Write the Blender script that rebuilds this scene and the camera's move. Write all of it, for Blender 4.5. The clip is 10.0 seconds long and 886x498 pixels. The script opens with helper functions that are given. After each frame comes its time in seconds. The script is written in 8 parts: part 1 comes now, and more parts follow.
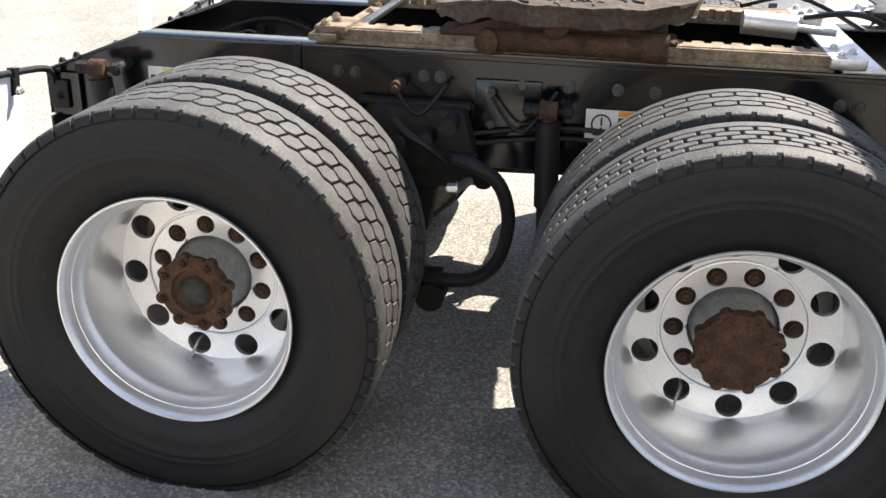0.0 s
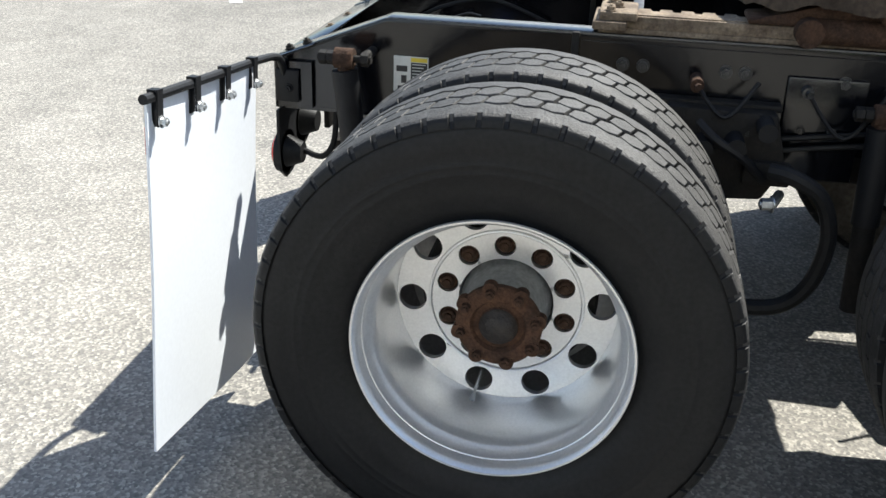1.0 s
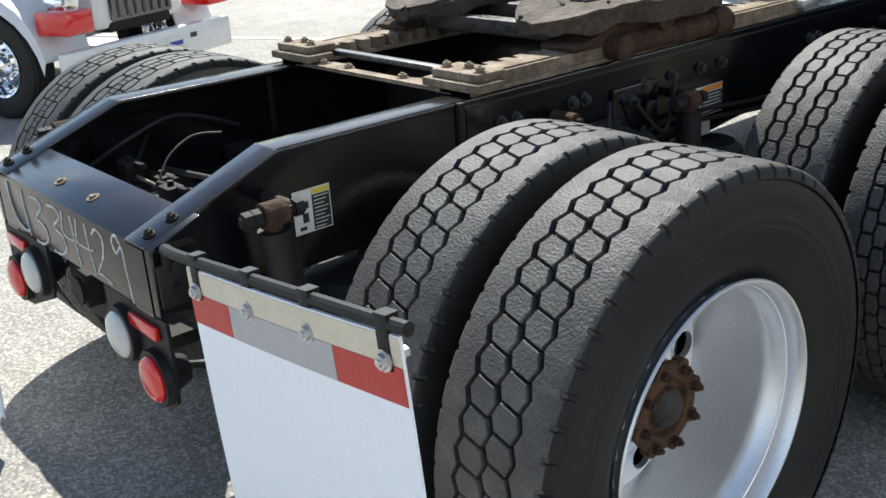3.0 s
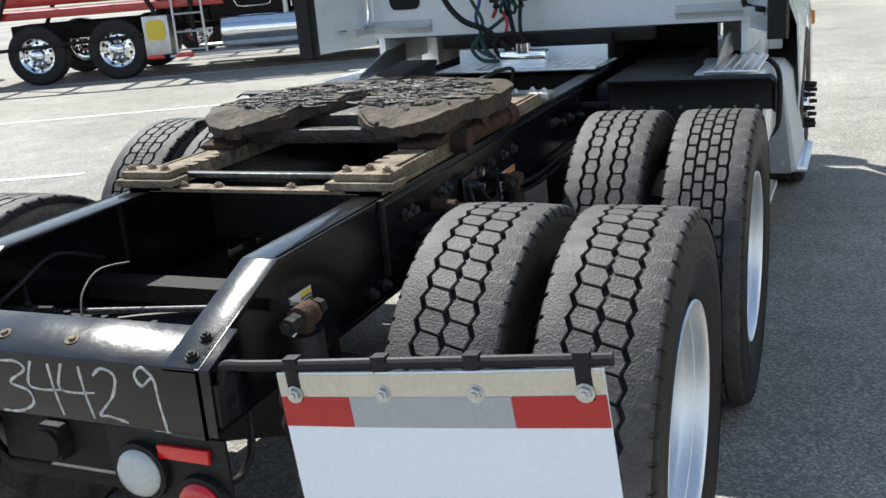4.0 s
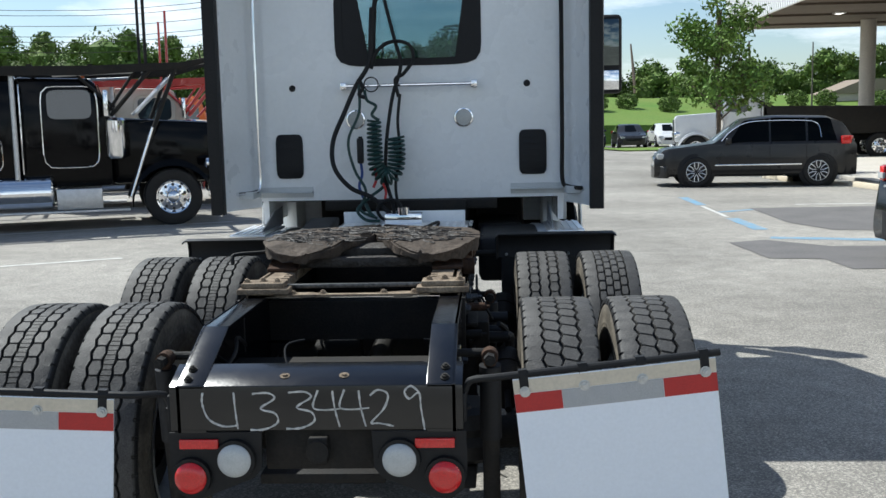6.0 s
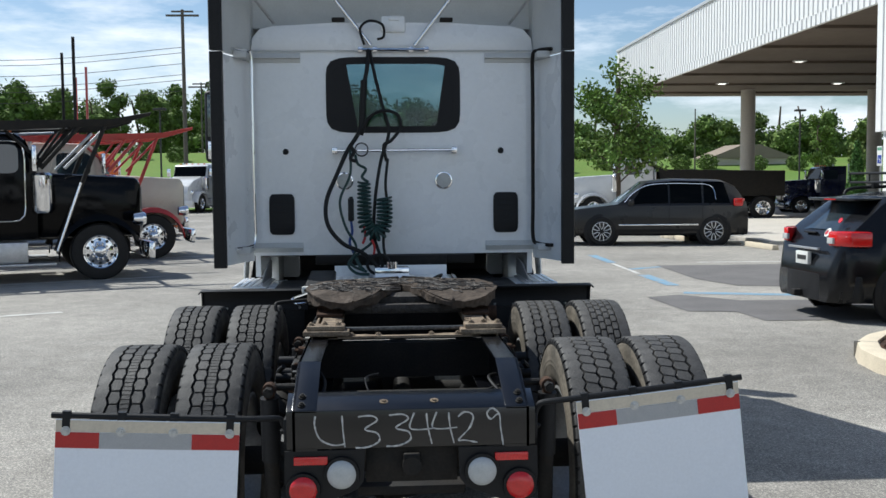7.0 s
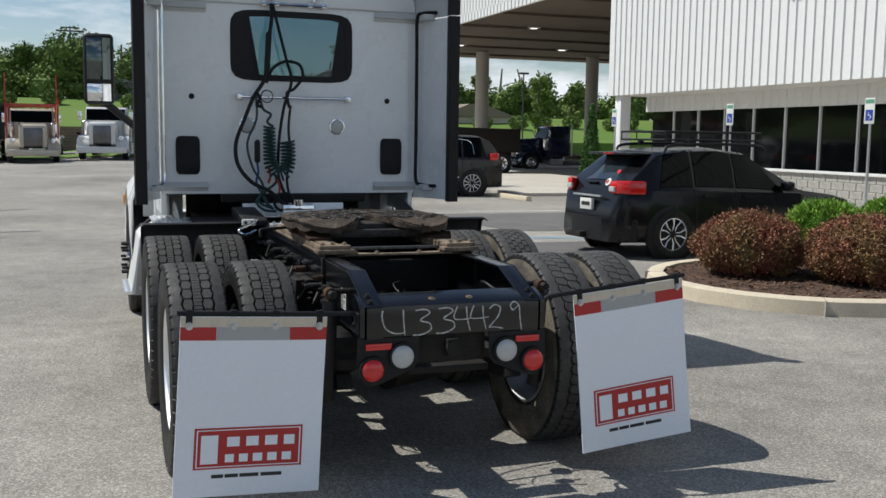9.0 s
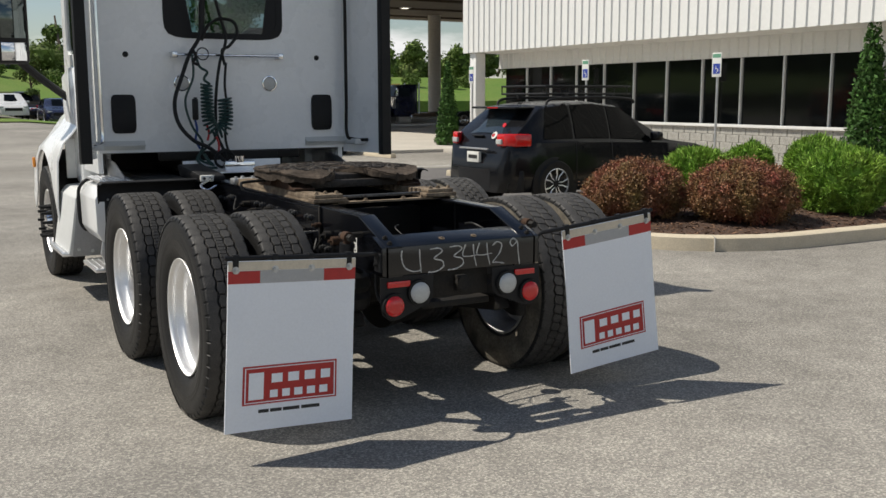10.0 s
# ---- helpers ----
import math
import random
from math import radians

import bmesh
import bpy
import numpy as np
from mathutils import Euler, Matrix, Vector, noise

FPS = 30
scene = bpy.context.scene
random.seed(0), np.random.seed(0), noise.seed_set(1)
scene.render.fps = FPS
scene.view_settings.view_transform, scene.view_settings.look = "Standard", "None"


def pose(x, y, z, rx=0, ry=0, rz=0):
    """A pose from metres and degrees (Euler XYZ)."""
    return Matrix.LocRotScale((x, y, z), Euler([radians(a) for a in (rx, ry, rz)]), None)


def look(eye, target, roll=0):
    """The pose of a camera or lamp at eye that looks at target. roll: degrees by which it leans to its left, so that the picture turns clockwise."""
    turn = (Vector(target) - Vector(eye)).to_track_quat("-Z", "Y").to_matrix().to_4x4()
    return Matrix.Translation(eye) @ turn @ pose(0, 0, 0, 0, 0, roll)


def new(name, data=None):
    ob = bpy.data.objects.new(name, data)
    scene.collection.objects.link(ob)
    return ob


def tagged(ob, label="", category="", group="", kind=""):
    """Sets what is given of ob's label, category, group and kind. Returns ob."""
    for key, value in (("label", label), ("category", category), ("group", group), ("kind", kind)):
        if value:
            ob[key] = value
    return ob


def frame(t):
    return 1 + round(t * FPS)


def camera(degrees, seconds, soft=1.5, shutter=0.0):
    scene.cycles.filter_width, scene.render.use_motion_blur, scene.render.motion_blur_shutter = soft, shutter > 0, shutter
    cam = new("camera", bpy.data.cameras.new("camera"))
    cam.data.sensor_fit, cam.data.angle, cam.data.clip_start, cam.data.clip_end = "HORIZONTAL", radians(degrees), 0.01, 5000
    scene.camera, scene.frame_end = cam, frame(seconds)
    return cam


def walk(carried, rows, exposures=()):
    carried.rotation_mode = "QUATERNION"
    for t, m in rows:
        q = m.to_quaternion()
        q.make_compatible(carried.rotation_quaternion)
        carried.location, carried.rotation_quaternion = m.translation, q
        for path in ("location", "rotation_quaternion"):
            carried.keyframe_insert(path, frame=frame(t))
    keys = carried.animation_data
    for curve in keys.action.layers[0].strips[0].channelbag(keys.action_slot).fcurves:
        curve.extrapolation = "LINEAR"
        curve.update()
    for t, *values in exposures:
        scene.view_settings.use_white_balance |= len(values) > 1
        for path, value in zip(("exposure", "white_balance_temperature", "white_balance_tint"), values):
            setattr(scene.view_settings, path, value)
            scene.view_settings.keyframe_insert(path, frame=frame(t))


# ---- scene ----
cam = camera(48.38, 10.0)
PATH = [
    (0, (3.235, 1.745, 1.588), (1.416, 1.434, 0.817), 1.4),
    (0.5, (3.134, 1.382, 1.549), (1.350, 0.963, 0.748), 1.1),
    (1, (2.992, 0.960, 1.541), (1.200, 0.628, 0.718), 1.9),
    (1.5, (2.872, 0.513, 1.541), (1.051, 0.484, 0.715), 1.2),
    (2, (2.646, 0.069, 1.546), (0.868, 0.454, 0.716), -0.5),
    (2.2, (2.511, -0.127, 1.532), (0.788, 0.480, 0.720), -0.4),
    (3.3, (1.981, -0.877, 1.561), (0.725, 0.515, 0.864), -4.2),
    (3.5, (1.841, -1.018, 1.586), (0.744, 0.514, 0.918), -3.9),
    (4, (1.563, -1.395, 1.608), (0.796, 0.362, 1.039), -4.8),
    (4.5, (1.387, -1.809, 1.620), (0.853, 0.064, 1.165), -4.2),
    (5, (1.165, -2.216, 1.663), (0.808, -0.281, 1.302), -2.8),
    (5.5, (0.831, -2.566, 1.674), (0.633, -0.595, 1.394), -2.1),
    (5.7, (0.722, -2.705, 1.671), (0.565, -0.729, 1.404), -2.0),
    (6.8, (0.027, -3.414, 1.704), (0.100, -1.422, 1.538), 0.1),
    (7, (-0.100, -3.527, 1.716), (0.024, -1.536, 1.579), -0.5),
    (7.5, (-0.386, -3.773, 1.735), (-0.154, -1.788, 1.657), 0.3),
    (8, (-0.757, -3.940, 1.736), (-0.399, -1.973, 1.696), 1.3),
    (8.5, (-1.153, -4.063, 1.705), (-0.647, -2.132, 1.587), 1.5),
    (9, (-1.568, -4.190, 1.653), (-0.897, -2.320, 1.427), 0.8),
    (9.5, (-2.016, -4.160, 1.599), (-1.171, -2.373, 1.295), 1.2),
    (10, (-2.477, -4.199, 1.606), (-1.509, -2.475, 1.302), -0.1),
]
EXPOSURES = ((0, 1.65, 6750, 12), (0.5, 1.2, 6400, 9), (1.0, 1.1, 6250, 7), (2.0, 1.15, 6150, 6), (3.5, 1.05, 6200, 6), (4.5, 0.92, 6000, 5), (5.5, 0.68, 5950, 5), (7.0, 0.36, 5950, 7), (8.0, 0.14, 5950, 7), (9.0, 0.08, 6200, 8), (10, 0.06, 6700, 9))
walk(cam, [(t, look(eye, aim, roll)) for t, eye, aim, roll in PATH], EXPOSURES)

# ---- light ----
SUN_TO = Vector((-0.63, 0.45, 1.0)).normalized()
world = bpy.data.worlds.new("sky")
scene.world = world
world.use_nodes = True


def build_sky():
    nt = world.node_tree
    bg = nt.nodes["Background"]
    sky = nt.nodes.new("ShaderNodeTexSky")
    sky.sky_type, sky.sun_disc = "NISHITA", False
    sky.sun_elevation = math.asin(SUN_TO.z)
    sky.sun_rotation = math.atan2(SUN_TO.x, SUN_TO.y)
    sky.ozone_density, sky.dust_density = 1.5, 0.6
    co = nt.nodes.new("ShaderNodeTexCoord")
    mp = nt.nodes.new("ShaderNodeMapping")
    mp.inputs["Scale"].default_value = (1.6, 1.6, 7.0)
    nz = nt.nodes.new("ShaderNodeTexNoise")
    nz.inputs["Scale"].default_value, nz.inputs["Detail"].default_value, nz.inputs["Roughness"].default_value = 1.7, 9, 0.62
    rp = nt.nodes.new("ShaderNodeValToRGB")
    rp.color_ramp.elements[0].position, rp.color_ramp.elements[1].position = 0.47, 0.63
    xyz, low, band = nt.nodes.new("ShaderNodeSeparateXYZ"), nt.nodes.new("ShaderNodeMath"), nt.nodes.new("ShaderNodeMapRange")
    low.operation = "MULTIPLY"
    band.inputs["From Min"].default_value, band.inputs["From Max"].default_value = 0.30, 0.55
    band.inputs["To Min"].default_value, band.inputs["To Max"].default_value = 1.0, 0.12
    nt.links.new(co.outputs["Generated"], xyz.inputs[0]), nt.links.new(xyz.outputs["Z"], band.inputs["Value"]), nt.links.new(band.outputs["Result"], low.inputs[1])
    mx = nt.nodes.new("ShaderNodeMix")
    mx.data_type = "RGBA"
    mx.inputs["B"].default_value = (10.5, 10.6, 10.8, 1)
    ln = nt.links.new
    ln(co.outputs["Generated"], mp.inputs["Vector"]), ln(mp.outputs["Vector"], nz.inputs["Vector"])
    ln(nz.outputs["Fac"], rp.inputs["Fac"]), ln(rp.outputs["Color"], low.inputs[0]), ln(low.outputs[0], mx.inputs["Factor"])
    ln(sky.outputs["Color"], mx.inputs["A"]), ln(mx.outputs["Result"], bg.inputs["Color"])
    bg.inputs["Strength"].default_value = 0.082


build_sky()
sun = new("sun", bpy.data.lights.new("sun", "SUN"))
sun.data.energy, sun.data.angle, sun.data.color = 4.5, radians(0.5), (1.0, 0.95, 0.86)
sun.matrix_world = look(SUN_TO * 50, (0, 0, 0))


# ---- materials ----
def mat(name, col, rough=0.5, metal=0.0, col2=None, scale=6.0, amount=0.5, fine=0.12, fscale=90.0, bump=0.0, bscale=120.0, coat=0.0, rvar=0.1, spec=0.5, island=0.0, stretch=(1, 1, 1)):
    """Two scales of colour variation, roughness variation and a fine bump, in object space."""
    m = bpy.data.materials.new(name)
    m.use_nodes = True
    nt = m.node_tree
    ln, nn = nt.links.new, nt.nodes.new
    b = nt.nodes["Principled BSDF"]
    co, mp = nn("ShaderNodeTexCoord"), nn("ShaderNodeMapping")
    mp.inputs["Scale"].default_value = stretch
    ln(co.outputs["Object"], mp.inputs["Vector"])
    big, small = nn("ShaderNodeTexNoise"), nn("ShaderNodeTexNoise")
    big.inputs["Scale"].default_value, big.inputs["Detail"].default_value = scale, 6
    small.inputs["Scale"].default_value, small.inputs["Detail"].default_value = fscale, 3
    ln(mp.outputs["Vector"], big.inputs["Vector"]), ln(mp.outputs["Vector"], small.inputs["Vector"])
    ramp = nn("ShaderNodeValToRGB")
    ramp.color_ramp.elements[0].position, ramp.color_ramp.elements[1].position = 0.5 - 0.22, 0.5 + 0.22
    ln(big.outputs["Fac"], ramp.inputs["Fac"])
    mx = nn("ShaderNodeMix")
    mx.data_type = "RGBA"
    c2 = col2 or tuple(c * 0.8 for c in col)
    ramp.color_ramp.elements[0].color = (*col, 1)
    ramp.color_ramp.elements[1].color = tuple(a * (1 - amount) + q * amount for a, q in zip(col, c2)) + (1,)
    hsv = nn("ShaderNodeHueSaturation")
    ln(ramp.outputs["Color"], hsv.inputs["Color"])
    mr = nn("ShaderNodeMapRange")
    mr.inputs["From Min"].default_value, mr.inputs["From Max"].default_value = 0.25, 0.75
    mr.inputs["To Min"].default_value, mr.inputs["To Max"].default_value = 1 - fine, 1 + fine
    ln(small.outputs["Fac"], mr.inputs["Value"])
    if island:
        ge, ma = nn("ShaderNodeNewGeometry"), nn("ShaderNodeMapRange")
        ma.inputs["To Min"].default_value, ma.inputs["To Max"].default_value = 1 - island, 1 + island
        ln(ge.outputs["Random Per Island"], ma.inputs["Value"])
        mu = nn("ShaderNodeMath")
        mu.operation = "MULTIPLY"
        ln(mr.outputs["Result"], mu.inputs[0]), ln(ma.outputs["Result"], mu.inputs[1]), ln(mu.outputs[0], hsv.inputs["Value"])
    else:
        ln(mr.outputs["Result"], hsv.inputs["Value"])
    ln(hsv.outputs["Color"], b.inputs["Base Color"])
    rr = nn("ShaderNodeMapRange")
    rr.inputs["To Min"].default_value, rr.inputs["To Max"].default_value = max(0.02, rough - rvar), min(1, rough + rvar)
    ln(big.outputs["Fac"], rr.inputs["Value"]), ln(rr.outputs["Result"], b.inputs["Roughness"])
    b.inputs["Metallic"].default_value, b.inputs["Coat Weight"].default_value = metal, coat
    b.inputs["Specular IOR Level"].default_value = spec
    if bump:
        bn, bp = nn("ShaderNodeTexNoise"), nn("ShaderNodeBump")
        bn.inputs["Scale"].default_value, bn.inputs["Detail"].default_value = bscale, 5
        ln(mp.outputs["Vector"], bn.inputs["Vector"]), ln(bn.outputs["Fac"], bp.inputs["Height"])
        bp.inputs["Strength"].default_value, bp.inputs["Distance"].default_value = bump, 0.01
        ln(bp.outputs["Normal"], b.inputs["Normal"])
    return m


def glass_mat(name, tint=(0.7, 0.75, 0.75), clear=0.8):
    m = bpy.data.materials.new(name)
    m.use_nodes = True
    nt = m.node_tree
    nt.nodes.remove(nt.nodes["Principled BSDF"])
    out = nt.nodes["Material Output"]
    tr, gl, mx, fr = (nt.nodes.new("ShaderNode" + k) for k in ("BsdfTransparent", "BsdfGlossy", "MixShader", "Fresnel"))
    tr.inputs["Color"].default_value = (*(c * clear for c in tint), 1)
    gl.inputs["Roughness"].default_value = 0.03
    fr.inputs["IOR"].default_value = 1.5
    nt.links.new(fr.outputs[0], mx.inputs[0]), nt.links.new(tr.outputs[0], mx.inputs[1])
    nt.links.new(gl.outputs[0], mx.inputs[2]), nt.links.new(mx.outputs[0], out.inputs["Surface"])
    return m


def asphalt_mat():
    m = bpy.data.materials.new("asphalt")
    m.use_nodes = True
    nt = m.node_tree
    ln, nn = nt.links.new, nt.nodes.new
    b = nt.nodes["Principled BSDF"]
    co = nn("ShaderNodeTexCoord")
    vo, n1, n2, n3 = nn("ShaderNodeTexVoronoi"), nn("ShaderNodeTexNoise"), nn("ShaderNodeTexNoise"), nn("ShaderNodeTexNoise")
    vo.inputs["Scale"].default_value = 115
    for n, s, d in ((n1, 0.28, 5), (n2, 3.5, 6), (n3, 60, 4)):
        n.inputs["Scale"].default_value, n.inputs["Detail"].default_value = s, d
    for n in (vo, n1, n2, n3):
        ln(co.outputs["Object"], n.inputs["Vector"])
    sep = nn("ShaderNodeSeparateColor")
    ln(vo.outputs["Color"], sep.inputs[0])
    r0 = nn("ShaderNodeValToRGB")
    e = r0.color_ramp.elements
    e[0].position, e[0].color = 0.0, (0.165, 0.157, 0.144, 1)
    e[1].position, e[1].color = 1.0, (0.41, 0.385, 0.335, 1)
    k = e.new(0.62)
    k.color = (0.255, 0.237, 0.21, 1)
    ln(sep.outputs[0], r0.inputs["Fac"])
    val = None
    hsv = nn("ShaderNodeHueSaturation")
    ln(r0.outputs["Color"], hsv.inputs["Color"])
    for n, lo, hi in ((n1, 0.72, 1.32), (n2, 0.86, 1.14), (n3, 0.82, 1.18)):
        mr = nn("ShaderNodeMapRange")
        mr.inputs["From Min"].default_value, mr.inputs["From Max"].default_value = 0.28, 0.72
        mr.inputs["To Min"].default_value, mr.inputs["To Max"].default_value = lo, hi
        ln(n.outputs["Fac"], mr.inputs["Value"])
        if val is None:
            val = mr.outputs["Result"]
        else:
            mu = nn("ShaderNodeMath")
            mu.operation = "MULTIPLY"
            ln(val, mu.inputs[0]), ln(mr.outputs["Result"], mu.inputs[1])
            val = mu.outputs[0]
    ln(val, hsv.inputs["Value"])
    ln(hsv.outputs["Color"], b.inputs["Base Color"])
    b.inputs["Roughness"].default_value = 0.85
    b.inputs["Specular IOR Level"].default_value = 0.3
    bp = nn("ShaderNodeBump")
    bp.inputs["Strength"].default_value, bp.inputs["Distance"].default_value = 0.4, 0.005
    ln(vo.outputs["Distance"], bp.inputs["Height"]), ln(bp.outputs["Normal"], b.inputs["Normal"])
    return m


M = {
    "asphalt": asphalt_mat(),
    "line": mat("worn white line paint", (0.62, 0.61, 0.57), 0.8, col2=(0.3, 0.29, 0.27), scale=5, amount=0.8, fine=0.3, fscale=70),
    "blueline": mat("worn blue line paint", (0.09, 0.27, 0.42), 0.8, col2=(0.27, 0.29, 0.30), scale=5, amount=1.0, fine=0.3, fscale=70),
    "patch": mat("dark sealed asphalt", (0.10, 0.094, 0.09), 0.85, col2=(0.165, 0.155, 0.15), scale=1.5, amount=0.8, fine=0.35, fscale=160, bump=0.4, bscale=200),
    "rubber": mat("black tyre rubber", (0.0115, 0.0115, 0.012), 0.5, col2=(0.020, 0.0195, 0.019), scale=7, amount=0.7, fine=0.25, bump=0.12, bscale=300, spec=0.22),
    "dustrubber": mat("tan dust on rubber", (0.20, 0.175, 0.14), 0.9, col2=(0.06, 0.055, 0.048), scale=7, amount=0.9, fine=0.3, fscale=60, bump=0.2, bscale=200, spec=0.15),
    "treaddark": mat("darker black tread rubber", (0.048, 0.045, 0.042), 0.62, col2=(0.022, 0.021, 0.020), scale=14, amount=0.9, fine=0.35, fscale=160, bump=0.35, bscale=180, spec=0.42),
    "tread": mat("dusty worn tread rubber", (0.074, 0.070, 0.066), 0.62, col2=(0.036, 0.034, 0.032), scale=14, amount=0.9, fine=0.35, fscale=160, bump=0.35, bscale=180, spec=0.42),
    "alu": mat("brushed aluminium", (0.91, 0.91, 0.91), 0.36, 1.0, col2=(0.76, 0.76, 0.76), scale=10, fine=0.07, fscale=220, bump=0.06, bscale=260, rvar=0.08),
    "alurim": mat("turned aluminium wheel", (0.90, 0.90, 0.90), 0.38, 0.8, col2=(0.80, 0.80, 0.80), scale=9, fine=0.06, fscale=160, bump=0.04, bscale=200, rvar=0.07),
    "aludull": mat("dull aluminium", (0.62, 0.62, 0.62), 0.48, 1.0, col2=(0.45, 0.45, 0.45), scale=14, fine=0.12, bump=0.1, bscale=160),
    "hubgrey": mat("grey cast hub", (0.30, 0.31, 0.31), 0.55, 0.6, col2=(0.18, 0.18, 0.18), scale=30, fine=0.2, bump=0.2),
    "rust": mat("rusty steel", (0.085, 0.047, 0.029), 0.9, col2=(0.032, 0.021, 0.016), scale=26, amount=0.9, fine=0.35, fscale=150, bump=0.6, bscale=110, spec=0.2),
    "rustbrown": mat("brown surface rust", (0.115, 0.060, 0.036), 0.9, col2=(0.042, 0.027, 0.020), scale=22, amount=0.9, fine=0.35, fscale=140, bump=0.6, bscale=110, spec=0.2),
    "rustlight": mat("tan dusty rust", (0.30, 0.235, 0.165), 0.75, col2=(0.075, 0.052, 0.037), scale=16, amount=0.9, fine=0.35, fscale=120, bump=0.6, bscale=90, spec=0.2),
    "frame": mat("black frame paint", (0.003, 0.0035, 0.005), 0.17, col2=(0.006, 0.006, 0.008), scale=7, fine=0.2, bump=0.05, bscale=40, coat=0.0, spec=0.6),
    "black": mat("black satin plastic", (0.008, 0.008, 0.009), 0.55, col2=(0.014, 0.014, 0.015), scale=8, fine=0.2, bump=0.08, spec=0.3),
    "dirtyblack": mat("dirty black steel", (0.008, 0.0078, 0.0075), 0.7, col2=(0.022, 0.018, 0.014), scale=11, amount=0.9, fine=0.35, bump=0.3, spec=0.3),
    "grease": mat("old grease on steel", (0.085, 0.064, 0.048), 0.78, col2=(0.030, 0.022, 0.016), scale=9, amount=0.95, fine=0.4, fscale=60, bump=0.9, bscale=34, spec=0.25),
    "greasedark": mat("dark caked grease", (0.035, 0.027, 0.021), 0.6, col2=(0.014, 0.011, 0.009), scale=16, amount=0.9, fine=0.4, fscale=80, bump=1.0, bscale=42),
    "white": mat("white cab paint", (0.82, 0.83, 0.83), 0.28, col2=(0.77, 0.78, 0.78), scale=3, fine=0.025, fscale=30, coat=0.4, rvar=0.05),
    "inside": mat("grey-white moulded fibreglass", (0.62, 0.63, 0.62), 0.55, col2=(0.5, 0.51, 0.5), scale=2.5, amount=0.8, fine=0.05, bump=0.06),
    "flap": mat("white mud flap plastic", (0.84, 0.87, 0.92), 0.38, col2=(0.80, 0.83, 0.88), scale=4, fine=0.03, bump=0.02, bscale=20),
    "plategrey": mat("grey painted end plate", (0.30, 0.30, 0.30), 0.5, col2=(0.23, 0.23, 0.23), scale=6, fine=0.08),
    "cream": mat("cream strip", (0.66, 0.58, 0.45), 0.5, scale=20, fine=0.08),
    "red": mat("red reflective tape", (0.46, 0.022, 0.02), 0.4, col2=(0.36, 0.02, 0.02), scale=30, fine=0.12, fscale=260),
    "silver": mat("silver reflective tape", (0.42, 0.42, 0.42), 0.45, col2=(0.34, 0.34, 0.34), scale=30, fine=0.1, fscale=260),
    "redlens": mat("red lamp lens", (0.62, 0.012, 0.012), 0.18, col2=(0.5, 0.01, 0.01), scale=60, fine=0.25, fscale=300, coat=0.6),
    "whitelens": mat("white lamp lens", (0.50, 0.51, 0.50), 0.2, scale=60, fine=0.15, fscale=300, coat=0.6),
    "chrome": mat("chrome", (0.85, 0.86, 0.88), 0.09, 1.0, scale=12, fine=0.04, rvar=0.05),
    # dark base colour stands in for a reflection of unbuilt trees
    "mirror": mat("mirror glass darkened for reflected trees", (0.12, 0.14, 0.14), 0.04, 1.0, scale=5, fine=0.02, rvar=0.01),
    "boltgrey": mat("worn grey bolt steel", (0.14, 0.14, 0.14), 0.4, 0.7, col2=(0.03, 0.03, 0.03), scale=60, amount=0.9, fine=0.3),
    "zinc": mat("zinc plated bolt", (0.55, 0.56, 0.56), 0.4, 0.9, scale=40, fine=0.15),
    "chalk": mat("white paint marker", (0.62, 0.61, 0.58), 0.9, col2=(0.25, 0.25, 0.24), scale=60, amount=0.7, fine=0.3, fscale=300),
    "sticker": mat("white sticker", (0.68, 0.68, 0.64), 0.5, scale=20, fine=0.06),
    "yellow": mat("yellow print", (0.72, 0.55, 0.05), 0.5, scale=20, fine=0.06),
    "orange": mat("orange print", (0.75, 0.27, 0.03), 0.5, scale=20, fine=0.06),
    "ink": mat("black print", (0.02, 0.02, 0.02), 0.5, scale=20, fine=0.06),
    "greenhose": mat("green coiled hose", (0.007, 0.040, 0.034), 0.4, scale=20, fine=0.1),
    "bluehose": mat("blue cable", (0.02, 0.06, 0.25), 0.45, scale=20, fine=0.1),
    "dark": mat("dark interior", (0.02, 0.02, 0.021), 0.8, scale=4, fine=0.2),
    "glass": glass_mat("window glass", (0.66, 0.75, 0.77), 0.93),
    "tint": glass_mat("tinted glass", (0.25, 0.28, 0.28), 0.5),
}


rim_tangent = M["alurim"].node_tree.nodes.new("ShaderNodeTangent")
rim_tangent.direction_type, rim_tangent.axis = "RADIAL", "X"
M["alurim"].node_tree.links.new(rim_tangent.outputs[0], M["alurim"].node_tree.nodes["Principled BSDF"].inputs["Tangent"])
M["alurim"].node_tree.nodes["Principled BSDF"].inputs["Anisotropic"].default_value = 0.65


# ---- geometry helpers ----
def part(name, bm, material, parent=None, label="", loc=None, angle=35):
    """Links a bmesh as one mesh object under its parent."""
    bmesh.ops.recalc_face_normals(bm, faces=bm.faces[:])
    me = bpy.data.meshes.new(name)
    bm.to_mesh(me)
    bm.free()
    me.shade_smooth()
    me.set_sharp_from_angle(angle=radians(angle))
    me.materials.append(M[material] if isinstance(material, str) else material)
    return place(name, me, parent, label, loc)


FIT = Matrix()     # set while the parts of a section of the truck are built, which are drawn from another origin


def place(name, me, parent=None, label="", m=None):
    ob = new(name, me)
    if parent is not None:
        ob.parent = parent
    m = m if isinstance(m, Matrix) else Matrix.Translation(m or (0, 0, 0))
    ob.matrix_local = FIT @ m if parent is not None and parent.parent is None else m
    if label:
        ob["label"] = label
    return ob


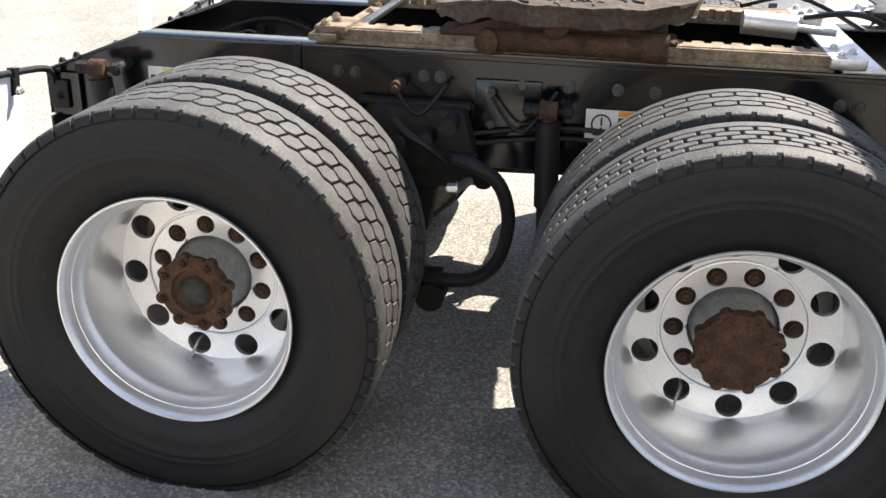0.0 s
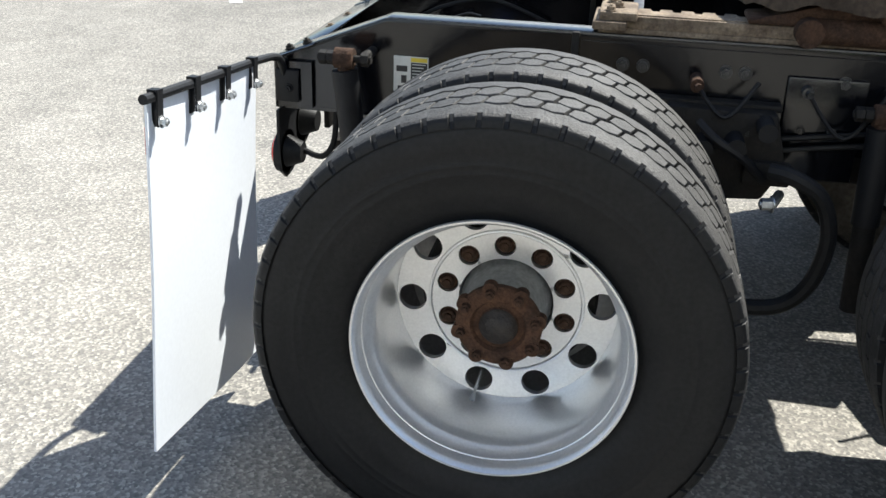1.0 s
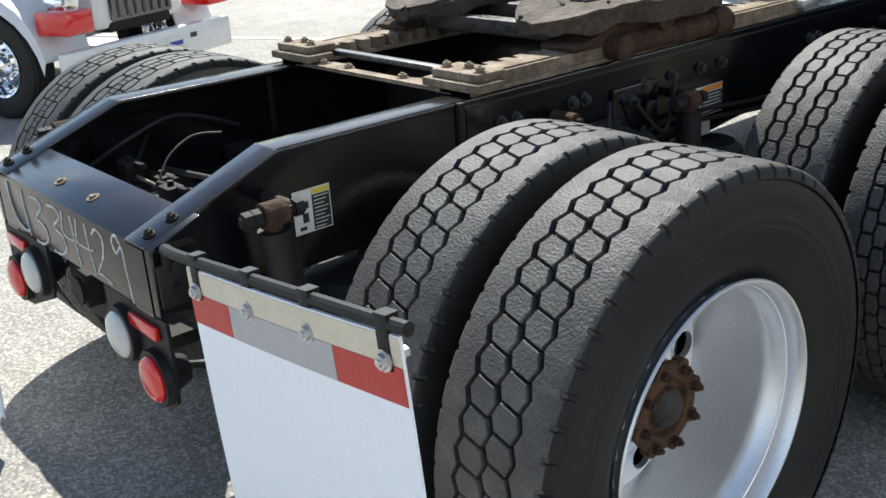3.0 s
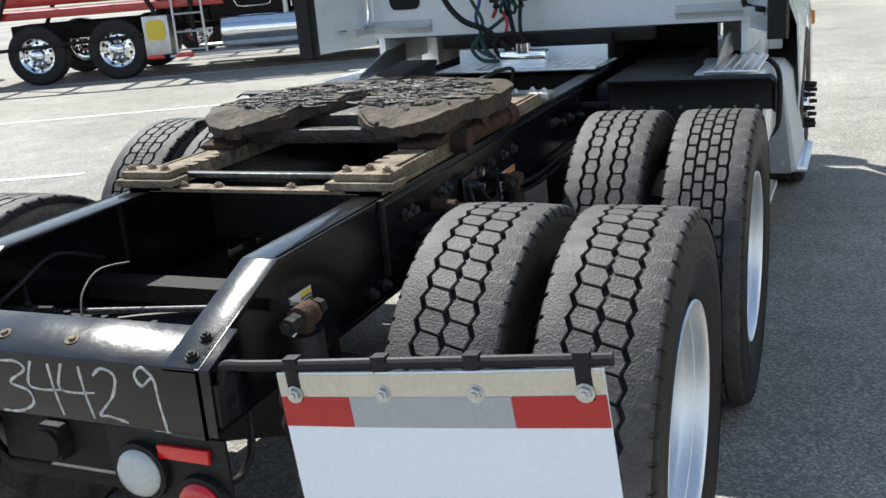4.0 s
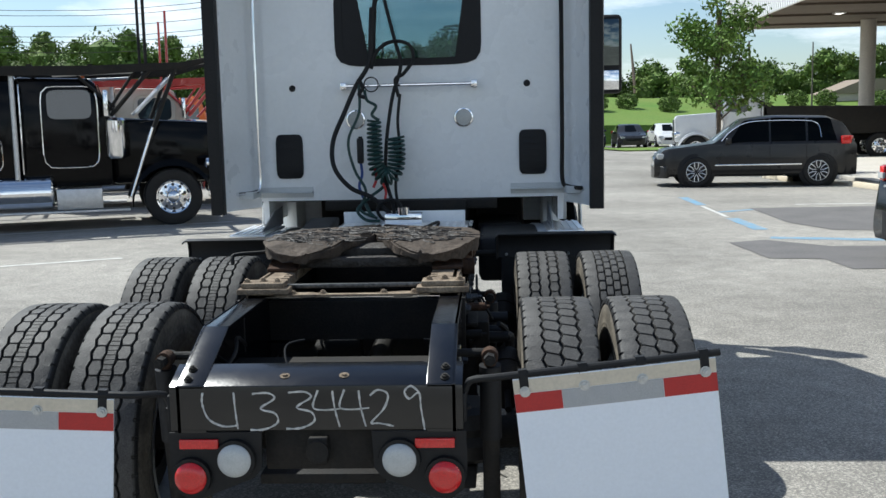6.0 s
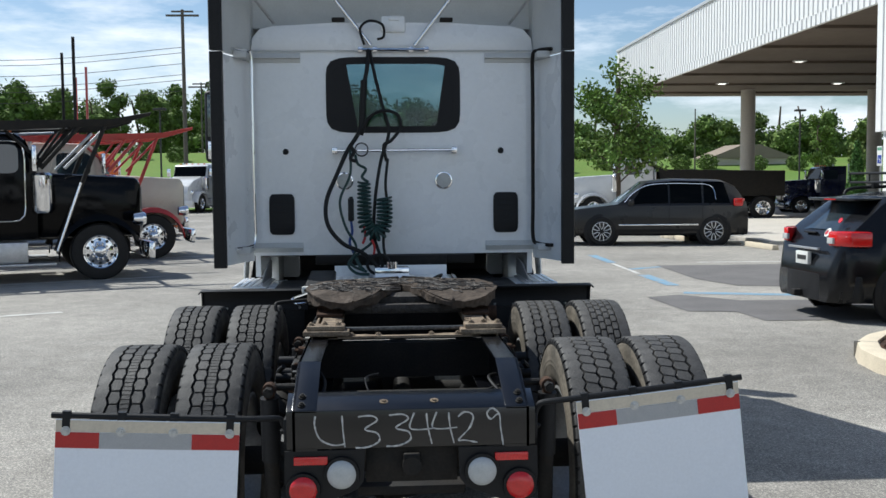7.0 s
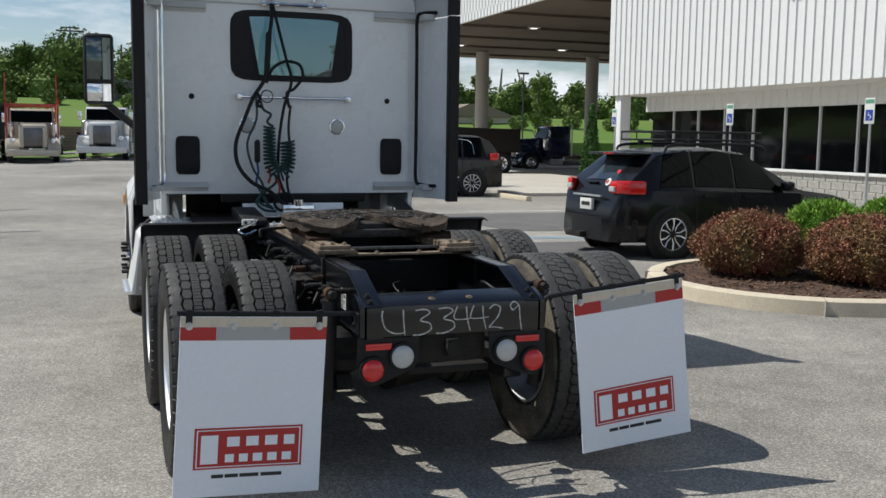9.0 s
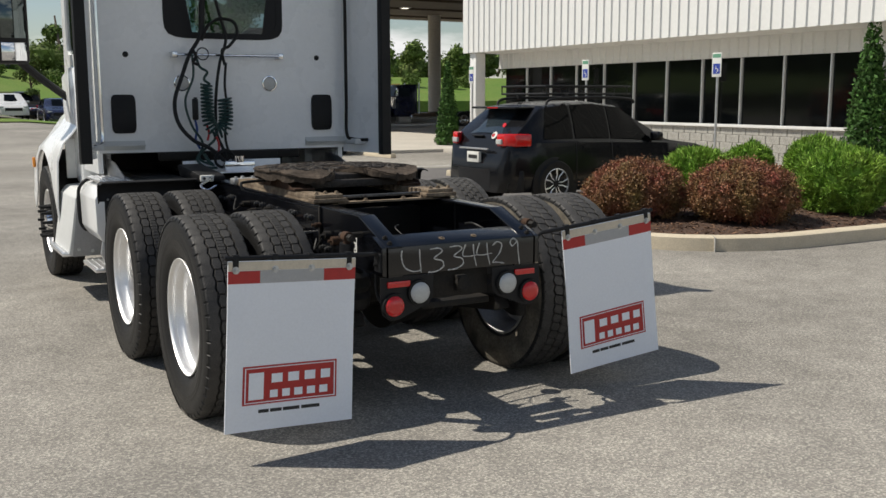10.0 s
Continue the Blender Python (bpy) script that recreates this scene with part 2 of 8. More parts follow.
def thing(name, label, category, m=None, group="", kind=""):
    ob = new(name)
    ob.empty_display_size = 0.1
    if m is not None:
        ob.matrix_world = m
    return tagged(ob, label, category, group, kind)


def B():
    return bmesh.new()


def box(bm, a, b, bev=0.0, seg=2, m=None):
    vs = [bm.verts.new((x, y, z)) for x in (a[0], b[0]) for y in (a[1], b[1]) for z in (a[2], b[2])]
    fs = [bm.faces.new([vs[i] for i in f]) for f in ((0, 1, 3, 2), (4, 6, 7, 5), (0, 4, 5, 1), (2, 3, 7, 6), (0, 2, 6, 4), (1, 5, 7, 3))]
    if m is not None:
        bmesh.ops.transform(bm, matrix=m, verts=vs)
    if bev:
        bmesh.ops.bevel(bm, geom=list({e for f in fs for e in f.edges}), offset=bev, segments=seg, affect="EDGES", profile=0.5)
    return bm


def ring_pts(c, u, v, r, n):
    return [c + (u * math.cos(2 * math.pi * k / n) + v * math.sin(2 * math.pi * k / n)) * r for k in range(n)]


def frame_of(d):
    d = d.normalized()
    u = d.orthogonal().normalized()
    return u, d.cross(u)


def cyl(bm, p, q, r, r2=None, n=16, caps=True):
    p, q = Vector(p), Vector(q)
    u, v = frame_of(q - p)
    a = [bm.verts.new(x) for x in ring_pts(p, u, v, r, n)]
    b = [bm.verts.new(x) for x in ring_pts(q, u, v, r if r2 is None else r2, n)]
    for k in range(n):
        bm.faces.new((a[k], a[(k + 1) % n], b[(k + 1) % n], b[k]))
    if caps:
        bm.faces.new(a[::-1]), bm.faces.new(b)
    return bm


def smooth_path(pts, k=6):
    pts = [Vector(p) for p in pts]
    out = []
    for i in range(len(pts) - 1):
        p0, p1, p2, p3 = pts[max(i - 1, 0)], pts[i], pts[i + 1], pts[min(i + 2, len(pts) - 1)]
        for j in range(k):
            t = j / k
            out.append(0.5 * ((2 * p1) + (p2 - p0) * t + (2 * p0 - 5 * p1 + 4 * p2 - p3) * t * t + (3 * p1 - p0 - 3 * p2 + p3) * t ** 3))
    return out + [pts[-1]]


def tube(bm, pts, r, n=8, smooth=6):
    pts = smooth_path(pts, smooth) if smooth else [Vector(p) for p in pts]
    rows, u = [], None
    for i, p in enumerate(pts):
        d = (pts[min(i + 1, len(pts) - 1)] - pts[max(i - 1, 0)]).normalized()
        u = frame_of(d)[0] if u is None else (u - d * u.dot(d)).normalized()
        rows.append([bm.verts.new(x) for x in ring_pts(p, u, d.cross(u), r, n)])
    for a, b in zip(rows, rows[1:]):
        for k in range(n):
            bm.faces.new((a[k], a[(k + 1) % n], b[(k + 1) % n], b[k]))
    bm.faces.new(rows[0][::-1]), bm.faces.new(rows[-1])
    return bm


def lathe(bm, prof, n=48, closed=False):
    """Revolves (x, r) round the x axis."""
    rows = []
    for x, r in prof:
        if r < 1e-5:
            rows.append([bm.verts.new((x, 0, 0))] * n)
        else:
            rows.append([bm.verts.new((x, r * math.cos(2 * math.pi * k / n), r * math.sin(2 * math.pi * k / n))) for k in range(n)])
    pairs = list(zip(rows, rows[1:])) + ([(rows[-1], rows[0])] if closed else [])
    for a, b in pairs:
        for k in range(n):
            f = []
            for v in (a[k], a[(k + 1) % n], b[(k + 1) % n], b[k]):
                if v not in f:
                    f.append(v)
            if len(f) > 2:
                bm.faces.new(f)
    return bm


def prism(bm, pts, axis, a, b, bev=0.0):
    """Extrudes a polygon along an axis from a to b. Points are the two other axes in order."""
    def p3(p, w):
        return {"x": (w, p[0], p[1]), "y": (p[0], w, p[1]), "z": (p[0], p[1], w)}[axis]
    lo, hi = [bm.verts.new(p3(p, a)) for p in pts], [bm.verts.new(p3(p, b)) for p in pts]
    n = len(pts)
    fs = [bm.faces.new((lo[k], lo[(k + 1) % n], hi[(k + 1) % n], hi[k])) for k in range(n)]
    fs += [bm.faces.new(lo[::-1]), bm.faces.new(hi)]
    if bev:
        bmesh.ops.bevel(bm, geom=list({e for f in fs for e in f.edges}), offset=bev, segments=2, affect="EDGES", profile=0.5)
    return bm


def sheet(bm, grid, thick, flip=False):
    """A sheet with thickness from rows of points."""
    g = [[Vector(p) for p in row] for row in grid]
    h, w = len(g), len(g[0])
    top, bot = [], []
    for i in range(h):
        ra, rb = [], []
        for j in range(w):
            du = g[i][min(j + 1, w - 1)] - g[i][max(j - 1, 0)]
            dv = g[min(i + 1, h - 1)][j] - g[max(i - 1, 0)][j]
            nrm = du.cross(dv).normalized() * (thick * (-1 if flip else 1))
            ra.append(bm.verts.new(g[i][j])), rb.append(bm.verts.new(g[i][j] + nrm))
        top.append(ra), bot.append(rb)
    for i in range(h - 1):
        for j in range(w - 1):
            bm.faces.new((top[i][j], top[i][j + 1], top[i + 1][j + 1], top[i + 1][j]))
            bm.faces.new((bot[i][j], bot[i + 1][j], bot[i + 1][j + 1], bot[i][j + 1]))
    edge = [(0, j) for j in range(w)] + [(i, w - 1) for i in range(1, h)] + [(h - 1, j) for j in range(w - 2, -1, -1)] + [(i, 0) for i in range(h - 2, 0, -1)]
    for (a, b), (c, d) in zip(edge, edge[1:] + edge[:1]):
        bm.faces.new((top[a][b], bot[a][b], bot[c][d], top[c][d]))
    return bm


def superellipse(th, a, b, n=7.0):
    c, s = abs(math.cos(th)), abs(math.sin(th))
    r = ((c / a) ** n + (s / b) ** n) ** (-1 / n)
    return r * math.cos(th), r * math.sin(th)


def plate_hole(bm, x0, x1, z0, z1, cx, cz, a, b, y0, y1, n=7.0, axis="y"):
    """A rectangular wall with a rounded rectangular opening that goes through it."""
    angs = [2 * math.pi * k / 64 for k in range(64)] + [math.atan2(z - cz, x - cx) % (2 * math.pi) for x in (x0, x1) for z in (z0, z1)]
    angs = sorted(set(round(q, 6) for q in angs))
    rings = []
    for w in (y0, y1):
        inn, out = [], []
        for q in angs:
            hx, hz = superellipse(q, a, b, n)
            c, s = math.cos(q), math.sin(q)
            k = min(((x1 - cx) / c if c > 1e-9 else (x0 - cx) / c if c < -1e-9 else 1e9), ((z1 - cz) / s if s > 1e-9 else (z0 - cz) / s if s < -1e-9 else 1e9))
            mk = (lambda p, r: (p, w, r)) if axis == "y" else (lambda p, r: (w, p, r))
            inn.append(bm.verts.new(mk(cx + hx, cz + hz))), out.append(bm.verts.new(mk(cx + c * k, cz + s * k)))
        rings.append((inn, out))
    m = len(angs)
    (i0, o0), (i1, o1) = rings
    for k in range(m):
        j = (k + 1) % m
        for f in ((i0[k], i0[j], o0[j], o0[k]), (i1[k], o1[k], o1[j], i1[j]), (i0[k], i1[k], i1[j], i0[j]), (o0[k], o0[j], o1[j], o1[k])):
            bm.faces.new(f)
    return bm


def rounded(cx, cz, a, b, n=7.0, k=40):
    return [(cx + p, cz + q) for p, q in (superellipse(2 * math.pi * i / k, a, b, n) for i in range(k))]


def hexbolt(bm, c, d, r=0.012, h=0.012):
    """Washer, six-sided head and thread end as one closed form."""
    c, d = Vector(c), Vector(d).normalized()
    u, v = frame_of(d)
    rows = [[bm.verts.new(p) for p in ring_pts(c + d * z, u, v, rr, 12)] for z, rr in ((0, r * 1.35), (0.003, r * 1.35), (0.0031, r * 1.0), (h, r * 0.96), (h + 0.0002, r * 0.5), (h + 0.004, r * 0.44))]
    for k in range(12):            # flatten every second corner towards a hexagon
        if k % 2:
            for row in rows[2:4]:
                row[k].co = (row[k].co - c).project(d) + c + ((row[k].co - c) - (row[k].co - c).project(d)) * 0.875
    for a, b in zip(rows, rows[1:]):
        for k in range(12):
            bm.faces.new((a[k], a[(k + 1) % 12], b[(k + 1) % 12], b[k]))
    bm.faces.new(rows[0][::-1]), bm.faces.new(rows[-1])
    return bm


# ---- ground ----
def rise(x, y):
    """Height of the ground: a flat lot that climbs gently towards a retaining wall and a grass bank."""
    fade = min(1.0, max(0.0, (8 - x) / 4))
    west = min(1.0, max(0.0, (-1 - x) / 3.0))      # the lot stays nearly level on this side
    z = 0.0 if y < 24 else min(y - 24, 46) * (0.012 - 0.007 * west) * fade
    if y > 69.5:
        east = min(1.0, max(0.0, (x - 9) / 6))
        top = 46 * 0.012 * fade + 1.4 - 0.1 * east
        z += min(1.0, (y - 69.5) / 0.5) * (top - z) + min(max(y - 70, 0), 20) * (0.13 - 0.01 * east) + max(0, y - 90) * 0.004
    return z


def build_ground():
    xs = [-2500, -600, -250, -120, -60, -30, -15, -8, -4, -2.5, -1, 0, 4, 5, 6, 7, 8, 11, 15, 30, 60, 120, 250, 600, 2500]
    ys = [-2500, -500, -120, -40, -10, 0, 10, 20, 24, 30, 36, 42, 48, 54, 60, 66]
    bm = B()
    rows = [[bm.verts.new((x, y, rise(x, y))) for x in xs] for y in ys]
    for a, b in zip(rows, rows[1:]):
        for k in range(len(xs) - 1):
            bm.faces.new((a[k], a[k + 1], b[k + 1], b[k]))
    ground = part("ground", bm, "asphalt")
    tagged(ground, "weathered grey asphalt of a truck sales lot", "ground", kind="structure")
    bm = B()
    ys = [66, 69.5, 70, 74, 80, 86, 90, 110, 200, 600, 2500]
    rows = [[bm.verts.new((x, y, rise(x, y))) for x in xs] for y in ys]
    for a, b in zip(rows, rows[1:]):
        for k in range(len(xs) - 1):
            bm.faces.new((a[k], a[k + 1], b[k + 1], b[k]))
    bank = part("grass_bank", bm, mat("mown grass", (0.10, 0.19, 0.03), 0.9, col2=(0.16, 0.21, 0.05), scale=0.25, amount=0.9, fine=0.3, fscale=9, bump=0.5, bscale=30, spec=0.2))
    tagged(bank, "mown green grass bank rising behind the lot", "grass", kind="structure")
    # a verge of grass between the lot and the car row
    bm = B()
    rows = [[bm.verts.new((x, y, rise(x, y) + 0.06)) for x in (-90, -40, -4, -2.5, -1, 4, 6, 8, 11)] for y in (52, 54, 56, 57.5)]
    for a, b in zip(rows, rows[1:]):
        for k in range(8):
            bm.faces.new((a[k], a[k + 1], b[k + 1], b[k]))
    verge = part("grass_verge", bm, bank.data.materials[0])
    tagged(verge, "strip of bright green grass along the lot's edge", "grass", kind="structure")


def flat_strip(pts, z=0.004):
    bm = B()
    bm.faces.new([bm.verts.new((x, y, rise(x, y) + z)) for x, y in pts])
    return bm


def line(a, b, w, name="parking_line", material="line", label="worn white parking line painted on the asphalt"):
    a, b = Vector((*a, 0)), Vector((*b, 0))
    n = (b - a).normalized().cross(Vector((0, 0, 1))) * (w / 2)
    ob = part(name, flat_strip([(p.x, p.y) for p in (a - n, b - n, b + n, a + n)]), material)
    return tagged(ob, label, "road marking", kind="structure")


build_ground()
for a, b in (((-12.5, 6.1), (-4.4, 9.95)), ((-12.5, 11.2), (-4.2, 14.9)), ((-12.5, 16.4), (-3.7, 20.2)), ((-9.0, 3.5), (-4.8, 5.33)), ((-9.0, -4.3), (-4.7, -2.25))):
    line(a, b, 0.11)
num = bpy.data.curves.new("bay_number", "FONT")
num.body, num.size, num.extrude, num.offset, num.space_character = "36", 0.56, 0.0015, 0.012, 1.1
num.materials.append(M["line"])
bay_number = tagged(new("bay_number", num), "worn white bay number 36 painted on the asphalt", "road marking", kind="structure")
bay_number.matrix_world = pose(-5.18, -0.87, 0.004, 0, 0, 90)
for a, b, w in (((4.69, 18.7), (4.66, 16.6), 0.20), ((4.60, 13.9), (4.60, 12.1), 0.22), ((4.62, 15.05), (5.5, 15.55), 0.18), ((4.45, 11.05), (6.3, 10.45), 0.26), ((5.3, 13.6), (6.3, 13.3), 0.15), ((5.6, 12.3), (7.4, 12.0), 0.13)):
    line(a, b, w, "accessible_bay_line", "blueline", "worn blue bay marking painted on the asphalt")
for a, b, w in (((4.62, 16.4), (4.58, 14.2), 0.08), ((6.4, 16.4), (9.6, 16.2), 0.12), ((6.6, 11.75), (9.8, 11.55), 0.12)):
    line(a, b, w)
tagged(part("asphalt_patch", flat_strip([(3.75, 10.55), (4.3, 10.8), (4.95, 10.0), (6.4, 9.95), (9.6, 9.5), (9.4, 7.7), (4.9, 8.0), (4.5, 8.02), (4.46, 8.85), (3.85, 8.97)], 0.006), "patch"), "dark sealed patch in the asphalt of the bays", "patch", kind="structure")
tagged(part("asphalt_patch", flat_strip([(5.36, 15.75), (7.8, 15.7), (10.2, 15.5), (10.1, 11.9), (6.2, 11.75), (5.6, 11.9), (5.28, 13.04)], 0.006), "patch"), "dark sealed patch in the asphalt of the bays", "patch", kind="structure")

# ---- the white tractor ----
truck = thing("semi_truck", "white day-cab semi tractor with bare frame and white mud flaps", "truck")
TYRE_R, TYRE_X = 0.531, -0.115


def tyre_body():
    w, c = 0.1375, TYRE_X
    half = [(0.094, 0.294), (0.103, 0.3085), (0.116, 0.326), (0.127, 0.342), (0.1345, 0.365), (0.1375, 0.392), (0.1386, 0.394), (0.1376, 0.397), (0.1378, 0.408), (0.1388, 0.410), (0.1374, 0.413), (0.1372, 0.42), (0.1355, 0.436), (0.1365, 0.440), (0.134, 0.452), (0.1335, 0.466), (0.128, 0.478), (0.118, 0.485), (0.06, 0.487)]
    half = [(x * 1.0, 0.3 + (r - 0.3) * 1.155) for x, r in half]
    prof = [(c + x, r) for x, r in half] + [(c, 0.518)] + [(c - x, r) for x, r in half[::-1]]
    return lathe(B(), prof, 72, closed=True)


def tread_blocks(cols=2, pitch=46, amp=0.0065, cross=0.0075, seed=1, shoulder=True, solid=(), ladder=False, groove=0.0105, lean=0.0):
    """Zigzag tread blocks in staggered columns between two shoulder ribs."""
    rng = random.Random(seed)
    bm = B()
    step = 2 * math.pi / pitch
    half = 0.063 if cols == 2 else 0.07
    zig = lambda q, c: amp * (2 * abs(2 * ((q / step + 0.5 * c) % 1.0) - 1) - 1)

    def add(poly, rib=False):
        """One block: its foot, its flank and its slightly drawn-in top; shoulder points follow a rounded edge."""
        cx, cq = sum(p[0] for p in poly) / len(poly), sum(p[1] for p in poly) / len(poly)
        top, rows = TYRE_R - (0.0006 if rib else rng.uniform(0, 0.0012)), []
        for k, (r, edge_r, edge_x) in enumerate(((0.513, 0.502, 0.1345), (0.521, 0.514, 0.1325), (top - 0.0025, 0.5225, 0.1275), (top, 0.5275, 0.119))):
            row = []
            for x, q, out in poly:
                s = 1.0 if k < 3 or rib else 1 - 0.0022 / max(0.012, math.hypot(x - cx, (q - cq) * 0.5))
                xx, qq, rr = cx + (x - cx) * s, cq + (q - cq) * s, r
                if out:
                    xx, rr = math.copysign(edge_x - (0.007 if out == 2 and k in (1, 2) else 0), x), edge_r
                row.append(bm.verts.new((TYRE_X + xx, rr * math.cos(qq), rr * math.sin(qq))))
            rows.append(row)
        n = len(poly)
        for a, b in zip(rows, rows[1:]):
            for k in range(n):
                if not (rib and k in (2, n - 1)):
                    bm.faces.new((a[k], a[(k + 1) % n], b[(k + 1) % n], b[k]))
        bm.faces.new(rows[-1])

    gx, gq = groove / 2, cross / 2 / 0.5
    for c in range(cols):
        xl, xr = -half + 2 * half * c / cols, -half + 2 * half * (c + 1) / cols
        if ladder:      # a narrow middle rib of short rungs between two columns of blocks
            xl, xr = (-half, -0.021, 0.021, half)[c:c + 2]
        if ladder and c == 1:
            for i in range(pitch * 3):
                qs = [(i + f) * step / 3 for f in (0.05, 0.5, 0.95)]
                add([(xl + 0.4 * zig(q, c) + 0.0022, q, 0) for q in qs] + [(xr + 0.4 * zig(q, c + 1) - 0.0022, q, 0) for q in qs[::-1]])
            continue
        for i in range(pitch):
            q0 = (i + 0.5 * (c % 2)) * step
            g = 0 if c in solid else gq
            qs = (q0 + g, q0 + step / 2, q0 + step - g)
            add([(xl + zig(q, c) + gx, q - lean * step, 0) for q in qs] + [(xr + zig(q, c + 1) - gx, q + lean * step, 0) for q in qs[::-1]], c in solid)
    if shoulder:
        for sgn in (-1, 1):
            for i in range(pitch):
                q0 = i * step
                inner = [(sgn * half + zig(q, 0 if sgn < 0 else cols) + sgn * gx, q, 0) for q in (q0, q0 + step / 2, q0 + step)]
                o, d = 0.1225, 0.12
                outer = [(sgn * o, q0 + step, 1), (sgn * o, q0 + step * (0.5 + d), 1), (sgn * (o - 0.007), q0 + step * (0.5 + d * 0.6), 2), (sgn * (o - 0.007), q0 + step * (0.5 - d * 0.6), 2), (sgn * o, q0 + step * (0.5 - d), 1), (sgn * o, q0, 1)]
                add(inner + outer, True)
    bmesh.ops.remove_doubles(bm, verts=bm.verts[:], dist=0.00005)
    return bm


def sector_disc(bm, x, r0, r1, rh, rc, count, depth, n=20, phase=0.0):
    """A flat ring from r0 to r1 with a circle of round holes through it."""
    step = 2 * math.pi / count
    for s in range(count):
        q0 = phase + s * step
        hole, back, edge = [], [], []
        for k in range(n):
            a = 2 * math.pi * k / n
            ca, sa = math.cos(a), math.sin(a)
            t = min((r1 - rc) / sa if sa > 1e-9 else (r0 - rc) / sa if sa < -1e-9 else 1e9, abs((step / 2 * rc) / ca) if abs(ca) > 1e-9 else 1e9)
            eq, er = q0 + ca * t / rc, rc + sa * t
            hx, hr = rh * ca, rc + rh * sa
            hy, hz = hr * math.cos(q0) - hx * math.sin(q0), hr * math.sin(q0) + hx * math.cos(q0)
            hole.append(bm.verts.new((x, hy, hz))), back.append(bm.verts.new((x - depth, hy, hz)))
            edge.append(bm.verts.new((x, er * math.cos(eq), er * math.sin(eq))))
        for k in range(n):
            j = (k + 1) % n
            bm.faces.new((hole[k], hole[j], edge[j], edge[k])), bm.faces.new((hole[j], hole[k], back[k], back[j]))
        # corner pieces that the radial rays cut off
        for sq in (-1, 1):
            for rr in (r0, r1):
                cq = q0 + sq * step / 2
                cv = bm.verts.new((x, rr * math.cos(cq), rr * math.sin(cq)))
                best = sorted(range(n), key=lambda k: (edge[k].co - cv.co).length)[:2]
                if abs(best[0] - best[1]) in (1, n - 1) and (edge[best[0]].co - cv.co).length > 1e-5 and (edge[best[1]].co - cv.co).length > 1e-5:
                    bm.faces.new((edge[best[0]], edge[best[1]], cv))
    return bm


def outer_rim(d=-0.26):
    """Wheel with its flange at x = 0 and its disc at depth d."""
    bm = B()
    lathe(bm, [(-0.030, 0.295), (-0.016, 0.298), (-0.008, 0.306), (-0.002, 0.3085), (0.002, 0.3065), (0.0015, 0.302), (-0.005, 0.297), (-0.015, 0.293), (-0.024, 0.2915), (-0.034, 0.2895), (-0.0355, 0.2875), (-0.052, 0.2835), (-0.064, 0.276), (-0.072, 0.2715), (-0.10, 0.2700), (d * 0.6, 0.2690), (d + 0.05, 0.2680), (d + 0.036, 0.2650), (d + 0.028, 0.2635)], 96)
    lathe(bm, [(d + 0.028, 0.2635), (d + 0.022, 0.2625), (d + 0.012, 0.2615), (d + 0.006, 0.2600)], 96)
    sector_disc(bm, d + 0.006, 0.184, 0.260, 0.0340, 0.2235, 10, 0.016, n=24, phase=0.12)
    lathe(bm, [(d + 0.006, 0.184), (d + 0.012, 0.182), (d + 0.013, 0.178), (d + 0.009, 0.175)], 96)
    sector_disc(bm, d + 0.009, 0.112, 0.175, 0.0250, 0.1435, 10, 0.018, n=24, phase=0.43)
    lathe(bm, [(d + 0.009, 0.112), (d - 0.01, 0.109), (d - 0.04, 0.109)], 64)
    lathe(bm, [(-0.03, 0.295), (-0.06, 0.283), (-0.11, 0.279), (-0.2, 0.29), (-0.232, 0.311), (-0.236, 0.30), (-0.25, 0.275)], 64)
    bmesh.ops.remove_doubles(bm, verts=bm.verts[:], dist=0.0004)
    return bm


def make_mesh(name, bm, material, angle=35):
    ob = part(name, bm, material, angle=angle)
    me = ob.data
    bpy.data.objects.remove(ob)
    return me


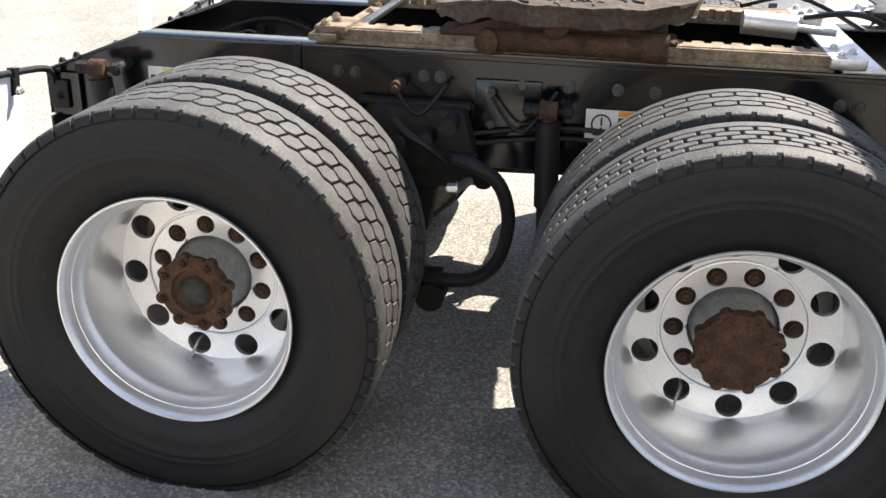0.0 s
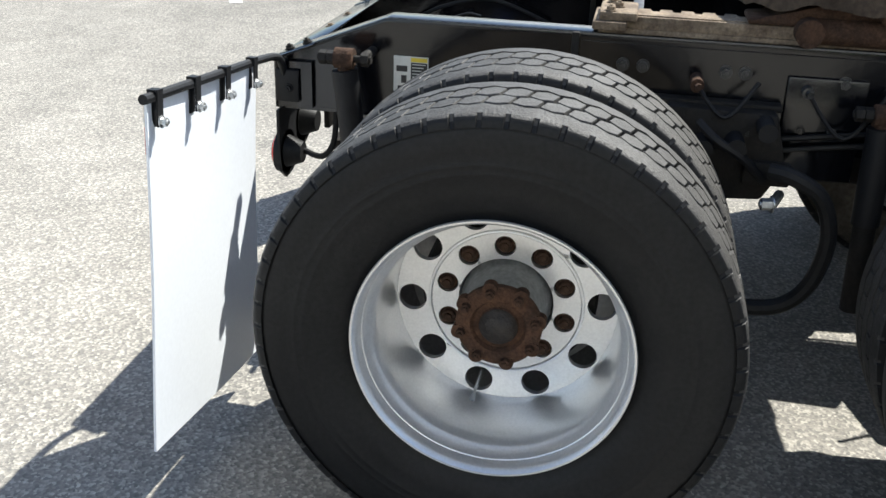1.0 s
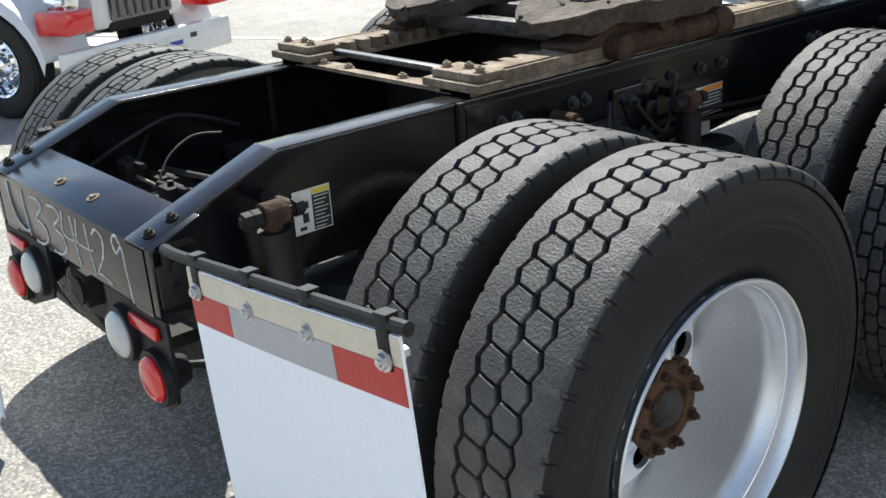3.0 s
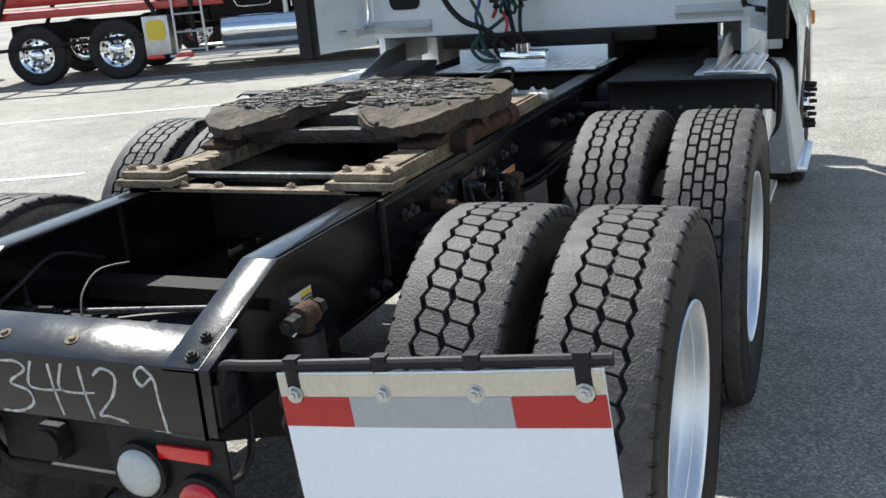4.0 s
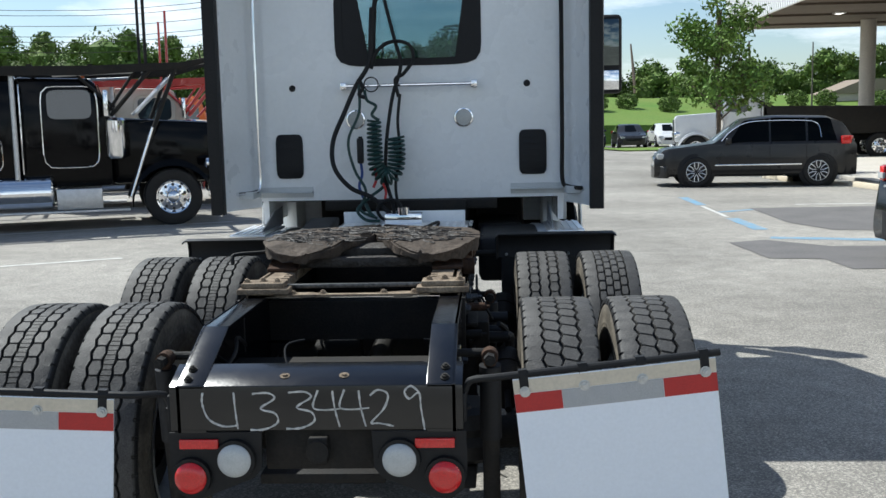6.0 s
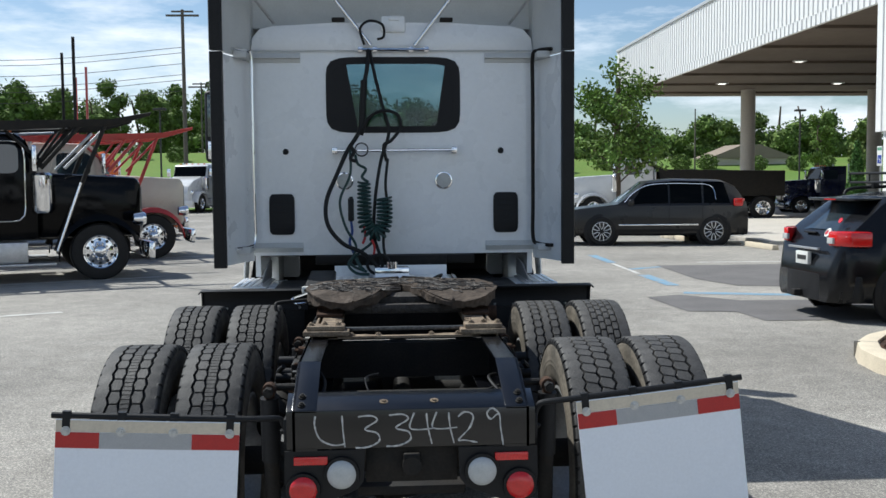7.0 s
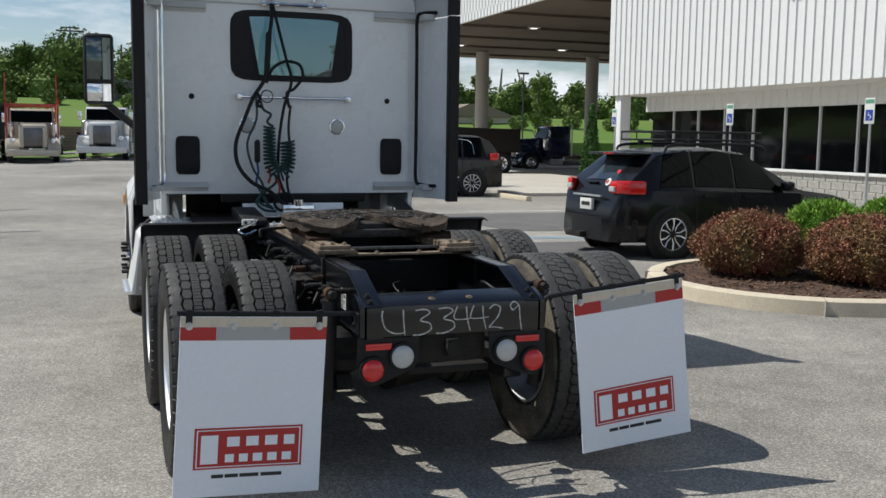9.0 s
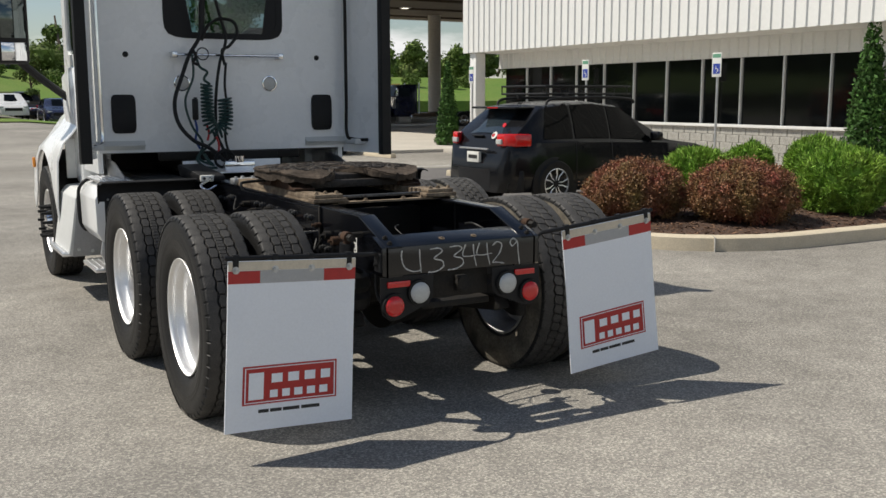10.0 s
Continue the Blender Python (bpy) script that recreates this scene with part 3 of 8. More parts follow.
def build_wheel_meshes():
    w = {
        "tyre": make_mesh("tyre", tyre_body(), "rubber", 50),
        "rim": make_mesh("wheel", outer_rim(), "alurim", 30),
        "rimfront": make_mesh("wheel", outer_rim(-0.10), "alurim", 30),
        "inner": make_mesh("wheel", lathe(B(), [(-0.002, 0.313), (-0.03, 0.292), (-0.06, 0.275), (-0.12, 0.27), (-0.2, 0.288), (-0.232, 0.313), (-0.236, 0.300), (-0.2, 0.28), (-0.12, 0.262), (-0.085, 0.255), (-0.08, 0.11), (-0.07, 0.11), (-0.07, 0.26), (-0.03, 0.283)], 64), "aludull"),
        "drum": make_mesh("brake_drum", lathe(B(), [(-0.285, 0.10), (-0.295, 0.205), (-0.31, 0.212), (-0.46, 0.212), (-0.47, 0.12)], 48), "dirtyblack"),
        "hub": make_mesh("hub", lathe(B(), [(-0.31, 0.107), (-0.262, 0.107), (-0.252, 0.100), (-0.15, 0.092), (-0.142, 0.088), (-0.140, 0.03)], 48), "hubgrey"),
    }
    w["tyre"].materials.append(M["dustrubber"])      # inner sidewalls carry road dust
    for f in w["tyre"].polygons:
        if f.center.x < TYRE_X - 0.115:
            f.material_index = 1
    bm = B()
    prof = [(0.0, 0.0), (0.0, 0.02), (-0.006, 0.024), (-0.012, 0.04), (-0.022, 0.046), (-0.024, 0.058), (-0.012, 0.064), (-0.012, 0.092), (-0.018, 0.098), (-0.032, 0.098), (-0.034, 0.03)]
    lathe(bm, prof, 40)
    for k in range(8):
        q = 2 * math.pi * k / 8 + 0.3
        cyl(bm, (-0.034, 0.092 * math.cos(q), 0.092 * math.sin(q)), (-0.010, 0.092 * math.cos(q), 0.092 * math.sin(q)), 0.017, n=14)
    w["flange"] = make_mesh("axle_flange", bm, "rustbrown")
    bm = lathe(B(), [(0.002, 0.0), (0.002, 0.07), (0.0, 0.098), (-0.010, 0.102), (-0.03, 0.102), (-0.034, 0.03)], 40)
    for k in range(8):
        q = 2 * math.pi * k / 8 + 0.1
        cyl(bm, (-0.03, 0.096 * math.cos(q), 0.096 * math.sin(q)), (0.0, 0.096 * math.cos(q), 0.096 * math.sin(q)), 0.016, n=14)
    w["flange2"] = make_mesh("axle_flange", bm, "rust")
    w["fbolt"] = make_mesh("flange_bolt", cyl(cyl(B(), (-0.014, 0.086, 0), (0.004, 0.086, 0), 0.011, n=6), (0.004, 0.086, 0), (0.012, 0.086, 0), 0.006, n=8), "rust")
    w["cone"] = make_mesh("axle_cone", lathe(B(), [(0.006, 0.0), (0.005, 0.018), (0.001, 0.026), (-0.006, 0.038), (-0.018, 0.044)], 24), "greasedark")
    bm = B()
    lathe(bm, [(-0.272, 0.0), (-0.272, 0.0232), (-0.262, 0.0228), (-0.259, 0.020), (-0.259, 0.0172), (-0.248, 0.0160), (-0.246, 0.0135), (-0.246, 0.010), (-0.241, 0.009), (-0.241, 0.0)], 18)
    w["nut"] = make_mesh("lug_nut", bm, "rust")
    bm = tube(B(), [(-0.272, 0.205, 0.0), (-0.245, 0.208, 0), (-0.215, 0.228, 0), (-0.195, 0.240, 0)], 0.0035)
    cyl(bm, (-0.197, 0.239, 0), (-0.186, 0.246, 0), 0.006, n=8)
    w["valve"] = make_mesh("valve_stem", bm, "zinc")
    for key, kw in (("t_a", dict(cols=2, pitch=60, amp=0.0062, cross=0.0050, seed=1, groove=0.0105, lean=0.09)), ("t_b", dict(cols=4, pitch=54, amp=0.0020, cross=0.008, seed=2, groove=0.008)), ("t_c", dict(cols=3, pitch=56, amp=0.0045, cross=0.004, seed=3, solid=(1,), groove=0.012)), ("t_e", dict(cols=3, pitch=52, amp=0.0045, cross=0.0045, seed=6, ladder=True)), ("t_d", dict(cols=3, pitch=48, amp=0.0030, cross=0.006, seed=4))):
        w[key] = make_mesh("tread", tread_blocks(**kw), "tread", 40)
        w[key].materials.clear()
        w[key].materials.append(M["tread" if key in ("t_a", "t_b", "t_c") else "treaddark"])
        w[key].materials.append(M["rubber"])      # the flank of the shoulder is clean black rubber
        for f in w[key].polygons:
            if abs(f.center.x - TYRE_X) > 0.1235:
                f.material_index = 1
    return w


W = build_wheel_meshes()
HUB_Z = 0.500


def add_dual(y, side, half, treads, spin, flat_cover, valve=-101):
    rot = 0 if side > 0 else 180
    out = place("wheel", W["rim"], truck, "polished aluminium dual wheel with round hand holes", pose(side * half, y, HUB_Z, 0, 0, rot) @ pose(0, 0, 0, spin, 0, 0) @ Matrix.Scale(0.983, 4))
    seat = -0.008 if side > 0 else 0.0
    place("tyre", W["tyre"], out, "black truck tyre with worn sidewall", pose(seat, 0, 0)), place("tread", W[treads[0]], out, "dusty grey worn tread blocks", pose(seat, 0, 0, 17, 0, 0))
    place("brake_drum", W["drum"], out), place("hub", W["hub"], out, "grey cast hub")
    fl = place("axle_flange", W["flange2" if flat_cover else "flange"], out, "rusty axle flange with bolts", Matrix.Translation((-0.115, 0, 0)))
    for k in range(8):
        place("flange_bolt", W["fbolt"], out, "", Matrix.Translation((-0.115, 0, 0)) @ pose(0, 0, 0, 45 * k + (5.7 if flat_cover else 17.2), 0, 0))
    if not flat_cover:
        place("axle_cone", W["cone"], out, "greasy black axle centre", Matrix.Translation((-0.112, 0, 0)))
    for k in range(10):
        q = 0.43 + 2 * math.pi * k / 10
        place("lug_nut", W["nut"], out, "", Matrix.Translation((0.0, 0.145 * math.cos(q), 0.145 * math.sin(q))))
    place("valve_stem", W["valve"], out, "", pose(0, 0, 0, valve, 0, 0))
    inn = place("wheel", W["inner"], truck, "inner dual wheel of dull aluminium", pose(side * (half - 0.325), y, HUB_Z, 0, 0, rot) @ pose(0, 0, 0, spin * 2.3, 0, 0) @ Matrix.Scale(0.983, 4))
    place("tyre", W["tyre"], inn, "black truck tyre", pose(seat, 0, 0)), place("tread", W[treads[1]], inn, "dusty grey worn tread blocks", pose(seat, 0, 0))


REAR_Y, FWD_Y = 0.738, 2.083
add_dual(REAR_Y, 1, 1.227, ("t_a", "t_a"), -3, False)
add_dual(FWD_Y, 1, 1.243, ("t_b", "t_c"), 16, True, -137)
add_dual(REAR_Y, -1, 1.227, ("t_e", "t_e"), 33, False)
add_dual(FWD_Y, -1, 1.243, ("t_e", "t_e"), 5, True)


# frame
FIT = Matrix.Translation((0, 0, 0.012)) @ Matrix.Diagonal((1, 0.965, 1, 1))
RAIL_X, RAIL_T, RAIL_B = 0.43, 1.006, 0.735


def rail(side):
    """A channel rail whose top flange drops towards the tail."""
    bm = B()
    top = [(0.0, 0.884), (0.325, RAIL_T), (4.9, RAIL_T)]
    web = [(0.0, RAIL_B), (4.9, RAIL_B)] + top[::-1]
    prism(bm, web, "x", side * (RAIL_X - 0.01), side * RAIL_X)
    fl = [(y, z) for y, z in top] + [(y, z - 0.011) for y, z in top[::-1]]
    prism(bm, fl, "x", side * (RAIL_X - 0.088), side * (RAIL_X + 0.0015), 0.003)
    prism(bm, [(0.0, RAIL_B), (4.9, RAIL_B), (4.9, RAIL_B + 0.01), (0.0, RAIL_B + 0.01)], "x", side * (RAIL_X - 0.088), side * (RAIL_X + 0.0015))
    return bm


for s in (1, -1):
    part("frame_rail", rail(s), "frame", truck, "glossy black steel frame rail")
    # liner plate along the middle of the rail
    bm = B()
    prism(bm, [(0.86, 0.745), (3.0, 0.745), (3.0, 0.985), (0.86, 0.985)], "x", s * (RAIL_X + 0.0025), s * (RAIL_X + 0.009))
    part("frame_liner", bm, "frame", truck)

bm = B()
prism(bm, [(0.0, 0.882), (0.118, 0.926), (0.118, 0.920), (0.006, 0.878), (0.006, 0.742), (0.0, 0.742)], "x", -0.452, 0.452, 0.002)
box(bm, (-0.448, 0.0075, 0.745), (-0.433, 0.11, 0.873)), box(bm, (0.433, 0.0075, 0.745), (0.448, 0.11, 0.873))
end_beam = part("end_crossmember", bm, "frame", truck, "black end crossmember with a chalked stock number")
for sx in (-0.398, 0.398):
    for y in (0.03, 0.083):
        part("bolt", hexbolt(B(), (sx, y, 0.8845 + y * 0.371), (0, -0.3, 1), 0.011, 0.011), "dirtyblack", end_beam)
for sx, lab in ((-0.1, "rusty spot on scratched paint"), (0.085, "rusty spot on scratched paint")):
    bm = B()
    cyl(bm, (sx, 0.05, 0.9005), (sx, 0.0495, 0.9022), 0.016, n=14)
    cyl(bm, (sx, 0.05, 0.901), (sx, 0.049, 0.907), 0.008, n=8)
    part("rusty_bolt_hole", bm, "rustlight", end_beam, lab)


# the number written on the tail, as strokes
def stroke(pts):
    bm = B()
    pts = smooth_path([(x, -0.0015, z) for x, z in pts], 6)
    rng = random.Random(len(pts))
    prev = None
    for i, p in enumerate(pts):
        d = (pts[min(i + 1, len(pts) - 1)] - pts[max(i - 1, 0)]).normalized()
        n = Vector((-d.z, 0, d.x)) * (0.0030 * rng.uniform(0.6, 1.3))
        a, b, c, e = (bm.verts.new(q) for q in (p - n, p + n, p + n + Vector((0, 0.0028, 0)), p - n + Vector((0, 0.0028, 0))))
        if prev:
            for k in range(4):
                bm.faces.new(((prev[k], prev[(k + 1) % 4], (a, b, c, e)[(k + 1) % 4], (a, b, c, e)[k])))
        prev = (a, b, c, e)
    return bm


GLYPHS = {
    "U": [[(0.02, 1.0), (0.0, 0.7), (0.12, 0.28), (0.42, 0.08), (0.72, 0.1)], [(0.66, 1.0), (0.68, 0.5), (0.72, 0.0)]],
    "3": [[(0.1, 0.98), (0.5, 1.0), (0.66, 0.85), (0.3, 0.58), (0.66, 0.45), (0.72, 0.2), (0.4, 0.02), (0.02, 0.0)]],
    "4": [[(0.2, 1.0), (0.08, 0.55), (0.3, 0.46), (0.75, 0.5)], [(0.52, 0.98), (0.56, 0.5), (0.66, 0.0)]],
    "2": [[(0.08, 0.85), (0.3, 1.0), (0.56, 0.88), (0.45, 0.5), (0.1, 0.12), (0.3, 0.1), (0.7, 0.02)]],
    "9": [[(0.5, 0.85), (0.25, 1.0), (0.05, 0.85), (0.2, 0.66), (0.5, 0.82), (0.56, 0.4), (0.66, -0.18)]],
}
for ch, x, wide, low in (("U", -0.350, 0.108, 0.747), ("3", -0.206, 0.088, 0.744), ("3", -0.095, 0.090, 0.747), ("4", -0.018, 0.100, 0.752), ("4", 0.064, 0.098, 0.753), ("2", 0.160, 0.082, 0.751), ("9", 0.270, 0.070, 0.762)):
    for pts in GLYPHS[ch]:
        part("chalk_stroke", stroke([(x + p / 0.72 * wide, low + q * 0.116) for p, q in pts]), "chalk", end_beam)

# lamp brackets and lamps at the tail
for s in (1, -1):
    bm = B()
    pl = [(s * p, z) for p, z in ((0.17, 0.735), (0.46, 0.735), (0.462, 0.62), (0.45, 0.55), (0.41, 0.52), (0.36, 0.525), (0.20, 0.588), (0.175, 0.62))]
    prism(bm, pl, "y", 0.004, 0.012)
    plate = part("lamp_bracket", bm, "black", truck, "black lamp bracket plate")
    for (lx, lz, r), m_, nm, lab in (((0.255, 0.650, 0.052), "whitelens", "reverse_lamp", "round white reversing lamp"), ((0.394, 0.595, 0.050), "redlens", "tail_lamp", "round red tail lamp")):
        bm = B()
        for p, q, a, b in ((0.012, -0.014, r + 0.014, r + 0.011),):
            cyl(bm, (s * lx, p, lz), (s * lx, q, lz), a, b, n=36)
        cyl(bm, (s * lx, 0.012, lz), (s * lx, 0.06, lz), r * 0.95, r * 0.6, n=24)
        g = part("lamp_grommet", bm, "rubber", plate)
        lens = part(nm, lathe(B(), [(0.024, 0.0), (0.021, 0.6 * r), (0.015, 0.9 * r), (0.008, r), (0.0, r)], 36), m_, plate, lab, Matrix.Translation((s * lx, -0.010, lz)) @ pose(0, 0, 0, 0, 0, -90))
    bm = box(B(), (s * 0.365 - 0.062, -0.008, 0.685), (s * 0.365 + 0.060, 0.004, 0.715), 0.003)
    part("side_marker", bm, "redlens", plate, "narrow red reflector bar")
    part("lamp_cable", tube(B(), [(s * 0.386, 0.06, 0.598), (s * 0.40, 0.12, 0.59), (s * 0.41, 0.16, 0.64), (s * 0.41, 0.17, 0.74)], 0.009), "rubber", plate)
part("tow_beam", box(box(B(), (-0.17, 0.05, 0.60), (0.17, 0.07, 0.735), 0.005), (-0.2, 0.08, 0.54), (0.2, 0.2, 0.575), 0.006), "dirtyblack", truck, "dark rear beam between the lamp brackets")
part("tow_pin", box(cyl(B(), (0.0, -0.0, 0.67), (0.0, 0.06, 0.67), 0.035, n=16), (-0.03, 0.01, 0.63), (0.03, 0.06, 0.71), 0.005), "dirtyblack", truck)


# added tank and straps that keep sun off the ground between the axles
tank = part("underslung_tank", lathe(B(), [(-0.30, 0.0), (-0.30, 0.07), (-0.27, 0.12), (0.27, 0.12), (0.30, 0.07), (0.30, 0.0)], 28), "dirtyblack", truck, "dark tank added to block sun between the axles", pose(-0.60, 1.47, 0.56, 0, 0, 90))
for yy in (-0.17, 0.17):
    part("blocker_strap", tube(B(), [(yy, 0.123 * math.cos(q), 0.123 * math.sin(q)) for q in np.linspace(0, 6.283, 17)] + [(yy, -0.15, 0.16)], 0.008, 6, 1), "dirtyblack", tank)

# mud flaps
def mud_flap(tl, tr, bl, s, lab):
    """White flap that hangs from a bent rod by four straps; u runs across, v down."""
    tl, tr, bl = Vector(tl), Vector(tr), Vector(bl)
    u, v = tr - tl, bl - tl
    w, h = u.length, v.length
    u, v = u / w, v / h
    v = (v - u * v.dot(u)).normalized()
    nrm = u.cross(v).normalized()          # towards the back of the truck is -y
    if nrm.y > 0:
        nrm = -nrm
    m = Matrix(((u.x, nrm.x, v.x, tl.x), (u.y, nrm.y, v.y, tl.y), (u.z, nrm.z, v.z, tl.z), (0, 0, 0, 1)))
    rows = []
    for i in range(13):
        q = i / 12
        rows.append([(p * w, 0.012 * math.sin(q * 2.2) * (p - 0.5) + 0.006 * math.sin(q * 4 + p * 3), q * h) for p in (0, 0.12, 0.25, 0.37, 0.5, 0.62, 0.75, 0.87, 1)])

    def at(p, q, off):
        y = 0.012 * math.sin(q * 2.2) * (p - 0.5) + 0.006 * math.sin(q * 4 + p * 3)
        return (p * w, y + off, q * h)

    def skin(p0, p1, q0, q1, off, thick, np_=6, nq=4):
        bm = B()
        sheet(bm, [[at(p0 + (p1 - p0) * i / np_, q0 + (q1 - q0) * j / nq, off) for i in range(np_ + 1)] for j in range(nq + 1)], thick)
        bmesh.ops.transform(bm, matrix=m, verts=bm.verts[:])
        return bm

    bm = sheet(B(), rows, 0.006, flip=True)
    bmesh.ops.transform(bm, matrix=m, verts=bm.verts[:])
    flap = part("mud_flap", bm, "flap", truck, lab)
    e = 0.0075
    part("cream_strip", skin(0.0, 1.0, 0.004, 0.056, e, 0.001), "cream", flap, "cream strip along the top edge")
    for p0, p1, k in ((0.0, 0.235, "red"), (0.237, 0.735, "silver"), (0.737, 1.0, "red")):
        part("reflective_tape", skin(p0, p1, 0.058, 0.13, e, 0.001), k, flap, "red reflective tape" if k == "red" else "silver reflective tape")
    # the dealer's panel: plain shapes only
    logo = part("red_panel", skin(0.125, 0.865, 0.615, 0.845, e, 0.0008), "red", flap, "red printed panel with white blocks")
    for p0, p1, q0, q1 in ((0.140, 0.850, 0.625, 0.630), (0.140, 0.850, 0.830, 0.835), (0.140, 0.148, 0.625, 0.835), (0.842, 0.850, 0.625, 0.835)):
        part("white_border", skin(p0, p1, q0, q1, e + 0.0022, 0.0006, 4, 2), "flap", logo)
    for p0, p1, q0, q1 in ((0.170, 0.285, 0.655, 0.815), (0.345, 0.430, 0.668, 0.722), (0.475, 0.560, 0.668, 0.722), (0.605, 0.690, 0.668, 0.722), (0.735, 0.810, 0.668, 0.722), (0.335, 0.395, 0.765, 0.810), (0.430, 0.490, 0.765, 0.810), (0.525, 0.590, 0.765, 0.810), (0.625, 0.690, 0.765, 0.810), (0.725, 0.790, 0.765, 0.810)):
        part("white_block", skin(p0, p1, q0, q1, e + 0.0022, 0.0006, 2, 2), "flap", logo)
    for p0, p1 in ((0.25, 0.33), (0.34, 0.43), (0.44, 0.57), (0.585, 0.73)):
        part("dark_bar", skin(p0, p1, 0.877, 0.897, e, 0.0008, 2, 1), "ink", flap)
    # rod with its bend, straps and bolts
    outer, inner = (tl, tr) if s < 0 else (tr, tl)
    d = (outer - inner).normalized()
    up = Vector((0, 0, 0.012))
    p1, p2 = inner - d * 0.03 + up, outer + d * 0.015 + up
    rod = part("flap_rod", tube(B(), [(s * 0.452, 0.03, p1.z - 0.065), (s * 0.466, 0.028, p1.z - 0.03), (s * 0.485, 0.02, p1.z - 0.012), tuple(p1), tuple(p1.lerp(p2, 0.5)), tuple(p2)], 0.011, 10, 5), "black", truck, "bent black rod that carries the mud flap")
    part("rod_bracket", hexbolt(box(B(), (min(s * 0.449, s * 0.462), 0.006, 0.762), (max(s * 0.449, s * 0.462), 0.075, 0.852), 0.004), (s * 0.462, 0.045, 0.80), (s, 0, 0), 0.011, 0.012), "black", rod)
    for p in (0.055, 0.35, 0.635, 0.945):
        bm = B()
        box(bm, (p * w - 0.014, 0.001, -0.026), (p * w + 0.014, 0.011, 0.056), 0.003)
        box(bm, (p * w - 0.014, -0.014, -0.027), (p * w + 0.014, 0.010, -0.023))
        box(bm, (p * w - 0.012, -0.014, -0.026), (p * w + 0.012, -0.010, 0.050))
        bmesh.ops.transform(bm, matrix=m, verts=bm.verts[:])
        st = part("flap_strap", bm, "black", rod, "black strap clip")
        c0 = m @ Vector((p * w, 0.011, 0.04))
        part("bolt", hexbolt(B(), c0, nrm, 0.0125, 0.010), "zinc", flap)
        part("nut", hexbolt(B(), m @ Vector((p * w, -0.014, 0.04)), -nrm, 0.010, 0.014), "zinc", flap)
    return flap


mud_flap((0.603, 0.008, 0.894), (1.208, 0.012, 0.957), (0.678, 0.002, 0.100), 1, "white mud flap hanging askew behind the tyres, red panel printed low")
mud_flap((-1.232, -0.085, 0.896), (-0.610, -0.035, 0.856), (-1.274, -0.109, 0.130), -1, "white mud flap with red and silver tape, red panel printed low")


# decals on the right and left rail
def decal(s, y0, y1, z0, z1):
    x = s * (RAIL_X + 0.0025)
    bm = box(B(), (min(x, x + s * 0.001), y0, z0), (max(x, x + s * 0.001), y1, z1))
    d = part("warning_label", bm, "sticker", truck, "white and yellow warning label on the frame")
    x2 = x + s * 0.0012
    my = (y0 + y1) / 2

    def bar(a, b, c, e, k):
        part("print_bar", box(B(), (min(x2, x2 + s * 0.0008), a, c), (max(x2, x2 + s * 0.0008), b, e)), k, d)
    bar(my, y1 - 0.003, z1 - 0.014, z1 - 0.003, "yellow")
    bar(my, y1 - 0.003, z0 + 0.003, z1 - 0.016, "ink")
    for k in range(9):
        zz = z1 - 0.022 - k * 0.0085
        part("print_line", box(B(), (min(x2, x2 + s * 0.0014), my + 0.004, zz), (max(x2, x2 + s * 0.0014), y1 - 0.007 - 0.006 * (k % 3), zz + 0.002)), "sticker", d)
    bar(y0 + 0.008, my - 0.01, z1 - 0.042, z1 - 0.026, "ink"), bar(y0 + 0.012, my - 0.02, z0 + 0.008, z0 + 0.016, "ink"), bar(y0 + 0.022, my - 0.012, z0 + 0.024, z0 + 0.045, "ink")


decal(1, 0.346, 0.445, 0.811, 0.908)
decal(-1, 0.346, 0.445, 0.811, 0.908)
x = RAIL_X + 0.0105
d = part("tyre_pressure_label", box(B(), (x, 1.735, 0.777), (x + 0.001, 1.940, 0.867)), "sticker", truck, "white and orange tyre pressure label on the frame")
part("print_bar", box(B(), (x + 0.001, 1.830, 0.850), (x + 0.002, 1.938, 0.865)), "orange", d)
part("print_bar", box(B(), (x + 0.001, 1.830, 0.780), (x + 0.002, 1.938, 0.846)), "ink", d)
for k in range(6):
    part("print_line", box(B(), (x + 0.002, 1.837, 0.786 + k * 0.010), (x + 0.0028, 1.933 - 0.01 * (k % 2), 0.789 + k * 0.010)), "sticker", d)
bm = tube(B(), [(x + 0.0015, 1.782 + 0.028 * math.sin(q), 0.824 - 0.028 * math.cos(q)) for q in [0.5 + k * 0.44 for k in range(13)]], 0.0028, 6, 3)
box(bm, (x + 0.001, 1.759, 0.790), (x + 0.002, 1.805, 0.796))
part("print_symbol", bm, "ink", d)
part("print_symbol", box(box(B(), (x + 0.001, 1.779, 0.820), (x + 0.002, 1.785, 0.844)), (x + 0.001, 1.779, 0.809), (x + 0.002, 1.785, 0.815)), "ink", d)
d = part("tyre_pressure_label", box(B(), (x, 1.748, 0.717), (x + 0.001, 1.880, 0.772)), "sticker", truck, "small white label on the frame")
part("print_symbol", tube(B(), [(x + 0.0015, 1.780 + 0.017 * math.sin(q), 0.744 - 0.017 * math.cos(q)) for q in [k * 0.7 for k in range(10)]], 0.004, 6, 3), "ink", d)

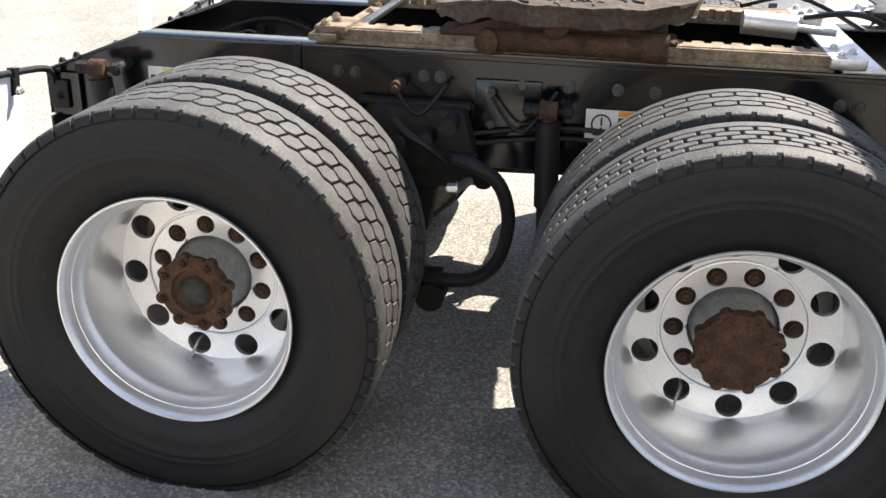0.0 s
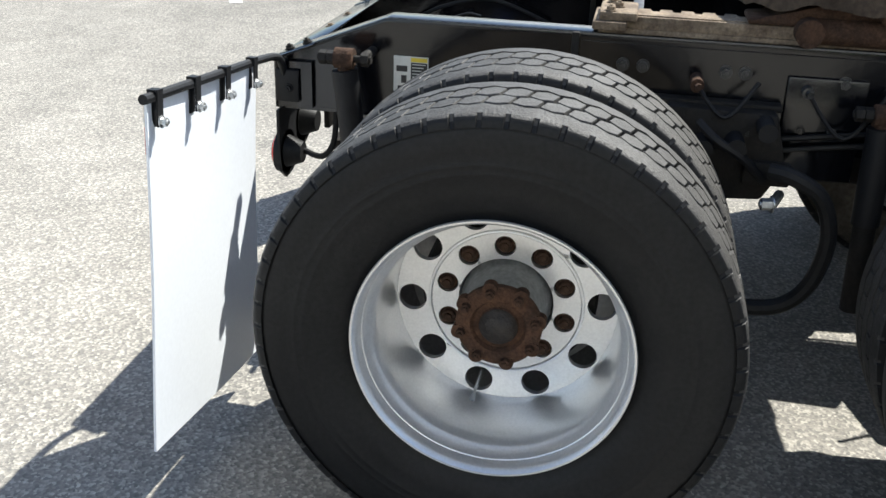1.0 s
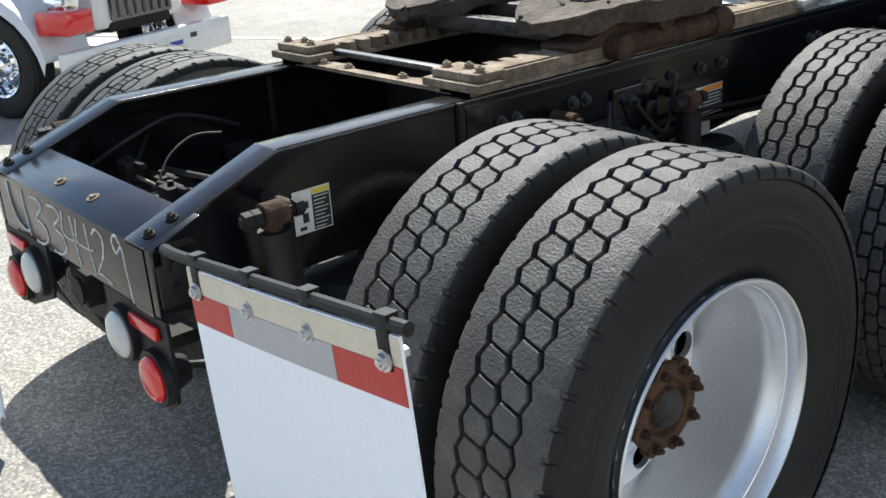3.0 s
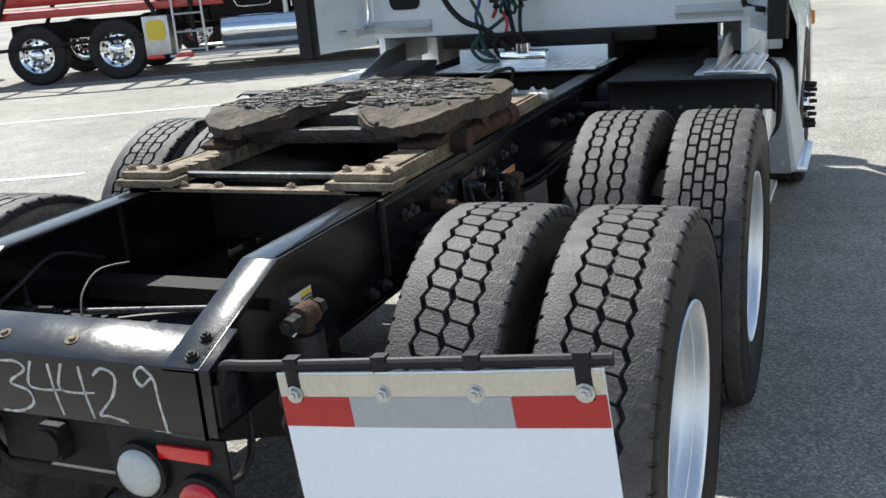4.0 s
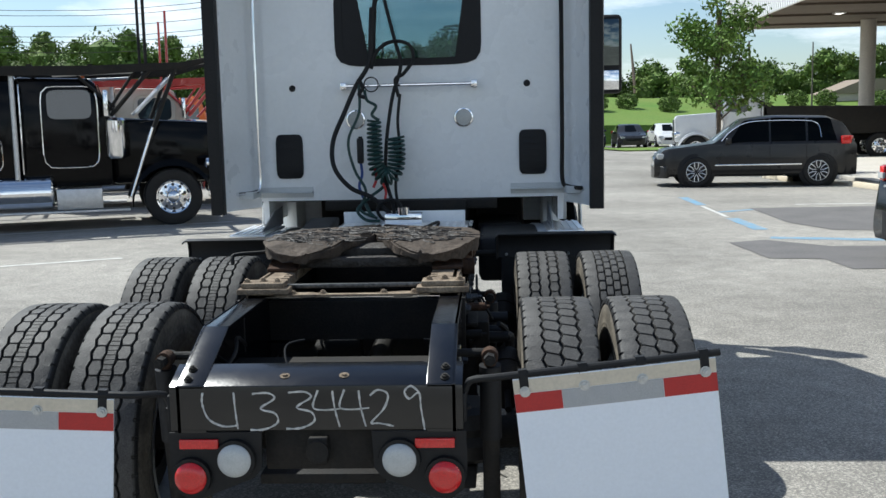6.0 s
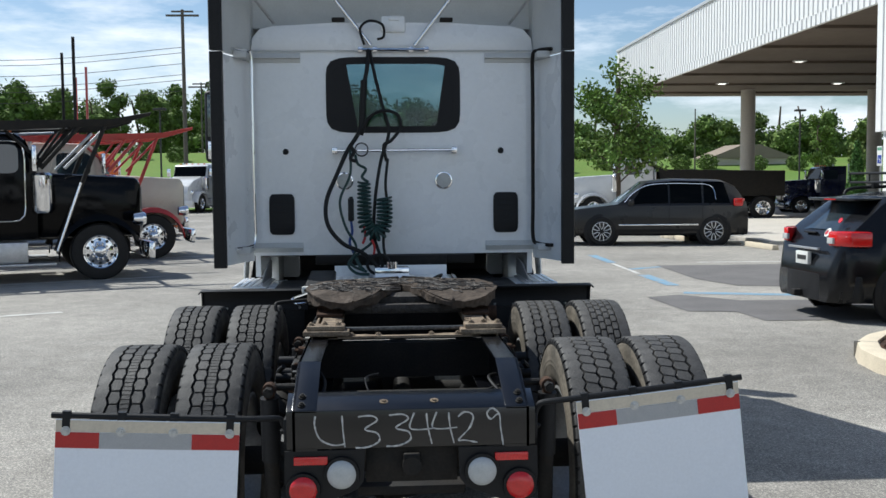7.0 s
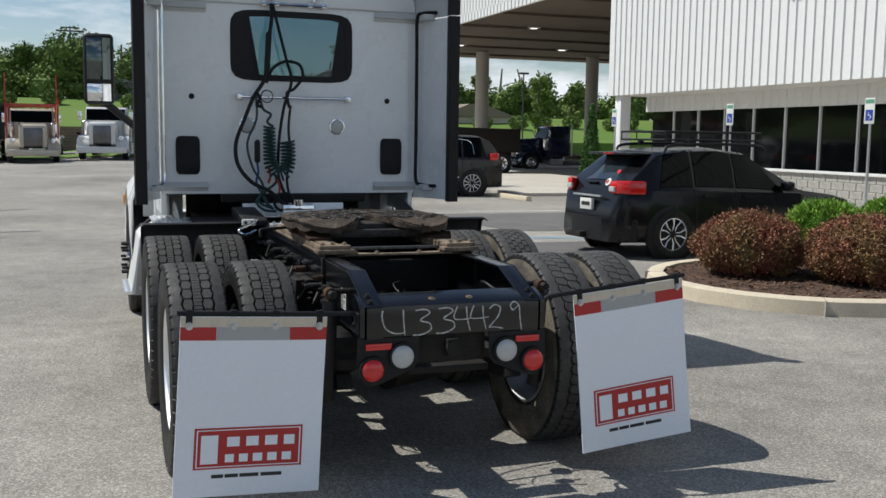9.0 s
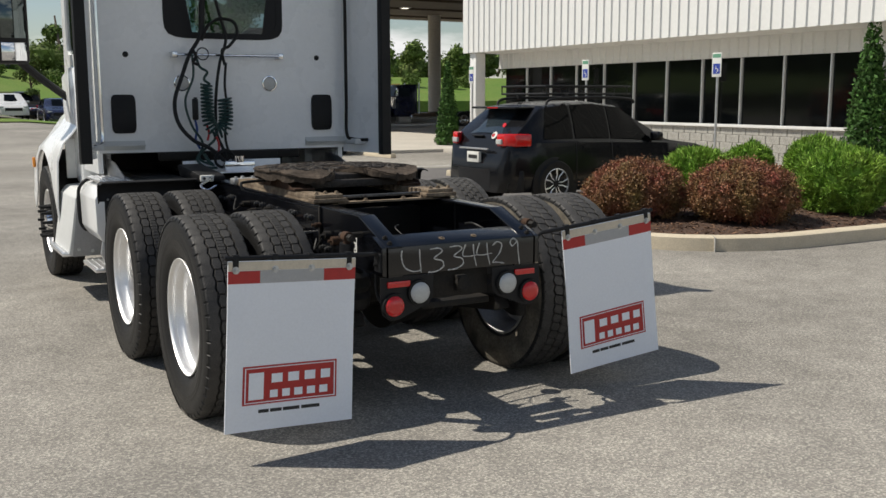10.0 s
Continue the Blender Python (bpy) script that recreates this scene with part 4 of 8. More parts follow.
# bolts along the rails
BOLT = make_mesh("bolt", hexbolt(B(), (0, 0, 0), (1, 0, 0), 0.0135, 0.016), "boltgrey")
for s in (1, -1):
    for y, z in ((0.975, 0.932), (1.028, 0.932), (1.242, 0.932), (1.292, 0.932), (1.542, 0.924), (1.68, 0.926), (1.822, 0.926), (1.93, 0.925), (1.53, 0.80), (1.25, 0.80), (2.446, 0.921), (2.496, 0.921), (2.60, 0.9), (2.72, 0.9), (0.75, 0.78), (0.83, 0.78), (2.9, 0.88), (3.05, 0.88), (3.2, 0.88)):
        place("bolt", BOLT, truck, "", pose(s * (RAIL_X + (0.0095 if 0.86 < y < 3 else 0.001)), y, z, 0, 0, 0 if s > 0 else 180))

# seam where the liner starts and the flange end plates
for s in (1, -1):
    part("frame_splice", box(B(), (s * 0.43 - 0.012, 0.835, 0.80), (s * 0.43 + 0.012, 0.855, 1.006), 0.003), "dirtyblack", truck)

# shock absorbers behind the axles
for s in (1, -1):
    for y0, zt, yb in ((0.235, 0.915, 0.30), (1.63, 0.877, 1.65)):
        xs = s * 0.535
        bm = cyl(B(), (xs, y0, zt - 0.03), (xs, y0 + (yb - y0) * 0.45, zt - 0.28), 0.036, n=20)
        shock = part("shock_absorber", bm, "black", truck, "black shock absorber with rusty upper mount")
        part("damper_tube", cyl(B(), (xs, y0 + (yb - y0) * 0.4, zt - 0.25), (xs, yb, zt - 0.52), 0.029, n=18), "dirtyblack", shock)
        bm = cyl(B(), (xs, y0 - 0.026, zt), (xs, y0 + 0.026, zt), 0.027, n=18)
        cyl(bm, (xs, y0, zt - 0.035), (xs, y0, zt), 0.02, n=12)
        part("shock_eye", bm, "rust", shock)
        bm = cyl(B(), (xs, y0 - 0.075, zt), (xs, y0 + 0.075, zt), 0.010, n=10)
        for yy in (y0 - 0.07, y0 - 0.048, y0 + 0.048):
            cyl(bm, (xs, yy, zt), (xs, yy + 0.02, zt), 0.019, n=6)
        cyl(bm, (s * 0.43, y0 + 0.05, zt), (xs, y0 + 0.05, zt), 0.014, n=10)
        part("shock_pin", bm, "dirtyblack", shock)

# axles, brake chambers, air springs and hanger beams
for y in (REAR_Y / 0.965, FWD_Y / 0.965):
    bm = cyl(B(), (-0.98, y, HUB_Z), (0.98, y, HUB_Z), 0.062, n=20)
    cyl(bm, (-0.14, y - 0.02, HUB_Z), (0.16, y + 0.05, HUB_Z + 0.01), 0.19, 0.17, n=28)
    cyl(bm, (0.0, y + 0.1, HUB_Z + 0.03), (0.0, y + 0.3, HUB_Z + 0.06), 0.11, 0.06, n=20)
    part("drive_axle", bm, "dirtyblack", truck, "dirty black drive axle")
    for s in (1, -1):
        part("air_spring", lathe(B(), [(-0.10, 0.0), (-0.10, 0.09), (-0.08, 0.115), (-0.03, 0.125), (0.0, 0.11), (0.03, 0.125), (0.08, 0.115), (0.10, 0.09), (0.10, 0.0)], 32), "rubber", truck, "black rubber air spring", pose(s * 0.44, y - 0.30, 0.60, 0, 90, 0))
        bm = B()
        prism(bm, [(y - 0.45, 0.44), (y - 0.40, 0.50), (y, 0.47), (y + 0.42, 0.54), (y + 0.47, 0.50), (y + 0.42, 0.46), (y, 0.37), (y - 0.40, 0.42)], "x", s * 0.40, s * 0.48, 0.006)
        part("trailing_arm", bm, "dirtyblack", truck)
        bm = B()
        prism(bm, [(y + 0.34, 0.735), (y + 0.55, 0.735), (y + 0.50, 0.46), (y + 0.38, 0.46)], "x", s * 0.385, s * 0.475, 0.006)
        part("spring_hanger", bm, "dirtyblack", truck)
        bm = cyl(B(), (s * 0.60, y + 0.20, 0.60), (s * 0.60, y + 0.33, 0.63), 0.078, n=22)
        cyl(bm, (s * 0.60, y + 0.335, 0.631), (s * 0.60, y + 0.45, 0.655), 0.082, n=22)
        cyl(bm, (s * 0.60, y + 0.05, 0.57), (s * 0.60, y + 0.2, 0.60), 0.013, n=8)
        part("brake_chamber", bm, "dirtyblack", truck, "black spring brake chamber")
part("drive_shaft", cyl(B(), (0.0, REAR_Y + 0.28, 0.55), (0.0, FWD_Y - 0.1, 0.58), 0.05, n=20), "dirtyblack", truck)
part("drive_shaft", cyl(B(), (0.0, FWD_Y + 0.28, 0.56), (0.0, 4.6, 0.78), 0.055, n=20), "dirtyblack", truck)

# side brackets between the axles on both sides
for s in (1, -1):
    bm = prism(B(), [(1.10, 0.86), (1.38, 0.855), (1.42, 0.72), (1.37, 0.63), (1.22, 0.62), (1.12, 0.72)], "x", s * 0.445, s * 0.53, 0.01)
    box(bm, (min(s * 0.44, s * 0.485), 1.045, 0.848), (max(s * 0.44, s * 0.485), 1.395, 0.866), 0.006)
    box(bm, (min(s * 0.53, s * 0.56), 1.31, 0.68), (max(s * 0.53, s * 0.56), 1.43, 0.74), 0.006)
    lev = part("suspension_bracket", bm, "dirtyblack", truck, "black suspension bracket between the axles")
    bm = tube(B(), [(s * 0.57, 1.18, 0.835), (s * 0.60, 1.23, 0.80), (s * 0.60, 1.30, 0.76), (s * 0.57, 1.36, 0.70)], 0.012)
    for q in ((1.20, 0.775), (1.28, 0.785), (1.35, 0.83)):
        cyl(bm, (s * 0.53, *q), (s * 0.61, *q), 0.024, n=12)
    part("valve_lever", bm, "black", lev)
    part("air_fitting", cyl(hexbolt(B(), (s * 0.635, 1.385, 0.662), (0.2 * s, -1, 0), 0.016, 0.03), (s * 0.56, 1.41, 0.662), (s * 0.635, 1.385, 0.662), 0.013, n=10), "zinc", lev, "bright metal air fitting")
    part("brake_hose", tube(B(), [(s * 0.60, 1.37, 0.735), (s * 0.62, 1.43, 0.728), (s * 0.62, 1.505, 0.680), (s * 0.62, 1.538, 0.577), (s * 0.62, 1.515, 0.455), (s * 0.62, 1.45, 0.385), (s * 0.62, 1.34, 0.370), (s * 0.60, 1.20, 0.372)], 0.021, 10), "rubber", truck, "thick black rubber hose looping between the tyres")
    bm = cyl(B(), (s * 0.52, 1.305, 0.305), (s * 0.62, 1.305, 0.305), 0.045, n=18)
    box(bm, (min(s * 0.50, s * 0.6), 1.23, 0.28), (max(s * 0.50, s * 0.6), 1.33, 0.36), 0.008)
    part("radius_rod_end", bm, "dirtyblack", truck)
    part("hanger_plate", hexbolt(box(B(), (min(s * 0.441, s * 0.452), 1.40, 0.672), (max(s * 0.441, s * 0.452), 1.60, 0.935), 0.004), (s * 0.452, 1.45, 0.80), (s, 0, 0), 0.010, 0.012), "frame", truck, "black plate bolted to the frame between the axles")
    # stray cables along the outside of the rail
    for k, z in enumerate((0.80, 0.77)):
        part("air_line", tube(B(), [(s * (0.455 + 0.01 * k), 1.0, z), (s * 0.47, 1.3, z - 0.03), (s * 0.46, 1.7, z + 0.01), (s * 0.465, 2.2, z - 0.02), (s * 0.455, 2.8, z)], 0.007, 6), "rubber", truck)

# valves, fittings and looping lines along the outside of both rails
rng = random.Random(21)
for s in (1, -1):
    for k in range(12 if s < 0 else 4):
        y = 0.55 + 0.14 * k if s < 0 else 1.03 + 0.14 * k
        z, out = rng.uniform(0.80, 0.93), rng.uniform(0.03, 0.075)
        x0 = s * 0.44
        valve = cyl(B(), (x0, y, z), (x0 + s * out, y, z), rng.uniform(0.012, 0.024), n=12)
        cyl(valve, (x0 + s * out, y, z), (x0 + s * (out + 0.018), y + 0.004, z), 0.009, n=6)
        part("air_fitting", valve, rng.choice(("boltgrey", "dirtyblack", "rust")), truck)
        if k % 2:
            y2, sag = y + rng.uniform(0.12, 0.30), rng.uniform(0.03, 0.10)
            part("air_line", tube(B(), [(x0 + s * out, y, z), (x0 + s * (out + 0.03), (y + y2) / 2, z - sag), (x0 + s * out * 0.8, y2, z + rng.uniform(-0.04, 0.03))], 0.006, 6), "rubber", truck)

# crossmembers, hoses and small parts between the rails
for y, z0, z1 in ((0.66, 0.75, 0.80), (1.30, 0.75, 0.92), (2.5, 0.75, 0.97), (3.6, 0.75, 0.97)):
    bm = B()
    prism(bm, [(y, z0), (y + 0.09, z0), (y + 0.09, z0 + 0.01), (y + 0.012, z0 + 0.01), (y + 0.012, z1 - 0.01), (y + 0.09, z1 - 0.01), (y + 0.09, z1), (y, z1)], "x", -0.42, 0.42)
    part("crossmember", bm, "dirtyblack", truck)
part("cross_tube", cyl(B(), (-0.34, 0.42, 0.80), (0.34, 0.50, 0.83), 0.008, n=10), "boltgrey", truck, "thin steel tube between the rails")
for k, pts in enumerate(([(-0.40, 0.15, 0.80), (-0.33, 0.32, 0.90), (-0.36, 0.5, 0.93), (-0.38, 0.7, 0.86)], [(-0.41, 0.42, 0.88), (-0.2, 0.26, 0.80), (0.0, 0.30, 0.80), (0.12, 0.28, 0.83)], [(-0.40, 0.2, 0.78), (-0.2, 0.5, 0.76), (0.2, 0.62, 0.78), (0.4, 0.7, 0.82)], [(0.40, 0.3, 0.83), (0.33, 0.45, 0.90), (0.38, 0.65, 0.88)])):
    part("air_line", tube(B(), pts, 0.0065, 6), "rubber", truck)
for cx, cy, cz in ((-0.28, 0.30, 0.84), (-0.22, 0.36, 0.80), (-0.05, 0.30, 0.82), (0.06, 0.34, 0.80)):
    bm = box(B(), (cx - 0.03, cy - 0.025, cz - 0.03), (cx + 0.03, cy + 0.025, cz + 0.02), 0.006)
    cyl(bm, (cx - 0.07, cy, cz + 0.01), (cx + 0.07, cy + 0.01, cz + 0.015), 0.009, n=8), cyl(bm, (cx, cy, cz), (cx, cy, cz + 0.032), 0.009, n=8)
    part("relay_valve", bm, "dirtyblack", truck)
part("brake_line", tube(B(), [(-0.36, 0.20, 0.79), (-0.30, 0.24, 0.785), (-0.20, 0.27, 0.79), (-0.10, 0.29, 0.815), (-0.06, 0.31, 0.84)], 0.0035, 6), "boltgrey", truck, "thin bare metal line")
part("brake_line", tube(B(), [(-0.12, 0.30, 0.83), (-0.16, 0.36, 0.88), (-0.17, 0.44, 0.915), (-0.12, 0.50, 0.92)], 0.0035, 6), "rubber", truck, "thin bare metal line")
part("link_rod", cyl(B(), (-0.24, 0.30, 0.825), (-0.04, 0.30, 0.82), 0.005, n=8), "rustlight", truck, "thin brass linkage rod")
part("blue_valve_cap", lathe(B(), [(0.02, 0.0), (0.02, 0.035), (0.0, 0.05), (-0.02, 0.05)], 24), "bluehose", truck, "blue plastic valve cap", pose(0.16, 0.44, 0.72, 0, -90, 0))
part("underslung_tank", lathe(B(), [(-0.33, 0.0), (-0.325, 0.06), (-0.30, 0.105), (-0.26, 0.12), (0.26, 0.12), (0.30, 0.105), (0.325, 0.06), (0.33, 0.0)], 32), "dirtyblack", truck, "black air tank below the frame", pose(0, 0.68, 0.60, 0, 0, 0))

# sliding fifth-wheel mount
for s in (1, -1):
    bm = B()
    box(bm, (min(s * 0.30, s * 0.415), 0.90, 1.004), (max(s * 0.30, s * 0.415), 2.42, 1.018), 0.002)
    box(bm, (min(s * 0.40, s * 0.412), 0.92, 1.018), (max(s * 0.40, s * 0.412), 2.42, 1.05), 0.003)
    base = part("slide_base_angle", bm, "rustlight", truck, "tan rusty slide angle on the frame")
    bm = B()
    n = 26
    pts = [(s * 0.385, 0.92), (s * 0.385, 2.40)]
    inner = []
    for k in range(n):
        y = 2.40 - (k + 0.0) * (1.48 / n)
        inner += [(s * 0.292, y), (s * 0.292, y - 0.03), (s * 0.322, y - 0.034), (s * 0.322, y - 1.48 / n + 0.004)]
    prism(bm, pts + inner, "z", 1.02, 1.05)
    part("slide_rack", bm, "rustlight", truck, "toothed slide rack, dusty tan steel")
    bm = B()
    box(bm, (min(s * 0.25, s * 0.455), 0.885, 1.018), (max(s * 0.25, s * 0.455), 0.975, 1.04), 0.005)
    box(bm, (min(s * 0.27, s * 0.44), 0.90, 1.04), (max(s * 0.27, s * 0.44), 1.0, 1.062), 0.006)
    for q in ((0.30, 0.93), (0.36, 0.95), (0.42, 0.93)):
        hexbolt(bm, (s * q[0], q[1], 1.062), (0, 0, 1), 0.012, 0.012)
    part("slide_stop", bm, "rustlight", truck, "tan rusty end stop of the slide")
    bm = B()
    box(bm, (min(s * 0.27, s * 0.44), 2.40, 1.018), (max(s * 0.27, s * 0.44), 2.50, 1.05), 0.006)
    for q in ((0.30, 2.43), (0.36, 2.47), (0.42, 2.43)):
        hexbolt(bm, (s * q[0], q[1], 1.05), (0, 0, 1), 0.012, 0.012)
    part("slide_stop", bm, "aludull", truck, "grey end stop of the slide")
bm = B()
prism(bm, [(-0.42, 0.90), (0.42, 0.90), (0.42, 0.965), (0.18, 0.965), (0.10, 0.935), (-0.10, 0.935), (-0.18, 0.965), (-0.42, 0.965)], "z", 1.004, 1.014)
for q in (-0.24, -0.12, 0.12, 0.24):
    hexbolt(bm, (q, 0.93, 1.014), (0, 0, 1), 0.013, 0.01)
part("mount_plate", bm, "rustlight", truck, "tan plate across the frame")
part("cross_bar", box(B(), (-0.28, 0.985, 1.026), (0.28, 1.015, 1.042), 0.003), "boltgrey", truck, "worn steel bar across the slide")
part("cross_bar", box(B(), (-0.42, 2.44, 1.004), (0.42, 2.56, 1.016), 0.003), "aludull", truck, "grey plate across the frame")

# fifth wheel
def top_z(px, py):
    ramp = max(0.0, 1.34 - py)
    return 1.166 - 0.17 * ramp - 0.012 * max(0, abs(px) - 0.42) * 10 + 0.004 * noise.noise(Vector((px * 9, py * 9, 0))) - (py - 1.6) * 0.006


bm = B()
# one half at a time as a strip between the slot side and the rim, then the skirt
n, C = 44, 24
for s in (1, -1):
    rows = []
    for j in range(n + 1):
        py = 1.10 + (2.19 - 1.10) * j / n
        yy = 1.255 + (py - 1.10) * 0.74
        out = float(np.interp(py, [1.10, 1.11, 1.20, 1.36, 1.56, 1.80, 1.95, 2.07, 2.14, 2.18, 2.19], [0.30, 0.34, 0.41, 0.462, 0.485, 0.485, 0.465, 0.40, 0.30, 0.15, 0.02]))
        inn = float(np.interp(py, [1.10, 1.15, 1.26, 1.42, 1.55, 1.66, 1.70, 1.72, 1.73], [0.25, 0.19, 0.125, 0.075, 0.055, 0.05, 0.035, 0.012, 0.0]))
        rows.append([(s * (inn + (out - inn) * k / C), yy, top_z(inn + (out - inn) * k / C, py)) for k in range(C + 1)])
    va = [[bm.verts.new(p) for p in r] for r in rows]
    vb = [[bm.verts.new((p[0], p[1], p[2] - (0.035 if 1 < k < C - 1 and 1 < j < n - 1 else 0.046 - 0.13 * max(0.0, 1.36 - p[1]) + 0.016 * noise.noise(Vector((p[0] * 11, p[1] * 11, 3)))))) for k, p in enumerate(r)] for j, r in enumerate(rows)]
    for j in range(n):
        for k in range(C):
            bm.faces.new((va[j][k], va[j][k + 1], va[j + 1][k + 1], va[j + 1][k]))
            bm.faces.new((vb[j][k], vb[j + 1][k], vb[j + 1][k + 1], vb[j][k + 1]))
        for k in (0, C):
            bm.faces.new((va[j][k], va[j + 1][k], vb[j + 1][k], vb[j][k]))
    for j in (0, n):
        for k in range(C):
            bm.faces.new((va[j][k], va[j][k + 1], vb[j][k + 1], vb[j][k]))
bmesh.ops.remove_doubles(bm, verts=bm.verts[:], dist=0.002)
bmesh.ops.bevel(bm, geom=[e for e in bm.edges if len(e.link_faces) == 2 and e.calc_face_angle(0) > 0.9], offset=0.008, segments=2, affect="EDGES")
for v in bm.verts:
    v.co += Vector((0.004 * noise.noise(v.co * 17 + Vector((5, 0, 0))), 0.007 * noise.noise(v.co * 13), 0.005 * noise.noise(v.co * 22) + 0.004 * noise.noise(v.co * 60)))
fw = part("fifth_wheel_plate", bm, "grease", truck, "greasy brown fifth wheel plate with a rear throat", angle=50)
# curls and clods of old grease on the plate
bm = B()
rng = random.Random(5)
for k in range(420):
    px, py = rng.uniform(-0.44, 0.44), rng.uniform(1.30, 2.12)
    if abs(px) < 0.09 and py < 1.74 or math.hypot(px / 0.47, (py - 1.62) / 0.54) > 1:
        continue
    q, ln_ = rng.uniform(0, 6.28), rng.uniform(0.02, 0.10)
    bend = rng.uniform(-2.4, 2.4)
    pts = []
    for i in range(5):
        pts.append((px + math.cos(q + bend * i / 4) * ln_ * i / 4, py + math.sin(q + bend * i / 4) * ln_ * i / 4, 0))
    tube(bm, [(a, 1.255 + (b - 1.10) * 0.74, top_z(abs(a), b) + 0.001) for a, b, _ in pts], rng.uniform(0.002, 0.0058), 5, 3)
tagged(part("grease_curl", bm, "greasedark", fw, "curls of dark dried grease"), kind="stuff")
for s in (1, -1):
    bm = prism(B(), [(1.28, 1.051), (1.98, 1.051), (1.98, 1.068), (1.91, 1.07), (1.86, 1.09), (1.72, 1.135), (1.54, 1.135), (1.40, 1.09), (1.35, 1.07), (1.28, 1.068)], "x", s * 0.29, s * 0.42, 0.008)
    brk = part("fifth_wheel_bracket", bm, "rust", truck, "rusty bracket under the fifth wheel")
    part("pivot_pin", cyl(B(), (s * 0.26, 1.63, 1.105), (s * 0.455, 1.63, 1.105), 0.04, n=20), "rust", brk)
bm = cyl(B(), (0.42, 1.43, 1.045), (0.47, 1.43, 1.045), 0.035, n=18)
cyl(bm, (0.415, 1.43, 1.045), (0.425, 1.92, 1.045), 0.033, n=18), cyl(bm, (0.42, 1.88, 1.045), (0.425, 1.955, 1.045), 0.043, n=18)
part("slide_cylinder", bm, "rust", truck, "rusty brown lock cylinder beside the fifth wheel")
part("fifth_wheel_underframe", box(box(B(), (-0.30, 1.36, 1.055), (0.30, 1.42, 1.10), 0.006), (-0.36, 1.50, 1.06), (0.36, 1.95, 1.125), 0.01), "greasedark", truck)
part("release_handle", tube(B(), [(-0.40, 1.66, 1.10), (-0.52, 1.63, 1.095), (-0.63, 1.60, 1.09), (-0.645, 1.585, 1.075), (-0.64, 1.575, 1.05)], 0.009, 8), "dirtyblack", truck, "dark release handle rod")
part("lock_cylinder", cyl(cyl(B(), (0.16, 2.18, 1.09), (0.16, 2.34, 1.08), 0.035, n=18), (0.16, 2.34, 1.08), (0.16, 2.46, 1.07), 0.012, n=10), "aludull", truck, "grey air cylinder in front of the fifth wheel")
for pts in ([(0.16, 2.36, 1.11), (0.26, 2.5, 1.14), (0.2, 2.7, 1.06), (0.1, 2.9, 1.03)], [(-0.1, 2.2, 1.10), (-0.2, 2.4, 1.12), (-0.1, 2.6, 1.04)]):
    part("air_line", tube(B(), pts, 0.008, 6), "rubber", truck)

# quarter fenders in front of the forward axle: upright panels with a rolled top
for s in (1, -1):
    prof = [(2.80, 1.026), (2.845, 1.034), (2.885, 1.030), (2.915, 1.012), (2.925, 0.97), (2.925, 0.93), (2.915, 0.890)]
    rows = [[(s * px, y, z) for px in (0.572, 0.585, 0.75, 0.95, 1.12, 1.235, 1.25)] for y, z in prof]
    for r in rows:
        for e in (0, 6):
            r[e] = (r[e][0], r[e][1] - 0.016, r[e][2] - 0.012)
    fen = part("quarter_fender", sheet(B(), rows, 0.008), "black", truck, "black plastic quarter fender")
    part("fender_arm", tube(B(), [(s * 0.43, 2.955, 0.91), (s * 0.7, 2.955, 0.91), (s * 1.2, 2.95, 0.91)], 0.018, 10, 2), "dirtyblack", fen)
    part("fender_flap", box(B(), (min(s * 0.60, s * 1.20), 2.926, 0.36), (max(s * 0.60, s * 1.20), 2.936, 0.90), 0.003), "rubber", fen, "black rubber flap below the fender")
    for px in (0.63, 0.75, 0.87, 0.99, 1.09, 1.18):
        part("rivet", cyl(B(), (s * px, 2.91, 0.905), (s * px, 2.898, 0.905), 0.009, 0.005, n=10), "zinc", fen)

FIT = Matrix.Translation((0, -0.20, 0.016)) @ Matrix.Diagonal((0.94, 0.94, 1, 1))
# deck between the rails behind the cab
bm = box(B(), (-0.47, 3.70, 1.010), (0.42, 4.08, 1.022), 0.003)
part("deck_backplate", box(B(), (-0.47, 4.082, 1.004), (0.395, 4.096, 1.094), 0.003), "white", truck, "white plate at the front of the deck")
deck = part("deck_plate", bm, "alu", truck, "bright aluminium deck plate behind the cab")
bm = B()
for i in range(17):
    for j in range(7):
        px, py = -0.44 + i * 0.055, 3.745 + j * 0.053
        a = 0.6 if (i + j) % 2 else -0.6
        dx, dy = 0.014 * math.cos(a), 0.014 * math.sin(a)
        box(bm, (-0.014, -0.003, 0), (0.014, 0.003, 0.0025), m=Matrix.Translation((px, py, 1.0215)) @ Matrix.Rotation(a, 4, "Z"))
tagged(part("deck_tread", bm, "alu", deck), kind="stuff")
for s in (1, -1):
    part("battery_box", box(B(), (min(s * 0.5, s * 0.90), 3.35, 0.72), (max(s * 0.5, s * 0.90), 4.2, 0.985), 0.03), "black", truck, "black box beside the frame")
    # dark boxes stand in for the deep shade under the cab
    part("under_cab_shade", box(B(), (min(s * 0.48, s * 0.80), 4.36, 0.60), (max(s * 0.48, s * 0.80), 5.1, 0.98), 0.02), "dirtyblack", truck, "dark box that stands in for the shade under the cab")
part("hose_tray", prism(B(), [(2.98, 1.012), (3.62, 1.012), (3.70, 1.09), (3.60, 1.10), (3.05, 1.055), (2.98, 1.05)], "x", -0.62, -0.44, 0.012), "black", truck, "black tray that carries the hose ends")
tray_cap = part("tray_cap", box(B(), (-0.635, 2.955, 1.012), (-0.535, 2.985, 1.058), 0.01), "sticker", truck, "white cap with two holes on the hose tray")
